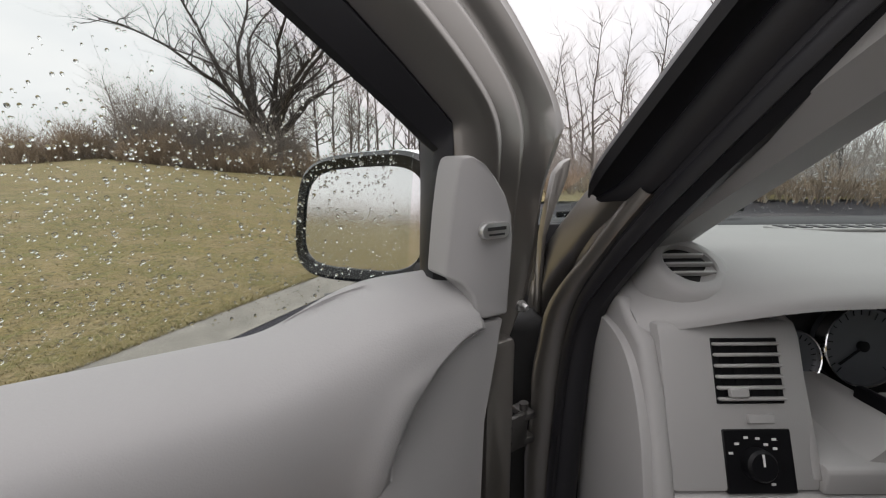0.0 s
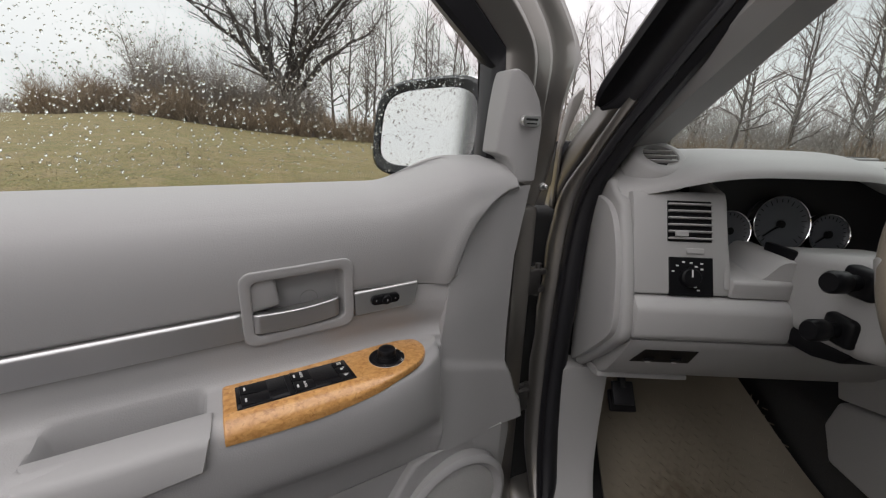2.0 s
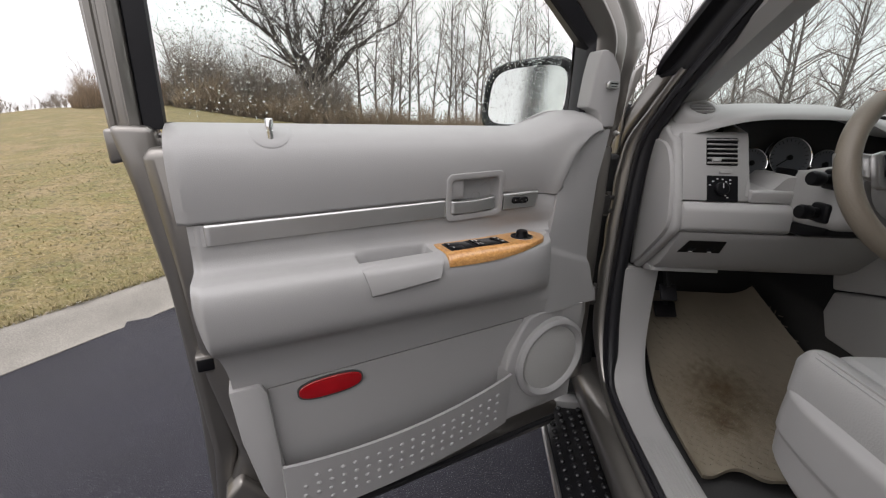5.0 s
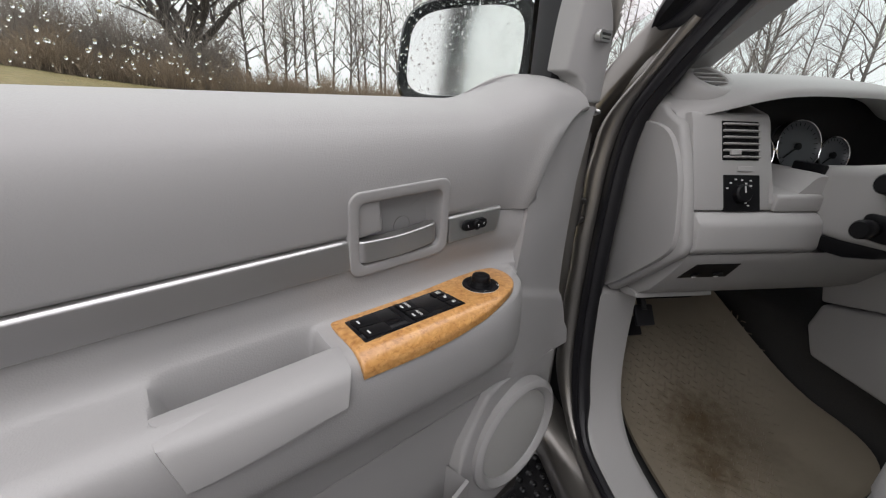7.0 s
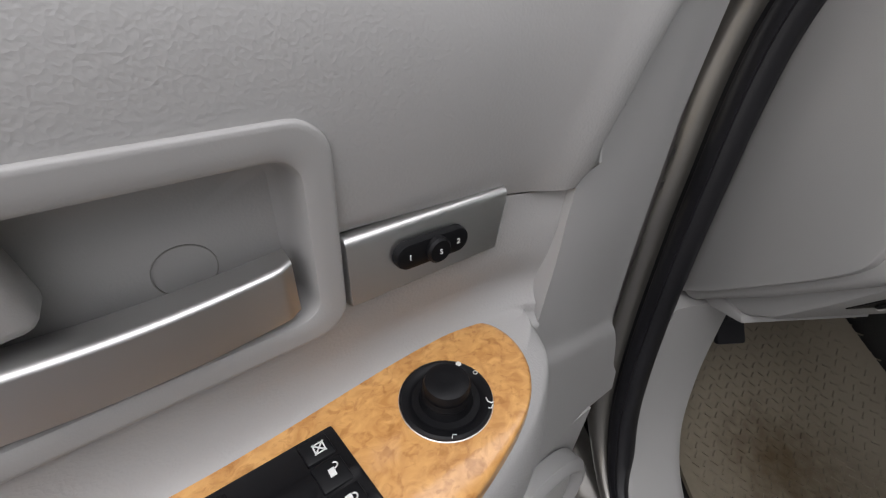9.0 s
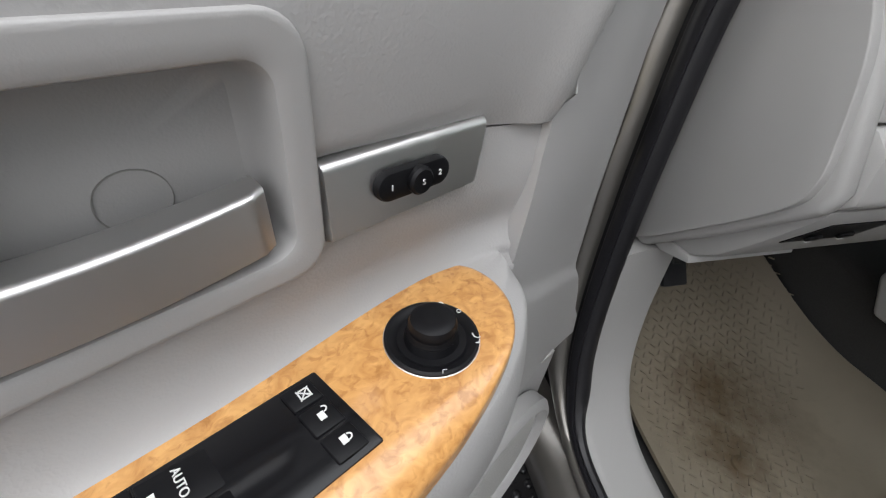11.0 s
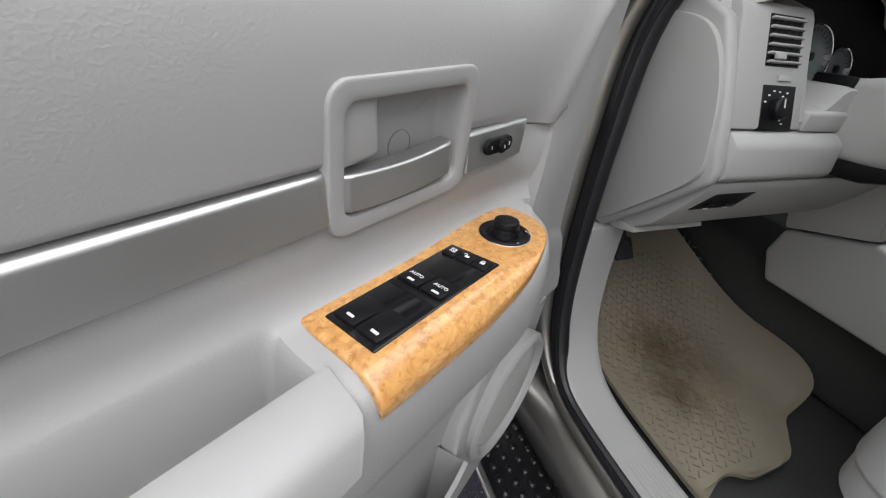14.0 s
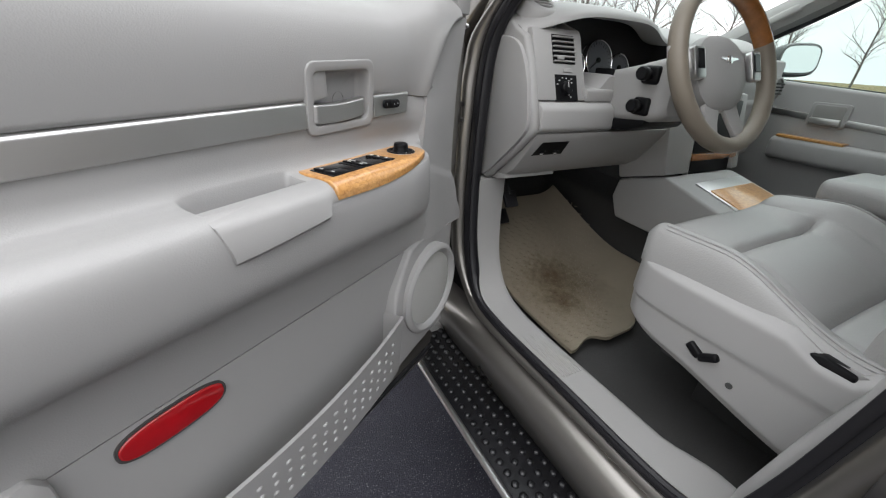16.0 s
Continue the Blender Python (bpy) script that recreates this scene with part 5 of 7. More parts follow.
def box_on(m, lo, hi, w=0.001, seg=1):
    bm = rbox(lo, hi, w, seg)
    bm.transform(m)
    return bm


CM = column_m(0.3125, 0.78)
vent = part("air_vent", box_on(CM, (-0.036, -0.034, -0.01), (0.036, 0.034, 0.0008)), BLACK, dash, "black air vent with grey slats")
for k in range(6):
    part("vent_slat", box_on(CM, (-0.035, -0.030 + k * 0.0112, -0.002), (0.035, -0.0265 + k * 0.0112, 0.006), 0.0012), DASHPLASTIC, vent)
for k in range(5):
    part("vent_blade", box_on(CM, (-0.028 + k * 0.014, -0.033, -0.001), (-0.0265 + k * 0.014, 0.033, 0.0015), 0.0), BLACK, vent)
part("vent_slider", box_on(CM, (-0.026, -0.026, 0.004), (-0.006, -0.017, 0.009), 0.001), DASHPLASTIC, vent)
part("vent_wheel", box_on(column_m(0.320, 0.465), (-0.014, -0.0045, -0.002), (0.014, 0.0045, 0.003), 0.001), DASHPLASTIC, vent)
HM = column_m(0.3135, 0.20)
hl = part("headlight_switch", box_on(HM, (-0.0355, -0.031, -0.006), (0.0355, 0.031, 0.0012), 0.001), BLACK, dash, "black headlight switch with a round knob")
part("headlight_knob", lathe([(0.016, 0.0), (0.0155, 0.010), (0.013, 0.0125), (0, 0.0125)], HM @ Matrix.Translation((-0.004, -0.002, 0)), 24), BLACK, hl)
hm = B()
merge(hm, box_on(HM, (-0.0055, -0.0015, 0.0125), (-0.0035, 0.010, 0.0132), 0.0))
for k, (x, y) in enumerate(((-0.029, 0.008), (-0.022, 0.017), (-0.012, 0.023), (0.000, 0.022), (0.008, 0.016), (0.017, 0.021), (0.017, 0.012), (0.006, -0.017), (0.011, -0.022))):
    merge(hm, box_on(HM, (x - 0.0022, y - 0.0012, 0.0011), (x + 0.0022, y + 0.0012, 0.0016), 0.0))
part("switch_marks", hm, WHITEMARK, hl, "small white marks")

part("cluster_shelf", prism([(0.331, 1.2125), (0.331, 1.238), (0.335, 1.242), (0.45, 1.250), (0.45, 1.2125)], 0.374, 0.470, "x", 0.003, 2), DASHPLASTIC, dash)
part("cluster_ramp", back(surf(lambda u, v: Vector((lerp(0.376, 0.476, u), lerp(0.348, 0.470, v) - 0.012 * u, 1.2435 + 0.034 * smooth(u, 0.42, 0.80) - 0.004 * (1 - smooth(v, 0.0, 0.12)))), 16, 10), 2, 1.225), DASHPLASTIC, dash, "curved grey ramp that rises to the column")

# hole with two switches in the knee panel
KN_ = (Vector((0.0, 0.330, 1.118)), Vector((0.0, 0.360, 1.075)))
ku = (KN_[0] - KN_[1]).normalized()
kn_ = Vector((0, -ku.z, ku.y))
fm = Matrix(((1, 0, 0, 0.300), (0, ku.y, kn_.y, 0.3460), (0, ku.z, kn_.z, 1.0950), (0, 0, 0, 1)))
pocket_ = part("pedal_switch_recess", moved(prism([(-0.052, -0.022), (0.050, -0.022), (0.046, 0.024), (-0.042, 0.024)], -0.004, 0.0012, "z"), fm), BLACK, dash, "black recess with small switches")
for x in (-0.024, 0.022):
    part("recess_switch", box_on(fm, (x - 0.009, -0.014, 0.0), (x + 0.009, -0.004, 0.005), 0.002), BLACK, pocket_)
    part("switch_mark", box_on(fm, (x - 0.005, -0.016, 0.001), (x + 0.004, -0.0125, 0.0056), 0.001), WHITEMARK, pocket_)

# round demister grille on the dash top
RV = Matrix.Translation((0.281, 0.446, 1.4265)) @ Matrix.Rotation(radians(29), 4, "X") @ Matrix.Diagonal((1.0, 1.12, 1, 1))
dg = part("demister_grille", lathe([(0.054, -0.034), (0.050, -0.014), (0.046, -0.004), (0.0415, 0.0012), (0.037, 0.0024), (0.0305, 0.0024), (0.0285, 0.0008), (0.0285, -0.012)], RV, 48), DASHPLASTIC, dash, "round slatted demister grille")
part("grille_well", lathe([(0.0, -0.006), (0.0285, -0.006), (0.0285, -0.012)], RV, 28), mat("well_black", (0.004, 0.004, 0.004), 0.9), dg)
for k in range(3):
    y = -0.0135 + k * 0.0135
    h = math.sqrt(max(0.0283 ** 2 - y * y, 0))
    part("grille_slat", box_on(RV, (-h, y - 0.0016, -0.005), (h, y + 0.0016, 0.0016), 0.0008), DASHPLASTIC, dg)

# defroster slots along the top of the dash
slots = part("defroster_panel", rbox((0.60, 0.690, 1.4195), (0.90, 0.735, 1.4265), 0.003), DASHPLASTIC, dash)
for k in range(9):
    part("defroster_slot", rbox((0.612 + k * 0.0315, 0.696, 1.4255), (0.630 + k * 0.0315, 0.729, 1.4278), 0.0008, 1), BLACK, slots)

# gauge cluster
part("cluster_well", back(surf(lambda u, v: Vector((lerp(0.372, 0.765, u), 0.475 + 0.02 * math.sin(math.pi * u), lerp(1.190, 1.415, v))), 16, 6), 1, 0.53), mat("cluster_black", (0.010, 0.010, 0.011), 0.5), dash, "black gauge cluster")
part("cluster_hood_side", prism([(0.335, 1.225), (0.49, 1.205), (0.49, 1.400), (0.40, 1.370)], 0.366, 0.377, "x", 0.003), DASHPLASTIC, dash)
part("cluster_hood_side", prism([(0.335, 1.232), (0.49, 1.205), (0.49, 1.400), (0.380, 1.375)], 0.762, 0.775, "x", 0.003), MATS["cluster_black"], dash)
GFACE = mat("gauge_face", (0.085, 0.092, 0.102), 0.35, vary=0.1, vscale=30)
for gx, gz, gr_ in ((0.440, 1.294, 0.036), (0.530, 1.310, 0.050), (0.620, 1.294, 0.036)):
    gmx = Matrix.Translation((gx, 0.464, gz)) @ Matrix.Rotation(radians(78), 4, "X")
    gauge = part("gauge", lathe([(0, 0.0), (gr_, 0.0), (gr_, -0.02)], gmx, 40), GFACE, dash, "round silver-grey gauge")
    part("gauge_ring", lathe([(gr_ + 0.0022, -0.01), (gr_ + 0.0022, 0.005), (gr_ + 0.0012, 0.006), (gr_, 0.005), (gr_, -0.01)], gmx, 40), CHROME, gauge, "chrome gauge ring")
    tk = B()
    for k in range(21):
        a = radians(225 - 270 * k / 20)
        tr = gmx @ Matrix.Rotation(a, 4, "Z") @ Matrix.Translation((gr_ * 0.86, 0, 0.0004))
        merge(tk, rbox((-gr_ * (0.10 if k % 4 == 0 else 0.05), -0.0006, 0), (gr_ * 0.08, 0.0006, 0.0004), 0.0), tr)
    part("gauge_ticks", tk, BLACK, gauge)
    part("gauge_needle", box_on(gmx @ Matrix.Rotation(radians(215), 4, "Z"), (-0.006, -0.0011, 0.002), (gr_ * 0.78, 0.0011, 0.004), 0.0), BLACK, gauge)
    part("gauge_hub", lathe([(0.007, 0.0), (0.007, 0.004), (0, 0.005)], gmx, 16), BLACK, gauge)

# ---- steering column and wheel ----
col = thing("steering_column", Matrix.Translation((0.545, 0.30, 1.14)), "light grey steering column shroud with black stalks", "steering column")
CC = Vector((0.558, 0.122, 1.310))
TILT_W = radians(22)
WM = Matrix.Translation(CC) @ Matrix.Rotation(radians(90) - TILT_W, 4, "X")      # wheel's own z points at the driver


def shroud_ring(x0, x1, z0, z1, y, rad):
    return [Vector(((x0 + x1) / 2 + px, y, (z0 + z1) / 2 + pz)) for px, pz in roundrect(x1 - x0, z1 - z0, rad, 4)]


part("shroud", loft([shroud_ring(0.474, 0.640, 1.172, 1.284, 0.400, 0.016), shroud_ring(0.468, 0.640, 1.170, 1.292, 0.340, 0.018), shroud_ring(0.460, 0.638, 1.172, 1.304, 0.280, 0.020), shroud_ring(0.454, 0.636, 1.180, 1.322, 0.210, 0.024), shroud_ring(0.456, 0.634, 1.186, 1.331, 0.186, 0.026), shroud_ring(0.468, 0.622, 1.198, 1.326, 0.172, 0.026)]), DASHPLASTIC, col, "light grey column shroud")
part("shroud_base", prism([(0.338, 1.146), (0.334, 1.174), (0.212, 1.186), (0.226, 1.164), (0.270, 1.150)], 0.464, 0.625, "x", 0.006, 2), BLACK, col, "black lower shroud")
part("column_gap", rbox((0.463, 0.345, 1.236), (0.474, 0.405, 1.292), 0.004), BLACK, col)
for z, y0 in ((1.284, 0.226), (1.214, 0.232)):
    stalk = part("stalk", sweep([(0.470, y0, z), (0.440, y0 - 0.004, z + 0.001), (0.418, y0 - 0.010, z + 0.003)], circle(0.0105, 14), up=(0, 0, 1)), BLACK, col, "black stalk with ribbed end")
    part("stalk_boot", rbox((0.445, y0 - 0.026, z - 0.020), (0.470, y0 + 0.020, z + 0.021), 0.008, 3), BLACK, stalk)
    part("stalk_end", sweep([(0.428, y0 - 0.007, z + 0.002), (0.424, y0 - 0.008, z + 0.002), (0.404, y0 - 0.013, z + 0.004), (0.400, y0 - 0.014, z + 0.004)], circle(0.0135, 18, 0.015), up=(0, 0, 1), scale=lambda t: 1.0 if 0.05 < t < 0.95 else 0.82), BLACK, stalk)

wheel = thing("steering_wheel", Matrix.Translation(CC), "grey leather and wood steering wheel with silver spokes", "steering wheel")
WRIM = leather_mat("tan_grey_leather", (0.175, 0.150, 0.118), 0.45, 400.0, 0.2)
WWOOD = mat("dark_wood", (0.26, 0.105, 0.030), 0.2, vary=0.35, vscale=60, coat=0.7)


def rim_arc(a0, a1, r=0.171, t=0.0178):
    n = max(int(abs(a1 - a0) / 5), 2)
    pts = [WM @ Vector((r * math.cos(radians(lerp(a0, a1, k / n))), r * math.sin(radians(lerp(a0, a1, k / n))), 0)) for k in range(n + 1)]
    return sweep(pts, circle(t, 14, t * 1.12), up=WM.to_3x3() @ Vector((0, 0, 1)))


part("leather_rim", rim_arc(128, 318), WRIM, wheel, "worn grey-tan leather rim")
part("wood_rim", rim_arc(52, 128, t=0.0182), WWOOD, wheel, "polished wood rim section")
part("leather_rim", rim_arc(-42, 20), WRIM, wheel, "worn grey-tan leather rim")
part("wood_rim", rim_arc(20, 52, t=0.0182), WWOOD, wheel, "polished wood rim section")
hub = loft([[WM @ Vector((x, y - 0.01, d)) for x, y in roundrect(w, h, r)] for w, h, r, d in ((0.16, 0.15, 0.06, -0.055), (0.19, 0.165, 0.074, -0.03), (0.184, 0.160, 0.074, -0.010), (0.160, 0.138, 0.066, 0.000), (0.11, 0.092, 0.045, 0.006), (0.05, 0.04, 0.018, 0.008))])
part("hub", hub, DASHPLASTIC, wheel, "light grey padded hub")
em = B()
merge(em, lathe([(0.010, 0), (0.009, 0.003), (0, 0.004)], WM @ Matrix.Translation((0, 0.012, 0.008)), 16))
for sgn in (-1, 1):
    merge(em, prism([(0.008, -0.002), (0.034, 0.002), (0.030, 0.006), (0.008, 0.005)] if sgn > 0 else [(-0.008, -0.002), (-0.008, 0.005), (-0.030, 0.006), (-0.034, 0.002)], 0.006, 0.0095, "z"), WM @ Matrix.Translation((0, 0.012, 0)))
part("wing_emblem", em, CHROME, wheel, "plain silver wing shape")
for sgn in (-1, 1):
    sp = loft([[WM @ Vector((sgn * x, y + yy, d + dd)) for yy, dd in ((-hh, -0.012), (-hh, 0.002), (hh, 0.002), (hh, -0.012))] for x, y, hh, d in ((0.075, 0.008, 0.034, -0.012), (0.12, 0.014, 0.024, -0.008), (0.185, 0.020, 0.018, -0.002))])
    spoke = part("spoke", bevel(sp, 0.004), BRUSHED, wheel, "silver spoke with buttons")
    part("spoke_plate", moved(prism(roundrect(0.038, 0.066, 0.009, 4), -0.010, 0.006, "z", 0.003), WM @ Matrix.Translation((sgn * 0.108, 0.004, 0.004))), BRUSHED, spoke, "bright silver switch plate")
    part("spoke_buttons", box_on(WM @ Matrix.Translation((sgn * 0.108, 0.010, 0.010)), (-0.011, -0.020, 0), (0.011, 0.020, 0.0022), 0.001), GLOSSBLACK, spoke)
    lo_ = loft([[WM @ Vector((sgn * x + yy, y, d + dd)) for yy, dd in ((-hh, -0.012), (-hh, 0.0), (hh, 0.0), (hh, -0.012))] for x, y, hh, d in ((0.030, -0.07, 0.030, -0.012), (0.048, -0.12, 0.024, -0.008), (0.062, -0.162, 0.024, 0.0))])
    part("lower_spoke", bevel(lo_, 0.003), DASHPLASTIC, wheel)

# ---- pedals ----
pd = thing("brake_pedal", Matrix.Translation((0.50, 0.62, 0.75)), "black rubber brake pedal", "pedal")
part("pedal_pad", box_on(Matrix.Translation((0.40, 0.655, 0.775)) @ Matrix.Rotation(radians(50), 4, "X"), (-0.035, -0.028, -0.006), (0.035, 0.028, 0.006), 0.004, 2), RUBBER, pd)
part("pedal_arm", sweep([(0.40, 0.66, 0.79), (0.41, 0.72, 0.90), (0.42, 0.80, 1.05)], roundrect(0.012, 0.02, 0.004, 2)), DARK, pd)
pd = thing("park_brake_pedal", Matrix.Translation((0.30, 0.56, 0.86)), "black parking brake pedal hung under the dash", "pedal")
part("pedal_pad", box_on(Matrix.Translation((0.330, 0.520, 0.895)) @ Matrix.Rotation(radians(55), 4, "X"), (-0.024, -0.026, -0.006), (0.024, 0.026, 0.006), 0.004, 2), RUBBER, pd)
part("pedal_arm", sweep([(0.33, 0.525, 0.905), (0.335, 0.58, 0.96), (0.34, 0.66, 1.04)], roundrect(0.012, 0.025, 0.004, 2)), DARK, pd)

# ---- floor mat ----
MAT_L = spline([(0.285, 0.118, 0), (0.288, 0.20, 0), (0.296, 0.32, 0), (0.312, 0.45, 0), (0.330, 0.60, 0), (0.345, 0.76, 0)], 40)
MAT_R = spline([(0.455, 0.122, 0), (0.545, 0.128, 0), (0.600, 0.165, 0), (0.650, 0.200, 0), (0.755, 0.225, 0), (0.805, 0.30, 0), (0.812, 0.42, 0), (0.790, 0.56, 0), (0.74, 0.76, 0)], 40)
MATM = mat("tan_rubber_mat", (0.205, 0.176, 0.132), 0.55, bump=0.25, bscale=300.0, vary=0.16, vscale=9.0)
n_, l_ = MATM.node_tree.nodes, MATM.node_tree.links
p_ = n_["Principled BSDF"]
src = p_.inputs["Base Color"].links[0].from_socket
tc = n_.new("ShaderNodeTexCoord")
for cx, cy, rad, dark in ((-0.055, -0.010, 0.085, 0.95), (0.015, 0.115, 0.11, 0.93), (0.0, 0.06, 0.20, 0.45)):
    vm, nz, ad, rg_, mu = n_.new("ShaderNodeVectorMath"), n_.new("ShaderNodeTexNoise"), n_.new("ShaderNodeMath"), n_.new("ShaderNodeMapRange"), n_.new("ShaderNodeMix")
    vm.operation = "DISTANCE"
    vm.inputs[1].default_value = (cx, cy, 0.02)
    nz.inputs["Scale"].default_value, nz.inputs["Detail"].default_value = 45.0, 6.0
    l_.new(tc.outputs["Object"], vm.inputs[0])
    l_.new(tc.outputs["Object"], nz.inputs["Vector"])
    ad.operation = "MULTIPLY_ADD"
    ad.inputs[1].default_value = rad * 1.5
    l_.new(nz.outputs["Fac"], ad.inputs[0])
    l_.new(vm.outputs["Value"], ad.inputs[2])
    rg_.inputs["From Min"].default_value, rg_.inputs["From Max"].default_value = rad * 0.55, rad * 1.75
    rg_.inputs["To Min"].default_value, rg_.inputs["To Max"].default_value = dark, 0.0
    l_.new(ad.outputs["Value"], rg_.inputs["Value"])
    mu.data_type = "RGBA"
    mu.inputs["B"].default_value = (0.060, 0.036, 0.011, 1)
    l_.new(rg_.outputs["Result"], mu.inputs["Factor"])
    l_.new(src, mu.inputs["A"])
    src = mu.outputs["Result"]
l_.new(src, p_.inputs["Base Color"])


def mat_z(y, x=0.5):
    """The mat climbs the toe board ahead and the tunnel beside it."""
    return 0.598 + 0.30 * smooth(y, 0.40, 0.98) + 0.060 * smooth(x, 0.66, 0.83)


def mat_fn(u, v):
    a, b = MAT_L[round(v * 40)], MAT_R[round(v * 40)]
    p = a.lerp(b, u)
    lip = 0.006 * (smooth(0.06 - u, 0, 0.05) + smooth(u - 0.94, 0, 0.05) + smooth(0.05 - v, 0, 0.04))
    wave = 0.006 * math.sin(9 * u + 3) * (1 - smooth(v, 0.0, 0.15))
    notch = 0.020 * math.sin(math.pi * u) ** 2 * (1 - smooth(v, 0.0, 0.10))
    return Vector((p.x, p.y + notch, mat_z(p.y, p.x) + min(lip, 0.006) + wave))


fmat = thing("floor_mat", Matrix.Translation((0.50, 0.34, 0.585)), "worn tan rubber floor mat with brown stains", "floor mat")
mb_ = surf(mat_fn, 40, 40)
ex = bmesh.ops.extrude_edge_only(mb_, edges=[e for e in mb_.edges if e.is_boundary])
for v in ex["geom"]:
    if isinstance(v, bmesh.types.BMVert):
        v.co.z -= 0.010
mat_sheet = part("mat_sheet", mb_, MATM, fmat)
bars = B()
for i in range(28):
    for j in range(38):
        x, y = 0.31 + i * 0.0185 + (0.0092 if j % 2 else 0), 0.16 + j * 0.0150
        if y > 0.70:
            continue
        v = (y - 0.118) / 0.642
        a, b = MAT_L[min(round(v * 40), 40)], MAT_R[min(round(v * 40), 40)]
        if not (a.x + 0.02 < x < b.x - 0.02):
            continue
        s = math.atan2(mat_z(y + 0.005) - mat_z(y - 0.005), 0.01)
        tip = -math.atan2(mat_z(y, x + 0.005) - mat_z(y, x - 0.005), 0.01)
        merge(bars, rbox((-0.0065, -0.0013, 0), (0.0065, 0.0013, 0.0028), 0.0), Matrix.Translation((x, y, mat_z(y, x) + 0.0002)) @ Matrix.Rotation(tip, 4, "Y") @ Matrix.Rotation(s, 4, "X") @ Matrix.Rotation(radians(45 if (i + j) % 2 else -45), 4, "Z"))
tagged(part("tread_pattern", bars, MATM, mat_sheet, "fine raised tread bars"), kind="stuff")
part("mat_stud", lathe([(0.019, 0.0), (0.018, 0.005), (0.011, 0.007), (0.010, 0.014), (0.008, 0.016), (0, 0.016)], Matrix.Translation((0.452, 0.306, 0.598)), 20), MATM, fmat, "fixing stud")

# ---- driver's seat ----
def seat(name, x0, label):
    """A leather seat: cushion with bolsters, piping, plastic base cover, backrest."""
    s = thing(name, Matrix.Translation((x0, -0.20, 0.57)), label, "seat", group="front seats")

    def cushion(u, v):
        k = abs(2 * u - 1)
        q = max((k - 0.84) / 0.16, 0.0)
        w = k / 0.84 * 0.240 if k < 0.84 else 0.240 + 0.024 * math.sin(q * math.pi / 2)
        y = lerp(0.048, -0.48, v)
        z = 0.988 - 0.078 * smooth(-0.10 - y, 0.0, 0.24)
        z += 0.014 * smooth(k, 0.64, 0.80) + 0.032 * smooth(u, 0.68, 0.88) * (0.45 + 0.55 * smooth(v, 0.0, 0.30))
        z -= 0.084 * (1 - math.cos(q * math.pi / 2)) + 0.075 * (1 - smooth(v, -0.05, 0.07)) ** 2
        z -= 0.010 * math.exp(-((k - 0.64) / 0.022) ** 2)
        for c in (0.27, 0.60):
            z -= (0.014 * math.exp(-((v - c) / 0.010) ** 2) + 0.020 * math.exp(-abs(v - c) / 0.045)) * (1 - smooth(k, 0.58, 0.66))
        y += (0.018 * (1 - k ** 2.0) - 0.030 * smooth(k, 0.75, 1.0) ** 2) * (1 - v)
        return Vector((x0 + math.copysign(w, u - 0.5), y, z))
    cb = surf(cushion, 80, 90)
    bmesh.ops.smooth_vert(cb, verts=[v for v in cb.verts if not v.is_boundary], factor=0.5, use_axis_x=True, use_axis_y=True, use_axis_z=True)
    part("cushion", back(cb, 2, 0.912), LEATHER, s, "smooth grey leather cushion with sewn panels")
    for sg in (-1, 1):
        part("piping", sweep([cushion(0.5 + sg * 0.424, v / 30) + Vector((0, 0, 0.001)) for v in range(2, 29)], circle(0.0022, 6)), LEATHER, s)
        part("piping", sweep([cushion(0.5 + sg * 0.438, v / 30) + Vector((0, 0, 0.000)) for v in range(2, 29)], circle(0.0016, 6)), LEATHER, s)
    # plastic base cover that runs round the front of the seat
    plan = spline([(-0.272, -0.48, 0), (-0.275, -0.30, 0), (-0.277, -0.12, 0), (-0.272, -0.02, 0), (-0.255, 0.026, 0), (-0.215, 0.050, 0), (-0.12, 0.062, 0), (0.0, 0.066, 0), (0.12, 0.062, 0), (0.215, 0.050, 0), (0.255, 0.026, 0), (0.272, -0.02, 0), (0.277, -0.12, 0), (0.275, -0.30, 0), (0.272, -0.48, 0)], 112)

    def base_fn(u, v):
        k = min(max(round(u * 112), 1), 111)
        t = plan[k + 1] - plan[k - 1]
        n = Vector((-t.y, t.x, 0)).normalized()
        p = plan[round(u * 112)]
        low = lerp(0.758, 0.700, smooth(-0.04 - p.y, -0.02, 0.34)) + 0.020 * smooth(p.y, -0.06, 0.05)
        top = 0.932 - 0.022 * smooth(-0.262 - p.y, 0.0, 0.03) * (1 - smooth(-0.345 - p.y, 0.0, 0.02))
        out = 0.004 * math.sin(math.pi * v) + 0.0035 * smooth(lerp(low, top, v) - 0.836, 0.0, 0.006) - 0.020 * smooth(v, 0.88, 1.0) ** 2 - 0.010 * (1 - smooth(v, 0.0, 0.10))
        return Vector((x0, 0, lerp(low, top, v))) + p + n * (out if n.dot(p) > 0 else -out)
    bc = surf(base_fn, 112, 40)
    ex_ = bmesh.ops.extrude_edge_only(bc, edges=[e for e in bc.edges if e.is_boundary])
    for v in ex_["geom"]:
        if isinstance(v, bmesh.types.BMVert):
            v.co.x = x0 + (v.co.x - x0) * 0.90
            v.co.y -= 0.02 * smooth(v.co.y, 0.0, 0.05)
    cover = part("base_cover", bc, PLASTIC, s, "light grey plastic base cover")
    xo = x0 - 0.262
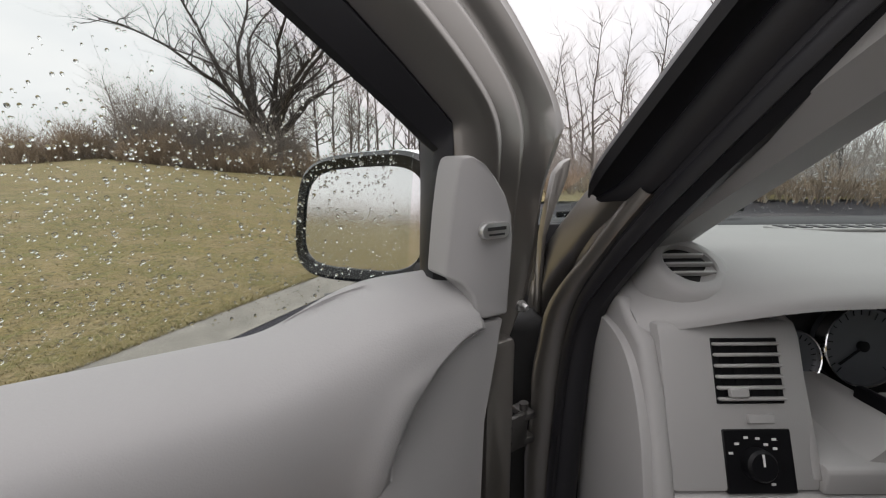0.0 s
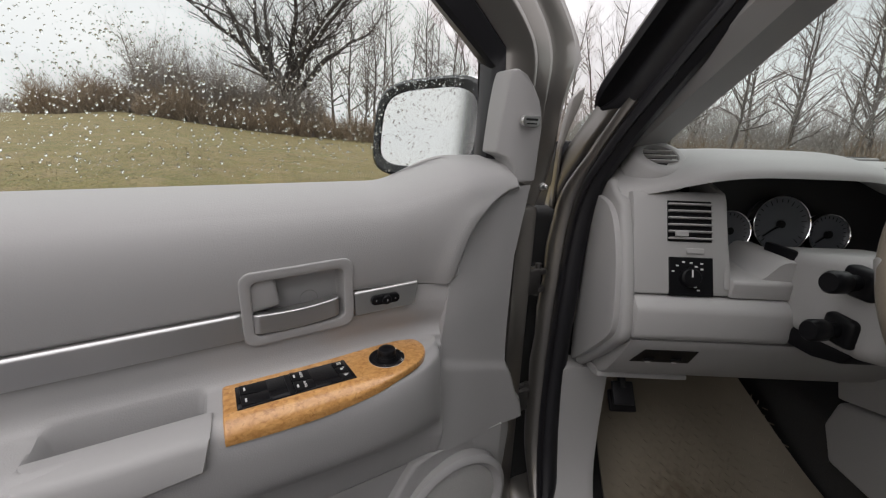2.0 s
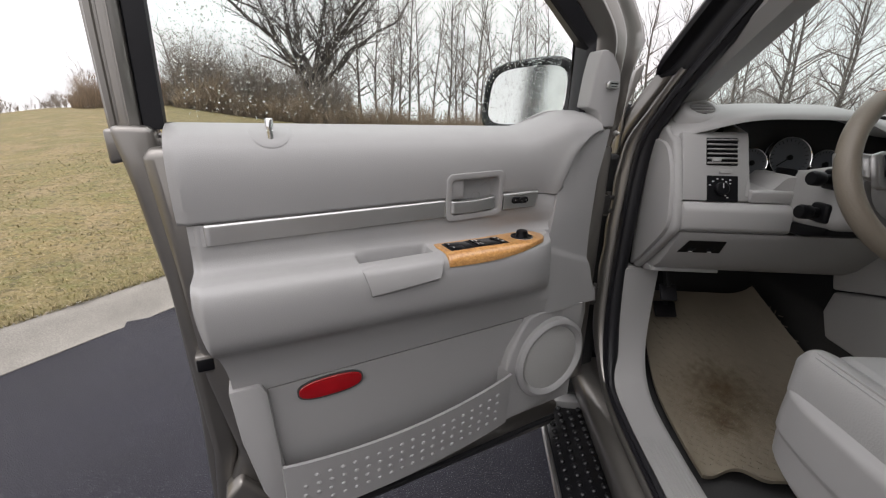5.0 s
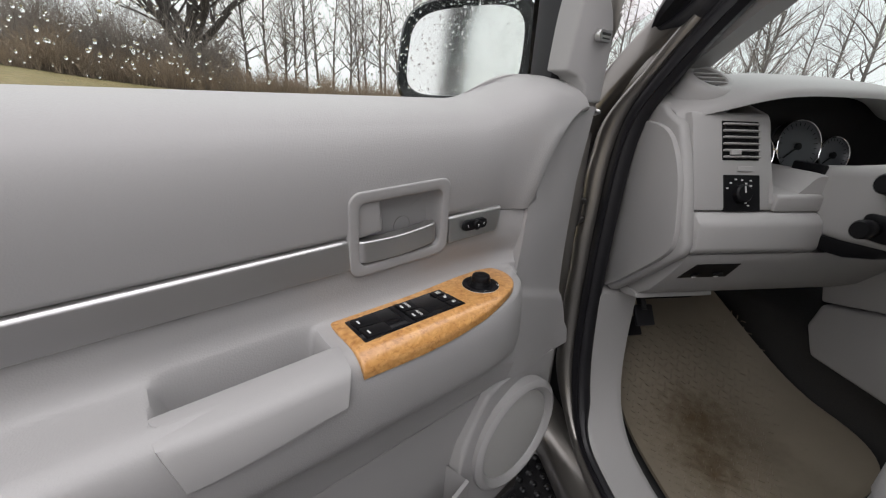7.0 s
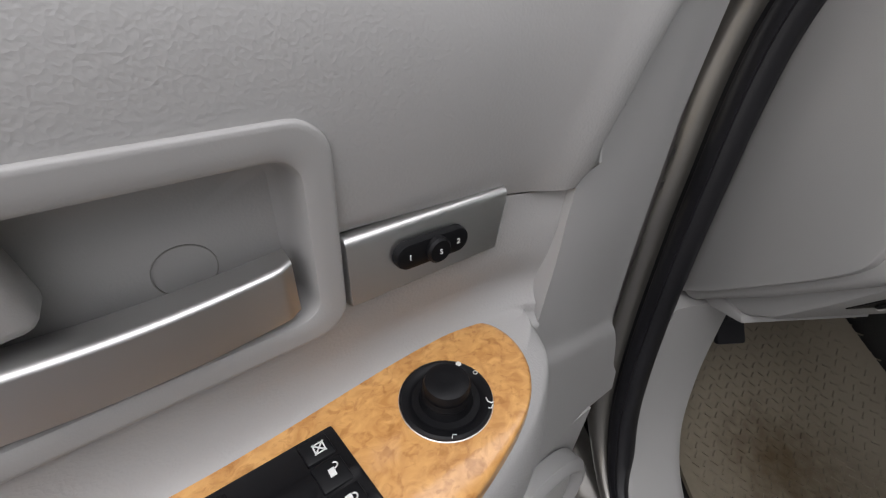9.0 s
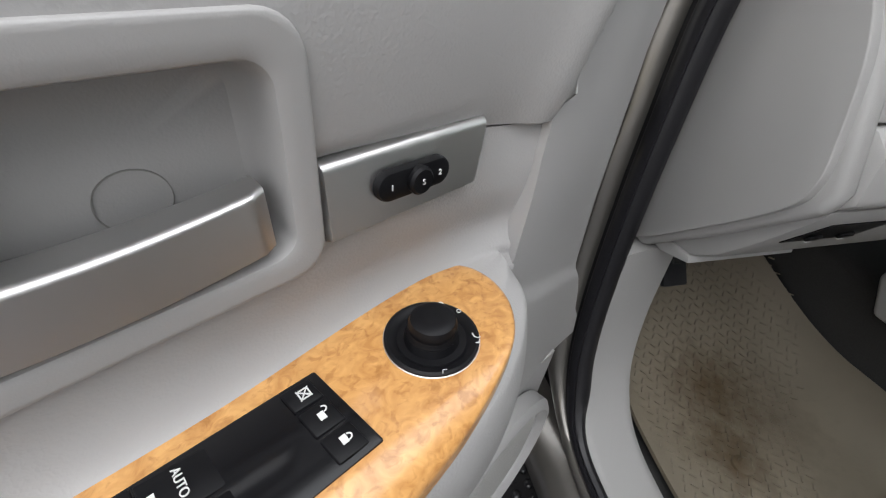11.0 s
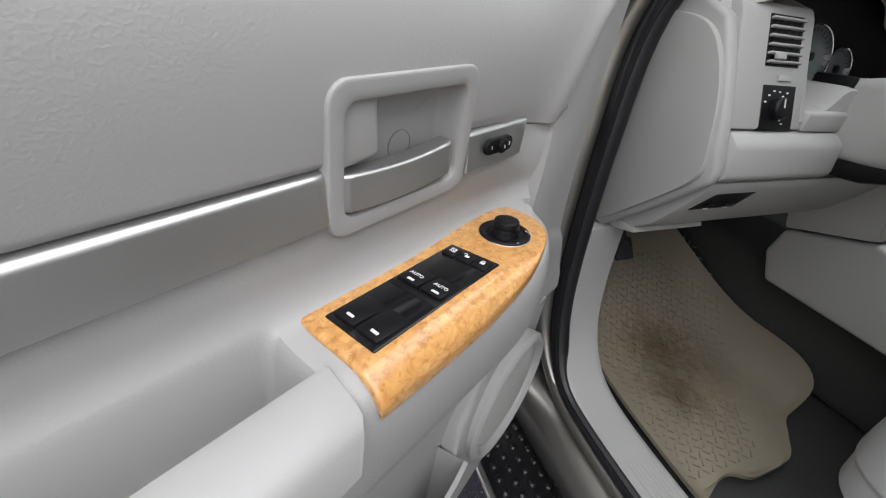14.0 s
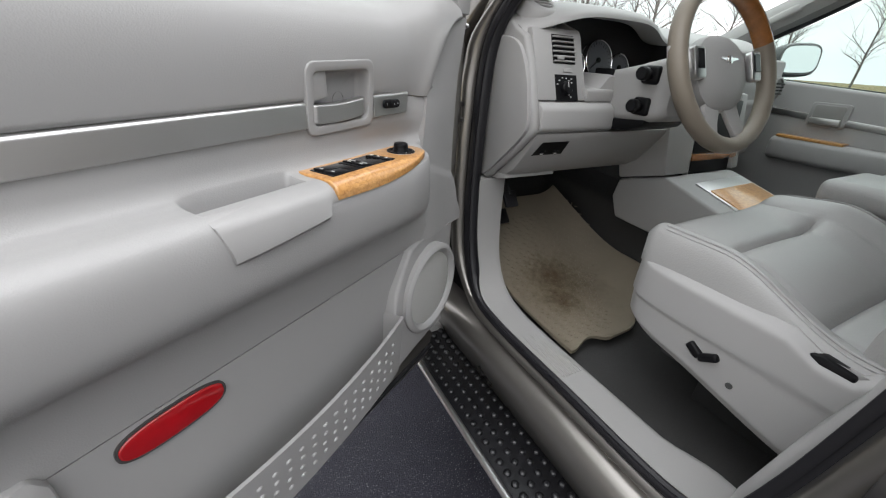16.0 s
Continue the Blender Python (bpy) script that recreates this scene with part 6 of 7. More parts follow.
    for y, z in ((-0.108, 0.868), (-0.213, 0.778)):
        part("screw_hole", lathe([(0.0, 0.0008), (0.0062, 0.0008), (0.0062, -0.006)], Matrix.Translation((xo - 0.0185, y, z)) @ Matrix.Rotation(radians(-90), 4, "Y"), 18), mat("hole_grey", (0.05, 0.05, 0.05), 0.7), cover)
    lev = B()
    merge(lev, rbox((-0.008, -0.016, -0.009), (0.008, 0.016, 0.009), 0.005, 3), Matrix.Translation((xo - 0.020, -0.139, 0.807)) @ Matrix.Rotation(radians(32), 4, "X"))
    merge(lev, rbox((-0.009, -0.019, -0.008), (0.008, 0.019, 0.008), 0.005, 3), Matrix.Translation((xo - 0.020, -0.166, 0.808)) @ Matrix.Rotation(radians(-34), 4, "X"))
    part("seat_switch", lev, BLACK, cover, "black power seat switch")
    part("recline_handle", prism([(-0.276, 0.884), (-0.280, 0.908), (-0.300, 0.914), (-0.342, 0.908), (-0.346, 0.892), (-0.310, 0.880)], xo - 0.010, xo + 0.014, "x", 0.004), BLACK, cover, "black recliner handle")

    def backrest(u, v):
        x = lerp(-0.25, 0.25, u)
        k = abs(2 * u - 1)
        z = lerp(0.86, 1.50, v)
        y = -0.36 - 0.22 * v - 0.10 * (1 - smooth(v, 0, 0.2)) * 0.3 + 0.07 * smooth(k, 0.5, 0.85) - 0.10 * smooth(k, 0.9, 1.0) - 0.08 * smooth(v, 0.88, 1.0)
        return Vector((x0 + x, y, z))
    part("backrest", back(surf(backrest, 40, 30), 1, -0.75), LEATHER, s, "grey leather backrest")
    part("headrest", rbox((x0 - 0.13, -0.70, 1.52), (x0 + 0.13, -0.60, 1.70), 0.04, 4), LEATHER, s)
    part("seat_rail", rbox((x0 - 0.10, -0.50, 0.560), (x0 - 0.07, -0.10, 0.72), 0.004), DARK, s)
    part("seat_rail", rbox((x0 + 0.07, -0.50, 0.560), (x0 + 0.10, -0.10, 0.72), 0.004), DARK, s)
    part("seat_pan", rbox((x0 - 0.23, -0.48, 0.715), (x0 + 0.23, -0.05, 0.86), 0.01), DARK, s)
    s.location += Vector((0.03, -0.006, 0.004))
    return s


seat("driver_seat", 0.553, "grey leather driver seat with power switches on its plastic side")
seat("passenger_seat", 1.33, "grey leather passenger seat")

# ---- centre console ----
con = thing("centre_console", Matrix.Translation((0.95, 0.20, 0.57)), "grey centre console with wood and silver trim", "console")
part("console_side", prism([(0.444, 0.958), (0.285, 1.006), (0.335, 1.24), (0.60, 1.26), (0.60, 1.00), (0.458, 1.000)], 0.722, 0.842, "x", 0.006), DASHPLASTIC, con, "grey stack side")
part("console_body", prism([(0.424, 0.820), (0.456, 0.888), (0.443, 0.953), (0.284, 1.001), (0.24, 0.990), (0.05, 0.935), (-0.45, 0.900), (-0.45, 0.78), (0.20, 0.812)], 0.724, 1.085, "x", 0.010, 3), DASHPLASTIC, con, "grey lower console panel")
part("tunnel", prism([(0.97, 0.57), (0.97, 0.86), (0.42, 0.83), (-0.45, 0.80), (-0.45, 0.57)], 0.822, 1.10, "x", 0.03, 3), CARPET, con, "dark carpeted tunnel")
part("stack_face", prism([(0.296, 0.95), (0.326, 1.22), (0.40, 1.22), (0.40, 0.96)], 0.842, 1.09, "x", 0.004), BLACK, con, "black radio and climate panel")
part("stack_wood", prism([(0.293, 1.040), (0.295, 1.060), (0.35, 1.060), (0.35, 1.040)], 0.850, 1.100, "x", 0.003), WWOOD, con, "wood trim bar")
part("console_side", prism([(0.444, 0.958), (0.285, 1.006), (0.335, 1.24), (0.60, 1.26), (0.60, 1.00), (0.458, 1.000)], 1.085, 1.12, "x", 0.006), DASHPLASTIC, con, "grey stack side")
part("stack_trim", prism([(0.289, 0.99), (0.322, 1.23), (0.345, 1.23), (0.33, 0.99)], 0.8425, 0.852, "x", 0.006), BRUSHED, con, "silver side trim")
part("shift_plate", prism([(0.800, 0.232), (0.800, 0.05), (1.06, 0.05), (1.06, 0.240)], 0.90, lambda p: 0.940 + 0.29 * (p[1] - 0.05), "z", 0.003), BRUSHED, con, "silver shifter surround")
part("shift_wood", prism([(0.808, 0.186), (0.808, 0.060), (1.045, 0.060), (1.045, 0.192)], 0.90, lambda p: 0.944 + 0.29 * (p[1] - 0.05), "z", 0.003), WOOD, con, "honey burl wood plate")
part("armrest_lid", rbox((0.90, -0.42, 1.005), (1.15, -0.015, 1.072), 0.025, 4), LEATHER, con, "grey padded armrest lid")
part("lid_latch", rbox((0.985, -0.030, 0.992), (1.065, -0.002, 1.026), 0.008, 2), BLACK, con, "black lid latch")
part("armrest_box", rbox((0.91, -0.42, 0.88), (1.14, -0.020, 1.01), 0.015), DASHPLASTIC, con)

# passenger-side dash vent and lower dash
part("glovebox", prism([(0.46, 1.30), (0.42, 1.20), (0.45, 1.00), (0.52, 0.96), (0.55, 1.32)], 1.13, 1.50, "x", 0.012), DASHPLASTIC, dash)
part("mid_face", prism([(0.43, 1.35), (0.425, 1.20), (0.46, 1.18), (0.50, 1.36)], 0.79, 1.50, "x", 0.01), DASHPLASTIC, dash)
pv = part("side_vent", lathe([(0.042, -0.01), (0.042, 0.004), (0.036, 0.006), (0.034, 0.0), (0, 0.0)], Matrix.Translation((1.476, 0.424, 1.257)) @ Matrix.Rotation(radians(88), 4, "X"), 24), DASHPLASTIC, dash, "round passenger vent")
for k in range(4):
    part("vent_slat", rbox((1.448, 0.413, 1.235 + k * 0.012), (1.504, 0.420, 1.240 + k * 0.012), 0.001, 1), DARK, pv)

# ---- passenger door ----
pdoor = thing("passenger_door", Matrix.Translation((1.70, 0.1, 0.55)), "closed passenger door with grey trim, silver strip and wood", "car door")
part("trim_panel", prism([(0.62, 0.62), (0.62, 1.292), (0.21, 1.266), (-0.35, 1.236), (-0.38, 0.62)], 1.685, 1.74, "x", 0.015, 3), VINYL, pdoor, "grey vinyl door trim")
part("trim_strip", prism([(0.56, 1.160), (0.56, 1.182), (-0.33, 1.128), (-0.33, 1.102)], 1.678, 1.69, "x", 0.002), BRUSHED, pdoor, "silver strip")
part("armrest", rbox((1.630, -0.33, 0.980), (1.70, 0.45, 1.072), 0.022, 3), VINYL, pdoor, "grey armrest")
part("switch_panel", prism([(1.638, 0.43), (1.690, 0.44), (1.690, 0.20), (1.638, 0.20)], 1.069, 1.080, "z", 0.003), WOOD, pdoor, "wood switch panel")
ph = part("handle_recess", prism([(y + 0.300, z + 1.172) for y, z in roundrect(0.13, 0.09, 0.014)], 1.674, 1.69, "x", 0.003), PLASTIC, pdoor)
# no real hollow: a flat plate, its darker grey paints the recess's shade
part("recess_hollow", prism([(y + 0.300, z + 1.178) for y, z in roundrect(0.10, 0.06, 0.010)], 1.672, 1.69, "x", 0.001), mat("hollow_shade_grey", (0.25, 0.245, 0.235), 0.6), ph)
part("handle_lever", rbox((1.662, 0.250, 1.136), (1.676, 0.352, 1.160), 0.004), BRUSHED, ph, "silver lever")
part("belt_rail", prism([(0.60, 1.262), (0.60, 1.294), (0.21, 1.270), (-0.36, 1.239), (-0.36, 1.210), (0.21, 1.240)], 1.735, 1.75, "x", 0.004), RUBBER, pdoor)
part("window_frame", sweep([(1.74, 0.640, 1.27), (1.72, 0.650, 1.40), (1.70, 0.640, 1.432), (1.69, 0.520, 1.490), (1.66, 0.40, 1.546), (1.60, 0.16, 1.67), (1.55, -0.1, 1.80), (1.53, -0.40, 1.82)], roundrect(0.022, 0.03, 0.008, 2), up=(1, 0, 0)), RUBBER, pdoor)
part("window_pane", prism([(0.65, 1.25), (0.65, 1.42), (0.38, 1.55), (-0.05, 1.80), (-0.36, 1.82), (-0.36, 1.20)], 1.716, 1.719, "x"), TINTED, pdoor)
p_n = Vector((-0.52, -0.84, 0.14)).normalized()
p_x = Vector((0, 0, 1)).cross(p_n).normalized()
PMM = Matrix.Translation((1.93, 0.585, 1.374)) @ Matrix((p_x, p_n.cross(p_x), p_n)).transposed().to_4x4()
pm = loft([[PMM @ Vector((x, y, d)) for x, y in mirror_line(w, h)] for w, h, d in ((0.180, 0.128, 0.004), (0.196, 0.142, -0.01), (0.196, 0.142, -0.05), (0.14, 0.10, -0.10))])
pmir = part("side_mirror", pm, mat("dark_bronze_shell", (0.10, 0.10, 0.10), 0.3), pdoor, "dark door mirror")
part("mirror_glass", loft([[PMM @ Vector((x, y, d)) for x, y in mirror_line(0.164, 0.113)] for d in (0.0, 0.0065)]), MIRRORGLASS, pmir)
part("mirror_arm", rbox((1.73, 0.60, 1.27), (1.90, 0.66, 1.32), 0.01), RUBBER, pmir)

# ---- outside: driveway, kerb, lawn, hedge and bare trees ----
def edge_x(y):
    """The driveway's left edge."""
    return -3.02 + 0.335 * y + 0.012 * (y * y if y > 0 else 0) if y > -2 else -3.69


CREST = [(-180, 0.4), (-80, 0.5), (-56, 1.0), (-47, 1.75), (-38.5, 2.35), (-27, 1.85), (-16, 1.65), (0, 1.3), (20, 0.8), (180, 0.4)]


def hill(x, y):
    """The lawn climbs gently to a low crest."""
    d = max(edge_x(min(y, 9)) - 0.60 - x, 0.0)
    az = math.degrees(math.atan2(x, y))
    rise = CREST[0][1]
    for (a0, h0), (a1, h1) in zip(CREST, CREST[1:]):
        if a0 <= az:
            rise = lerp(h0, h1, smooth(az, a0, a1))
    return 0.13 + rise * smooth(d, -4.0, 30.0) * smooth(d, 0.0, 6.0) + 0.03 * noise.noise(Vector((x * 0.25, y * 0.25, 0))) * min(d, 1.0)


ASPHALT = mat("wet_asphalt", (0.017, 0.0165, 0.024), 0.36, grain=0.7, bump=1.0, bscale=190.0, vary=0.35, vscale=3.0, spec=0.18, deep=0.006)
an, al = ASPHALT.node_tree.nodes, ASPHALT.node_tree.links
a_src = an["Principled BSDF"].inputs["Base Color"].links[0].from_socket
a_co, a_vo, a_mr, a_mx = an.new("ShaderNodeTexCoord"), an.new("ShaderNodeTexNoise"), an.new("ShaderNodeMapRange"), an.new("ShaderNodeMix")
a_vo.inputs["Scale"].default_value, a_vo.inputs["Detail"].default_value = 210.0, 1.0
a_mr.inputs["From Min"].default_value, a_mr.inputs["From Max"].default_value = 0.66, 0.70
a_mx.data_type = "RGBA"
a_mx.inputs["B"].default_value = (0.26, 0.26, 0.27, 1)          # pale specks painted in for sky glints on the wet grain
al.new(a_co.outputs["Object"], a_vo.inputs["Vector"])
al.new(a_vo.outputs["Fac"], a_mr.inputs["Value"])
al.new(a_mr.outputs["Result"], a_mx.inputs["Factor"])
al.new(a_src, a_mx.inputs["A"])
al.new(a_mx.outputs["Result"], an["Principled BSDF"].inputs["Base Color"])
drive = B()
rows_ = []
for j in range(81):
    y = lerp(-60, 60, (j / 80))
    y = math.copysign(abs(y) ** 1.6 / 60 ** 0.6, y)
    rows_.append([drive.verts.new((x, y, -0.0)) for x in (edge_x(min(y, 9)) - 0.36, 0.5, 6.0, 40.0, 160.0)])
for a, b in zip(rows_, rows_[1:]):
    for k in range(4):
        drive.faces.new((a[k], a[k + 1], b[k + 1], b[k]))
solo("road", back(drive, 2, -0.3), ASPHALT, "dark wet asphalt driveway", "driveway", kind="structure")

CONC = mat("kerb_concrete", (0.215, 0.200, 0.175), 0.8, grain=0.6, bump=0.6, bscale=160.0, vary=0.35, vscale=5.0)
kerb = B()
joint = [-10.375 + 3.0 * k for k in range(11)]
rows_ = []
for j in range(161):
    y = -12 + 0.15 * j
    e = edge_x(min(y, 9))
    gap = min(abs(y - q) for q in joint)
    dz = -0.012 if gap < 0.04 else 0.0
    rows_.append([kerb.verts.new((e + dx, y, z + dz)) for dx, z in ((-0.18, -0.2), (-0.18, 0.006), (-0.26, 0.012), (-0.34, 0.045), (-0.44, 0.105), (-0.52, 0.130), (-0.62, 0.130), (-0.62, -0.2))])
for a, b in zip(rows_, rows_[1:]):
    for k in range(7):
        kerb.faces.new((a[k], a[k + 1], b[k + 1], b[k]))
solo("kerb", kerb, CONC, "rolled pale concrete kerb beside the driveway", "kerb", kind="structure")

GRASSG = mat("winter_lawn", (0.178, 0.135, 0.050), 0.9, grain=0.9, bump=1.0, bscale=20.0, vary=0.42, vscale=0.9, deep=0.03)
gn, gl = GRASSG.node_tree.nodes, GRASSG.node_tree.links
g_src = gn["Principled BSDF"].inputs["Base Color"].links[0].from_socket
for g_scale, g_col, g_lo, g_hi, g_amt in ((0.35, (0.145, 0.128, 0.042, 1), 0.45, 0.62, 0.6), (5.0, (0.125, 0.125, 0.036, 1), 0.50, 0.62, 0.65), (1.6, (0.25, 0.185, 0.098, 1), 0.48, 0.62, 0.6), (13.0, (0.068, 0.056, 0.022, 1), 0.53, 0.64, 0.75), (30.0, (0.31, 0.25, 0.145, 1), 0.55, 0.66, 0.6)):
    g_nz, g_mr, g_mx, g_co = gn.new("ShaderNodeTexNoise"), gn.new("ShaderNodeMapRange"), gn.new("ShaderNodeMix"), gn.new("ShaderNodeTexCoord")
    g_nz.inputs["Scale"].default_value, g_nz.inputs["Detail"].default_value = g_scale, 5.0
    g_mr.inputs["From Min"].default_value, g_mr.inputs["From Max"].default_value, g_mr.inputs["To Max"].default_value = g_lo, g_hi, g_amt
    g_mx.data_type = "RGBA"
    g_mx.inputs["B"].default_value = g_col
    gl.new(g_co.outputs["Object"], g_nz.inputs["Vector"])
    gl.new(g_nz.outputs["Fac"], g_mr.inputs["Value"])
    gl.new(g_mr.outputs["Result"], g_mx.inputs["Factor"])
    gl.new(g_src, g_mx.inputs["A"])
    g_src = g_mx.outputs["Result"]
gl.new(g_src, gn["Principled BSDF"].inputs["Base Color"])


def lawn_fn(u, v):
    y = lerp(-14, 1, v / 0.15) if v < 0.15 else 1 + 119 * ((v - 0.15) / 0.85) ** 2.2
    d = 0.60 + 170 * u ** 2.6
    x = edge_x(min(y, 9)) - d
    return Vector((x, y, hill(x, y)))


solo("lawn", surf(lawn_fn, 90, 110), GRASSG, "dry yellow-green winter lawn on a low hill", "lawn", kind="structure")
far = surf(lambda u, v: Vector((lerp(-3, 260, u), lerp(16, 130, v), 0.06 + 0.2 * smooth(v, 0, 0.3) + 0.1 * noise.noise(Vector((u * 9, v * 9, 3))))), 30, 20)
solo("far_field", far, GRASSG, "winter field beyond the driveway", "field", kind="structure")
rear = surf(lambda u, v: Vector((lerp(-200, 160, u), lerp(-14, -160, v), 0.02 + 0.4 * smooth(v, 0, 0.4) + (0.12 if lerp(-200, 160, u) < -3.7 else -0.1) * (1 - v))), 40, 20)
solo("rear_field", rear, GRASSG, "field and drive behind the car", "field", kind="structure")

# blades of grass near the driveway
BLADE = mat("grass_blades", (0.30, 0.250, 0.110), 0.8, vary=0.35, vscale=4.0)
b_n, b_l = BLADE.node_tree.nodes, BLADE.node_tree.links
b_geo, b_ramp = b_n.new("ShaderNodeNewGeometry"), b_n.new("ShaderNodeValToRGB")
for b_pos, b_col in ((0.35, (0.165, 0.150, 0.056, 1)), (0.6, (0.22, 0.178, 0.078, 1)), (0.85, (0.30, 0.235, 0.130, 1))):
    b_e = b_ramp.color_ramp.elements.new(b_pos)
    b_e.color = b_col
b_ramp.color_ramp.elements[0].color = (0.165, 0.140, 0.062, 1)
b_ramp.color_ramp.elements[-1].color = (0.33, 0.27, 0.14, 1)
b_l.new(b_geo.outputs["Random Per Island"], b_ramp.inputs["Fac"])
b_l.new(b_ramp.outputs["Color"], b_n["Principled BSDF"].inputs["Base Color"])
rg = random.Random(11)
verts, faces = [], []
for k in range(95000):
    y = rg.uniform(-4, 14)
    d = 0.56 + (2.4 if k < 42000 else 8.5) * rg.random() ** 2.0
    x = edge_x(min(y, 9)) - d
    z = hill(x, y)
    h, a, ln = rg.uniform(0.008, 0.030) + (0.022 if d < 0.75 else 0.0) * rg.random(), rg.uniform(0, 6.283), rg.uniform(0.02, 0.06)
    w = 0.0025 + 0.0008 * d
    n = len(verts)
    verts += [(x - w * math.sin(a), y + w * math.cos(a), z), (x + w * math.sin(a), y - w * math.cos(a), z), (x + ln * math.cos(a), y + ln * math.sin(a), z + h)]
    faces.append((n, n + 1, n + 2))
me = bpy.data.meshes.new("grass")
me.from_pydata(verts, [], faces)
me.materials.append(BLADE)
tagged(new("grass", me), "dry tufted grass along the kerb", "grass", kind="stuff")

BARK = mat("dark_bark", (0.055, 0.047, 0.042), 0.9, bump=0.8, bscale=30.0, vary=0.3, vscale=6.0)
TWIG = mat("grey_twigs", (0.30, 0.262, 0.230), 0.9, vary=0.35, vscale=0.6)
BRUSH = mat("brown_brush", (0.33, 0.255, 0.185), 0.9, vary=0.4, vscale=0.5)


for twig_mat in (TWIG, BRUSH):
    t_n, t_l = twig_mat.node_tree.nodes, twig_mat.node_tree.links
    t_src = t_n["Principled BSDF"].inputs["Base Color"].links[0].from_socket
    t_geo, t_mr, t_mx = t_n.new("ShaderNodeNewGeometry"), t_n.new("ShaderNodeMapRange"), t_n.new("ShaderNodeMix")
    t_mr.inputs["To Min"].default_value, t_mr.inputs["To Max"].default_value = 0.55, 1.35
    t_mx.data_type, t_mx.blend_type, t_mx.inputs["Factor"].default_value = "RGBA", "MULTIPLY", 1.0
    t_l.new(t_geo.outputs["Random Per Island"], t_mr.inputs["Value"])
    t_l.new(t_src, t_mx.inputs["A"])
    t_l.new(t_mr.outputs["Result"], t_mx.inputs["B"])
    t_l.new(t_mx.outputs["Result"], t_n["Principled BSDF"].inputs["Base Color"])


def tube(V, F, p, q, r0, r1, sides):
    """One straight tapered piece of a limb."""
    d = (q - p)
    t = d.normalized() if d.length > 1e-6 else Vector((0, 0, 1))
    s = t.orthogonal().normalized()
    w = t.cross(s)
    n = len(V)
    for c, r in ((p, r0), (q, r1)):
        for k in range(sides):
            a = 6.283 * k / sides
            V.append(c + (s * math.cos(a) + w * math.sin(a)) * r)
    for k in range(sides):
        j = (k + 1) % sides
        F.append((n + k, n + j, n + sides + j, n + sides + k))


def grow(V, F, R, p, d, length, r, depth, spread, up, sides, twigs, kids=3):
    """A limb that wanders, tapers and forks."""
    steps = 3 if depth > 1 else 2
    pts = [(p, r)]
    for k in range(steps):
        d = (d + Vector((R.uniform(-1, 1), R.uniform(-1, 1), R.uniform(-0.6, 1) * up)) * 0.30).normalized()
        q = p + d * (length / steps)
        r1 = r * (0.80 if depth > 0 else 0.55)
        tube(twigs[0] if depth < 2 else V, twigs[1] if depth < 2 else F, p, q, r, r1, 3 if depth < 2 else sides)
        p, r = q, r1
        pts.append((p, r))
    if depth == 0:
        return
    for k in range(kids):
        b, rb = pts[min(1 + k % steps + (1 if k == kids - 1 else 0), steps)]
        a = R.uniform(0, 6.283)
        side = Vector((math.cos(a), math.sin(a), R.uniform(-0.1, 0.6) * up)).normalized()
        nd = (d * (1 - spread) + side * spread).normalized()
        grow(V, F, R, b, nd, length * R.uniform(0.58, 0.82), rb * R.uniform(0.55, 0.75), depth - 1, spread, up, max(sides - 1, 3), twigs, kids)


def mesh_of(name, V, F, m):
    me_ = bpy.data.meshes.new(name)
    me_.from_pydata([tuple(v) for v in V], [], F)
    me_.materials.append(m)
    for q in me_.polygons:
        q.use_smooth = True
    return me_


def tree(name, seed, height, r, depth, spread, up, kids, trunk, label, group=""):
    """A slim bare tree: a wandering tapered leader with rising side limbs, and a crown of fine twigs."""
    R = random.Random(seed)
    V, F, TV, TF = [], [], [], []
    n = 11
    p, d = Vector((0, 0, -0.2)), Vector((R.uniform(-0.06, 0.06), R.uniform(-0.06, 0.06), 1)).normalized()
    for k in range(n):
        f = k / n
        d = (d + Vector((R.uniform(-1, 1), R.uniform(-1, 1), 0.4)) * 0.10).normalized()
        q = p + d * (height / n)
        r0, r1 = r * (1.15 - f) if k else r * 1.5, r * (1.15 - (k + 1) / n)
        tube(V, F, p, q, r0, max(r1, 0.012), 7)
        if q.z > trunk:
            for _ in range(kids if f < 0.5 else kids + 1):
                a = R.uniform(0, 6.283)
                side = Vector((math.cos(a), math.sin(a), R.uniform(0.35, 1.1))).normalized()
                grow(V, F, R, p.lerp(q, R.random()), side, height * R.uniform(0.13, 0.26) * (1.25 - 0.65 * f), max(r1 * 0.50, 0.018), depth - 2, spread, up, 5, (TV, TF), 3)
        p = q
    t = new(name)
    tagged(t, label, "tree", group)
    for nm, v, f_, m in (("trunk", V, F, mat("grey_bark", (0.135, 0.118, 0.104), 0.9, bump=0.6, bscale=40.0, vary=0.3, vscale=6.0)), ("crown", TV, TF, TWIG)):
        o_ = new(nm, mesh_of(nm, v, f_, m))
        o_.parent = t
    return t


def on_hill(az, dist):
    a = radians(az)
    x, y = dist * math.sin(a), dist * math.cos(a)
    return Vector((x, y, hill(x, y) if x < 0 else 0.1))


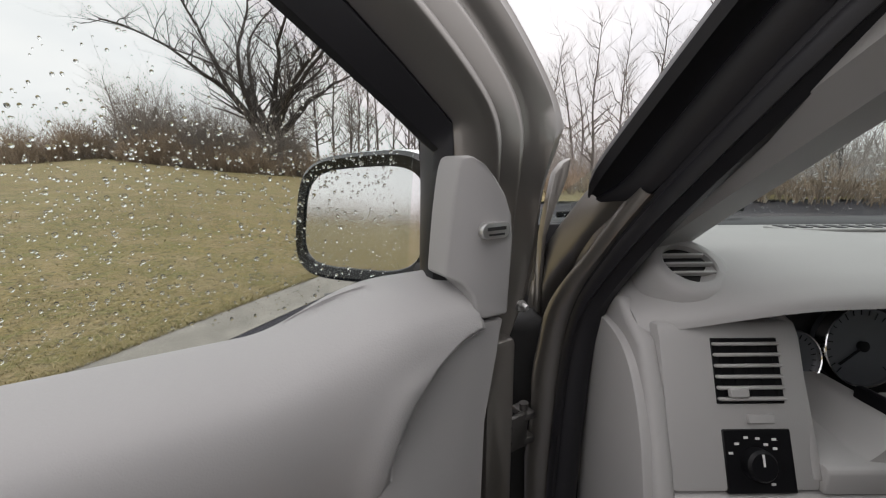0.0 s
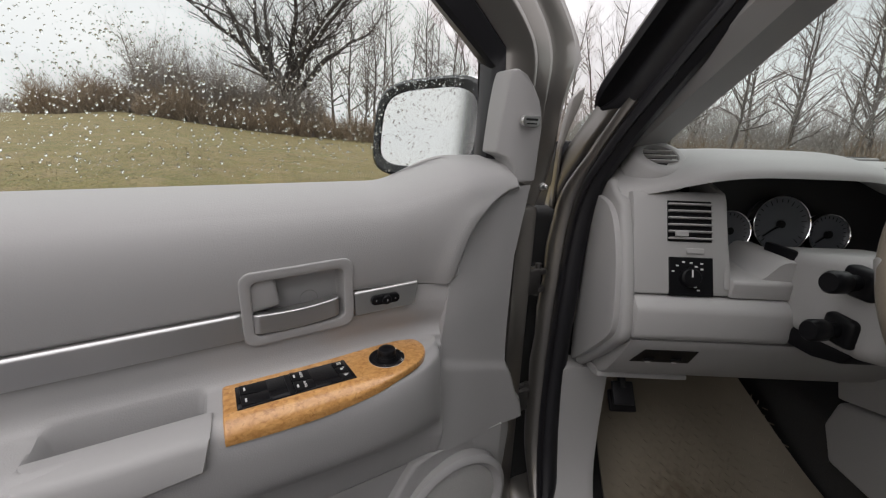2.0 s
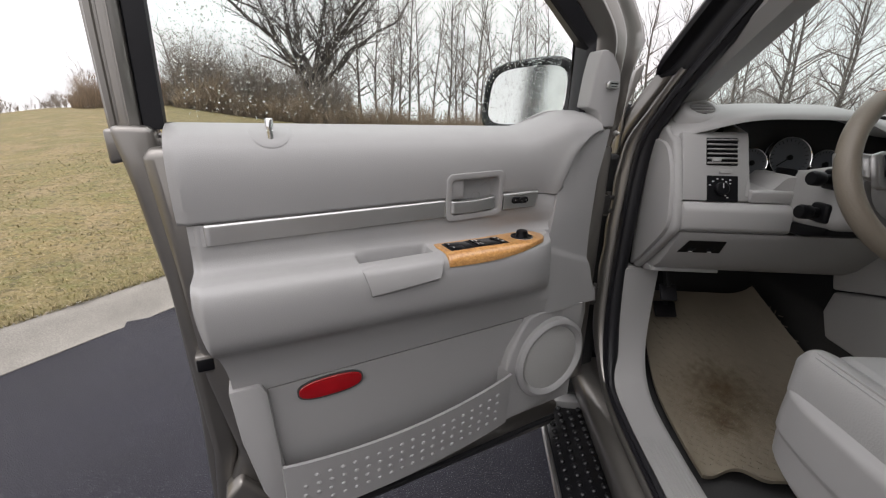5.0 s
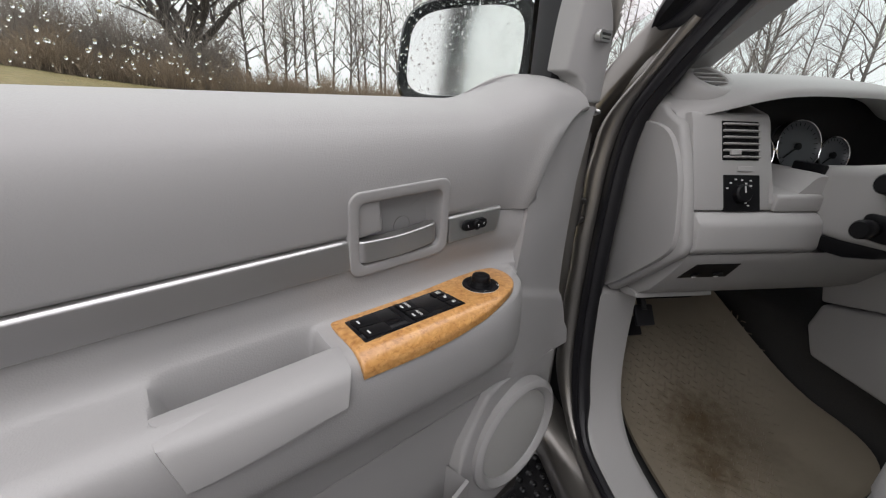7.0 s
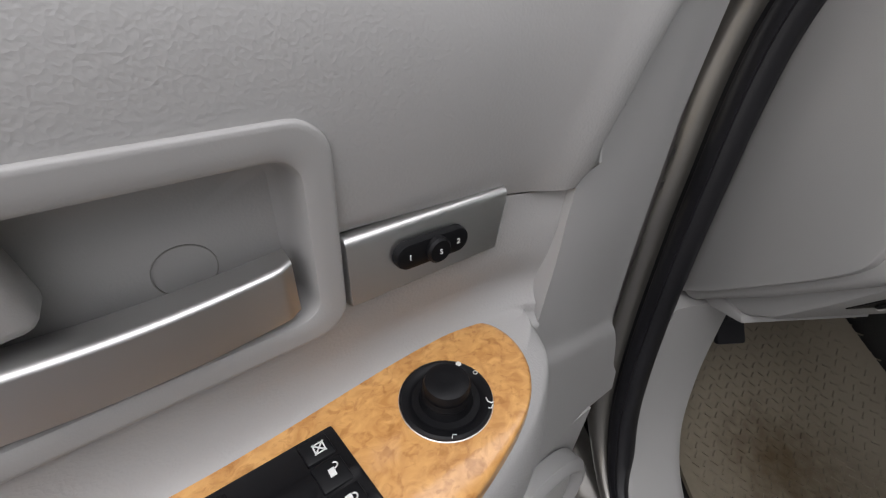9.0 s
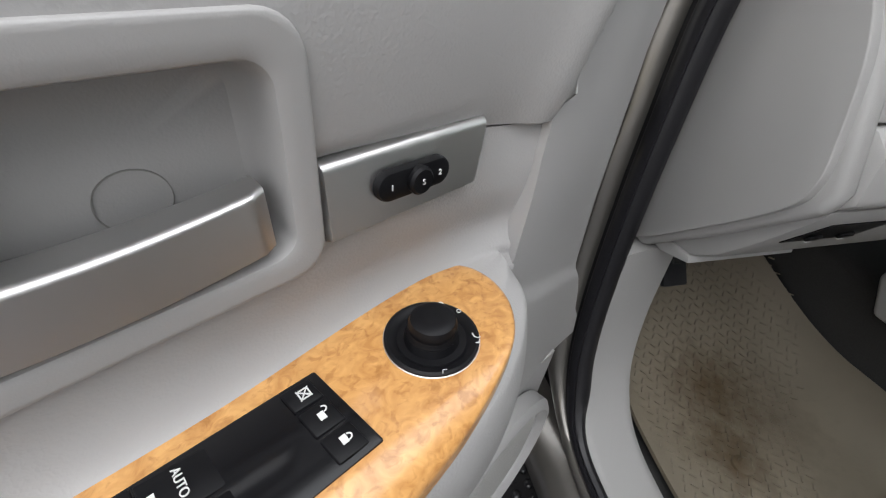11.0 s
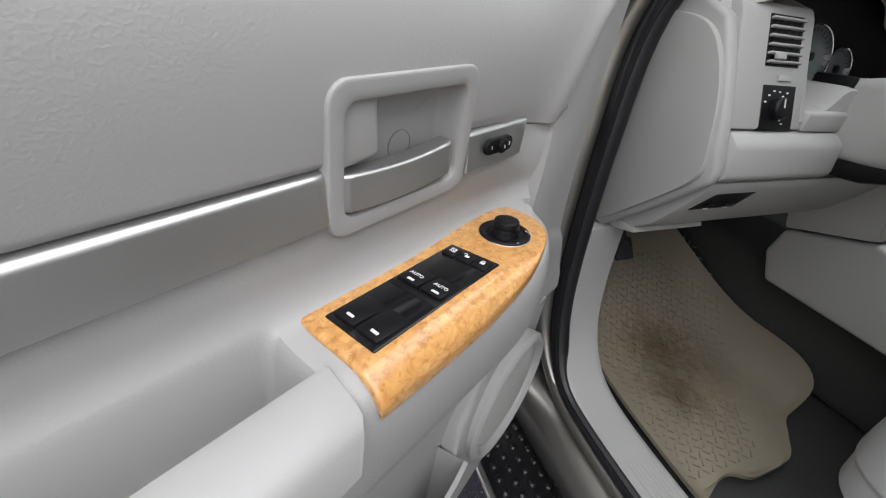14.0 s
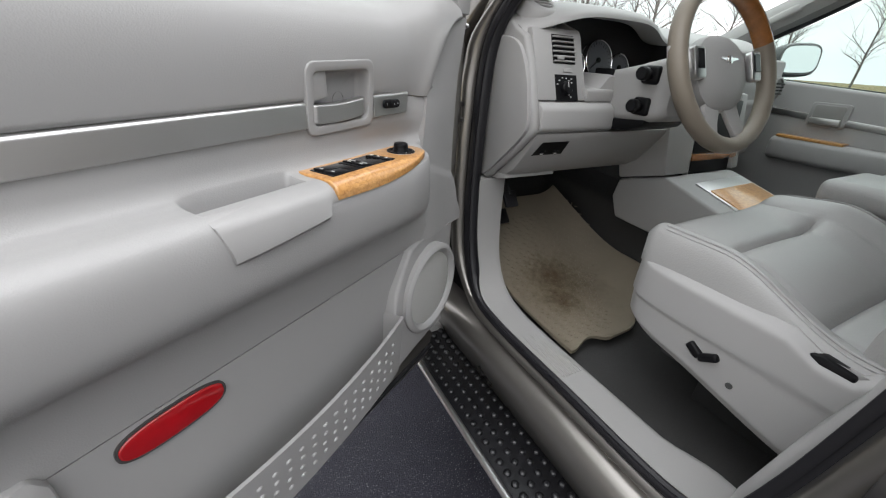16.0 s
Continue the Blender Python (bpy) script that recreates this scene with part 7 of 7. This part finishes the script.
def oak_tree():
    """A broad oak: a short thick trunk that breaks into a fan of long crooked limbs."""
    R_ = random.Random(12)
    V, F, TV, TF = [], [], [], []
    tube(V, F, Vector((0, 0, -0.4)), Vector((0, 0, 0.6)), 0.85, 0.62, 12)
    tube(V, F, Vector((0, 0, 0.6)), Vector((0.05, 0, 1.9)), 0.62, 0.56, 12)
    tube(V, F, Vector((0.05, 0, 1.9)), Vector((0.0, 0, 3.1)), 0.56, 0.60, 12)
    limbs = [(0.55, 2.9), (0.85, 3.25), (0.35, 3.6), (0.12, 1.2), (0.25, 0.4), (0.55, 0.1), (0.95, 6.1), (1.25, 0.35), (0.6, 4.7), (0.55, 1.5)]
    for tilt, az in limbs:
        d = Vector((math.cos(az) * tilt, math.sin(az) * tilt, 1.0)).normalized()
        p, r = Vector((0.35 * math.cos(az) * min(tilt, 0.7), 0.35 * math.sin(az) * min(tilt, 0.7), R_.uniform(1.9, 3.0))), R_.uniform(0.20, 0.34)
        for k in range(10):
            d = (d + Vector((R_.uniform(-1, 1), R_.uniform(-1, 1), R_.uniform(-0.6, 0.7))) * 0.34).normalized()
            q = p + d * 1.2
            r1 = r * 0.83
            tube(V, F, p, q, r, r1, 7)
            for _k in range(3 if k > 3 else 2 if k > 1 else 1 if k else 0):
                a = R_.uniform(0, 6.283)
                side = Vector((math.cos(a), math.sin(a), R_.uniform(-0.2, 0.6))).normalized()
                grow(V, F, R_, p.lerp(q, R_.random()), (d * 0.6 + side * 0.6).normalized(), R_.uniform(1.5, 3.0) * (1 - 0.04 * k), max(r1 * 0.42, 0.034), 3, 0.5, 0.6, 5, (TV, TF), 3)
            p, r = q, r1
    t = new("oak_tree")
    tagged(t, "large bare oak with a dark trunk and spreading crooked limbs", "tree")
    for nm, v, f_, m in (("trunk", V, F, BARK), ("crown", TV, TF, mat("dark_twigs", (0.10, 0.088, 0.078), 0.9, vary=0.3, vscale=0.6))):
        o_ = new(nm, mesh_of(nm, v, f_, m))
        o_.parent = t
    return t


oak = oak_tree()
oak.location = on_hill(-22.7, 34)
thin = [tree("bare_tree", s, 8.0 + 1.3 * (s % 3), 0.105, 4 + s % 2, 0.50, 0.7, 3, 1.6, "slim bare winter tree", "bare trees") for s in (21, 22, 24)]
R = random.Random(4)
spots = [(-19, 38), (-16, 36), (-13.5, 40), (-11, 37), (-8, 39), (-5.5, 36), (-3, 38), (-1, 36), (1.5, 40), (4, 36), (6, 39), (-22, 42), (-20.5, 40), (-17.5, 44), (-14.7, 36), (-12.2, 42), (-9.5, 36), (-6.8, 43), (-4.2, 40), (0.3, 44), (2.8, 38), (-33, 44), (-37, 46), (9, 30), (12, 28), (15, 34), (18, 27), (21, 25), (24, 30), (27, 24), (30, 28), (33, 24), (36, 27), (39, 25), (42, 29), (46, 26), (50, 30), (55, 34), (60, 38), (66, 40), (72, 44), (7.5, 33), (13.5, 31), (19.5, 33), (25.5, 32), (31.5, 33), (37.5, 32), (44, 34), (48, 36), (52, 28), (44, 24)]
for k, (az, ds) in enumerate(spots):
    m = Matrix.Translation(on_hill(az + R.uniform(-0.8, 0.8), ds)) @ Matrix.Rotation(R.uniform(0, 6.28), 4, "Z") @ Matrix.Diagonal((0.8 if az > 5 else 1, 0.8 if az > 5 else 1, R.uniform(0.85, 1.1) * (0.62 if az < -28 else 0.95 if az > 5 else 1.25), 1))
    if k < 3:
        thin[k].matrix_world = m
    else:
        copy_thing(thin[k % 3], m)


def thicket(name, seed, az0, az1, d0, d1, h0, h1, n, label, mt):
    """A hedge of thin bare stems in clumps, uneven in height and frayed at the top."""
    R_ = random.Random(seed)
    V, F = [], []
    for _ in range(n):
        az, ds = R_.uniform(az0, az1), R_.uniform(d0, d1)
        p = on_hill(az, ds)
        clump = 0.62 + 0.55 * (0.5 + noise.noise(Vector((az * 0.35, seed, ds * 0.15)))) + 0.30 * noise.noise(Vector((az * 1.7, seed + 3, 0)))
        end = smooth(min(az - az0, az1 - az), 0.0, 1.6)
        h = lerp(h0, h1, R_.random() ** 1.8) * clump * (0.45 + 0.55 * end)
        for s_ in range(3):
            d = Vector((R_.uniform(-0.45, 0.45), R_.uniform(-0.45, 0.45), 1)).normalized()
            q = p + d * h * R_.uniform(0.35, 0.75)
            tube(V, F, p - Vector((0, 0, 0.1)), q, 0.015, 0.009, 3)
            for _k in range(5):
                e = (d + Vector((R_.uniform(-1, 1), R_.uniform(-1, 1), R_.uniform(-0.2, 0.6)))).normalized()
                b = p.lerp(q, R_.uniform(0.15, 1.0))
                c = b + e * h * R_.uniform(0.15, 0.38)
                tube(V, F, b, c, 0.009, 0.005, 3)
                for _j in range(2):
                    e2_ = (e + Vector((R_.uniform(-1, 1), R_.uniform(-1, 1), R_.uniform(-0.4, 0.6)))).normalized()
                    b2 = b.lerp(c, R_.uniform(0.3, 1.0))
                    tube(V, F, b2, b2 + e2_ * h * R_.uniform(0.07, 0.18), 0.006, 0.003, 3)
    o_ = new(name, mesh_of(name, V, F, mt))
    tagged(o_, label, "hedge", kind="stuff")


thicket("hedge", 1, -38.6, -18, 31, 37, 3.2, 6.4, 900, "tall grey leafless hedge on the hill", TWIG)
thicket("hedge", 6, -38.5, -22, 29.5, 33, 1.7, 3.6, 700, "brown leafless brush before the hedge", BRUSH)
thicket("hedge", 8, -47.5, -37, 32, 37, 1.3, 3.4, 440, "low brown leafless bushes on the crest", BRUSH)
thicket("hedge", 7, 150, 262, 44, 50, 1.8, 4.6, 900, "far bushes and woods behind the car", BRUSH)
thicket("hedge", 2, -27, 6, 30, 37, 1.2, 3.2, 850, "low brown leafless brush under the trees", BRUSH)
thicket("hedge", 3, -62, -46, 42, 58, 0.8, 2.4, 170, "far grey-brown bushes along the crest", TWIG)
# the wet windscreen's haze is put into this paler twig colour
thicket("hedge", 4, 5, 48, 24, 36, 2.2, 6.0, 800, "grey leafless woods ahead of the car, paled for windscreen haze", mat("hazed_twigs", (0.40, 0.365, 0.335), 0.9, vary=0.3, vscale=0.6))
thicket("hedge", 5, 2, 50, 20, 26, 0.9, 2.2, 700, "low brown brush ahead of the car", BRUSH)
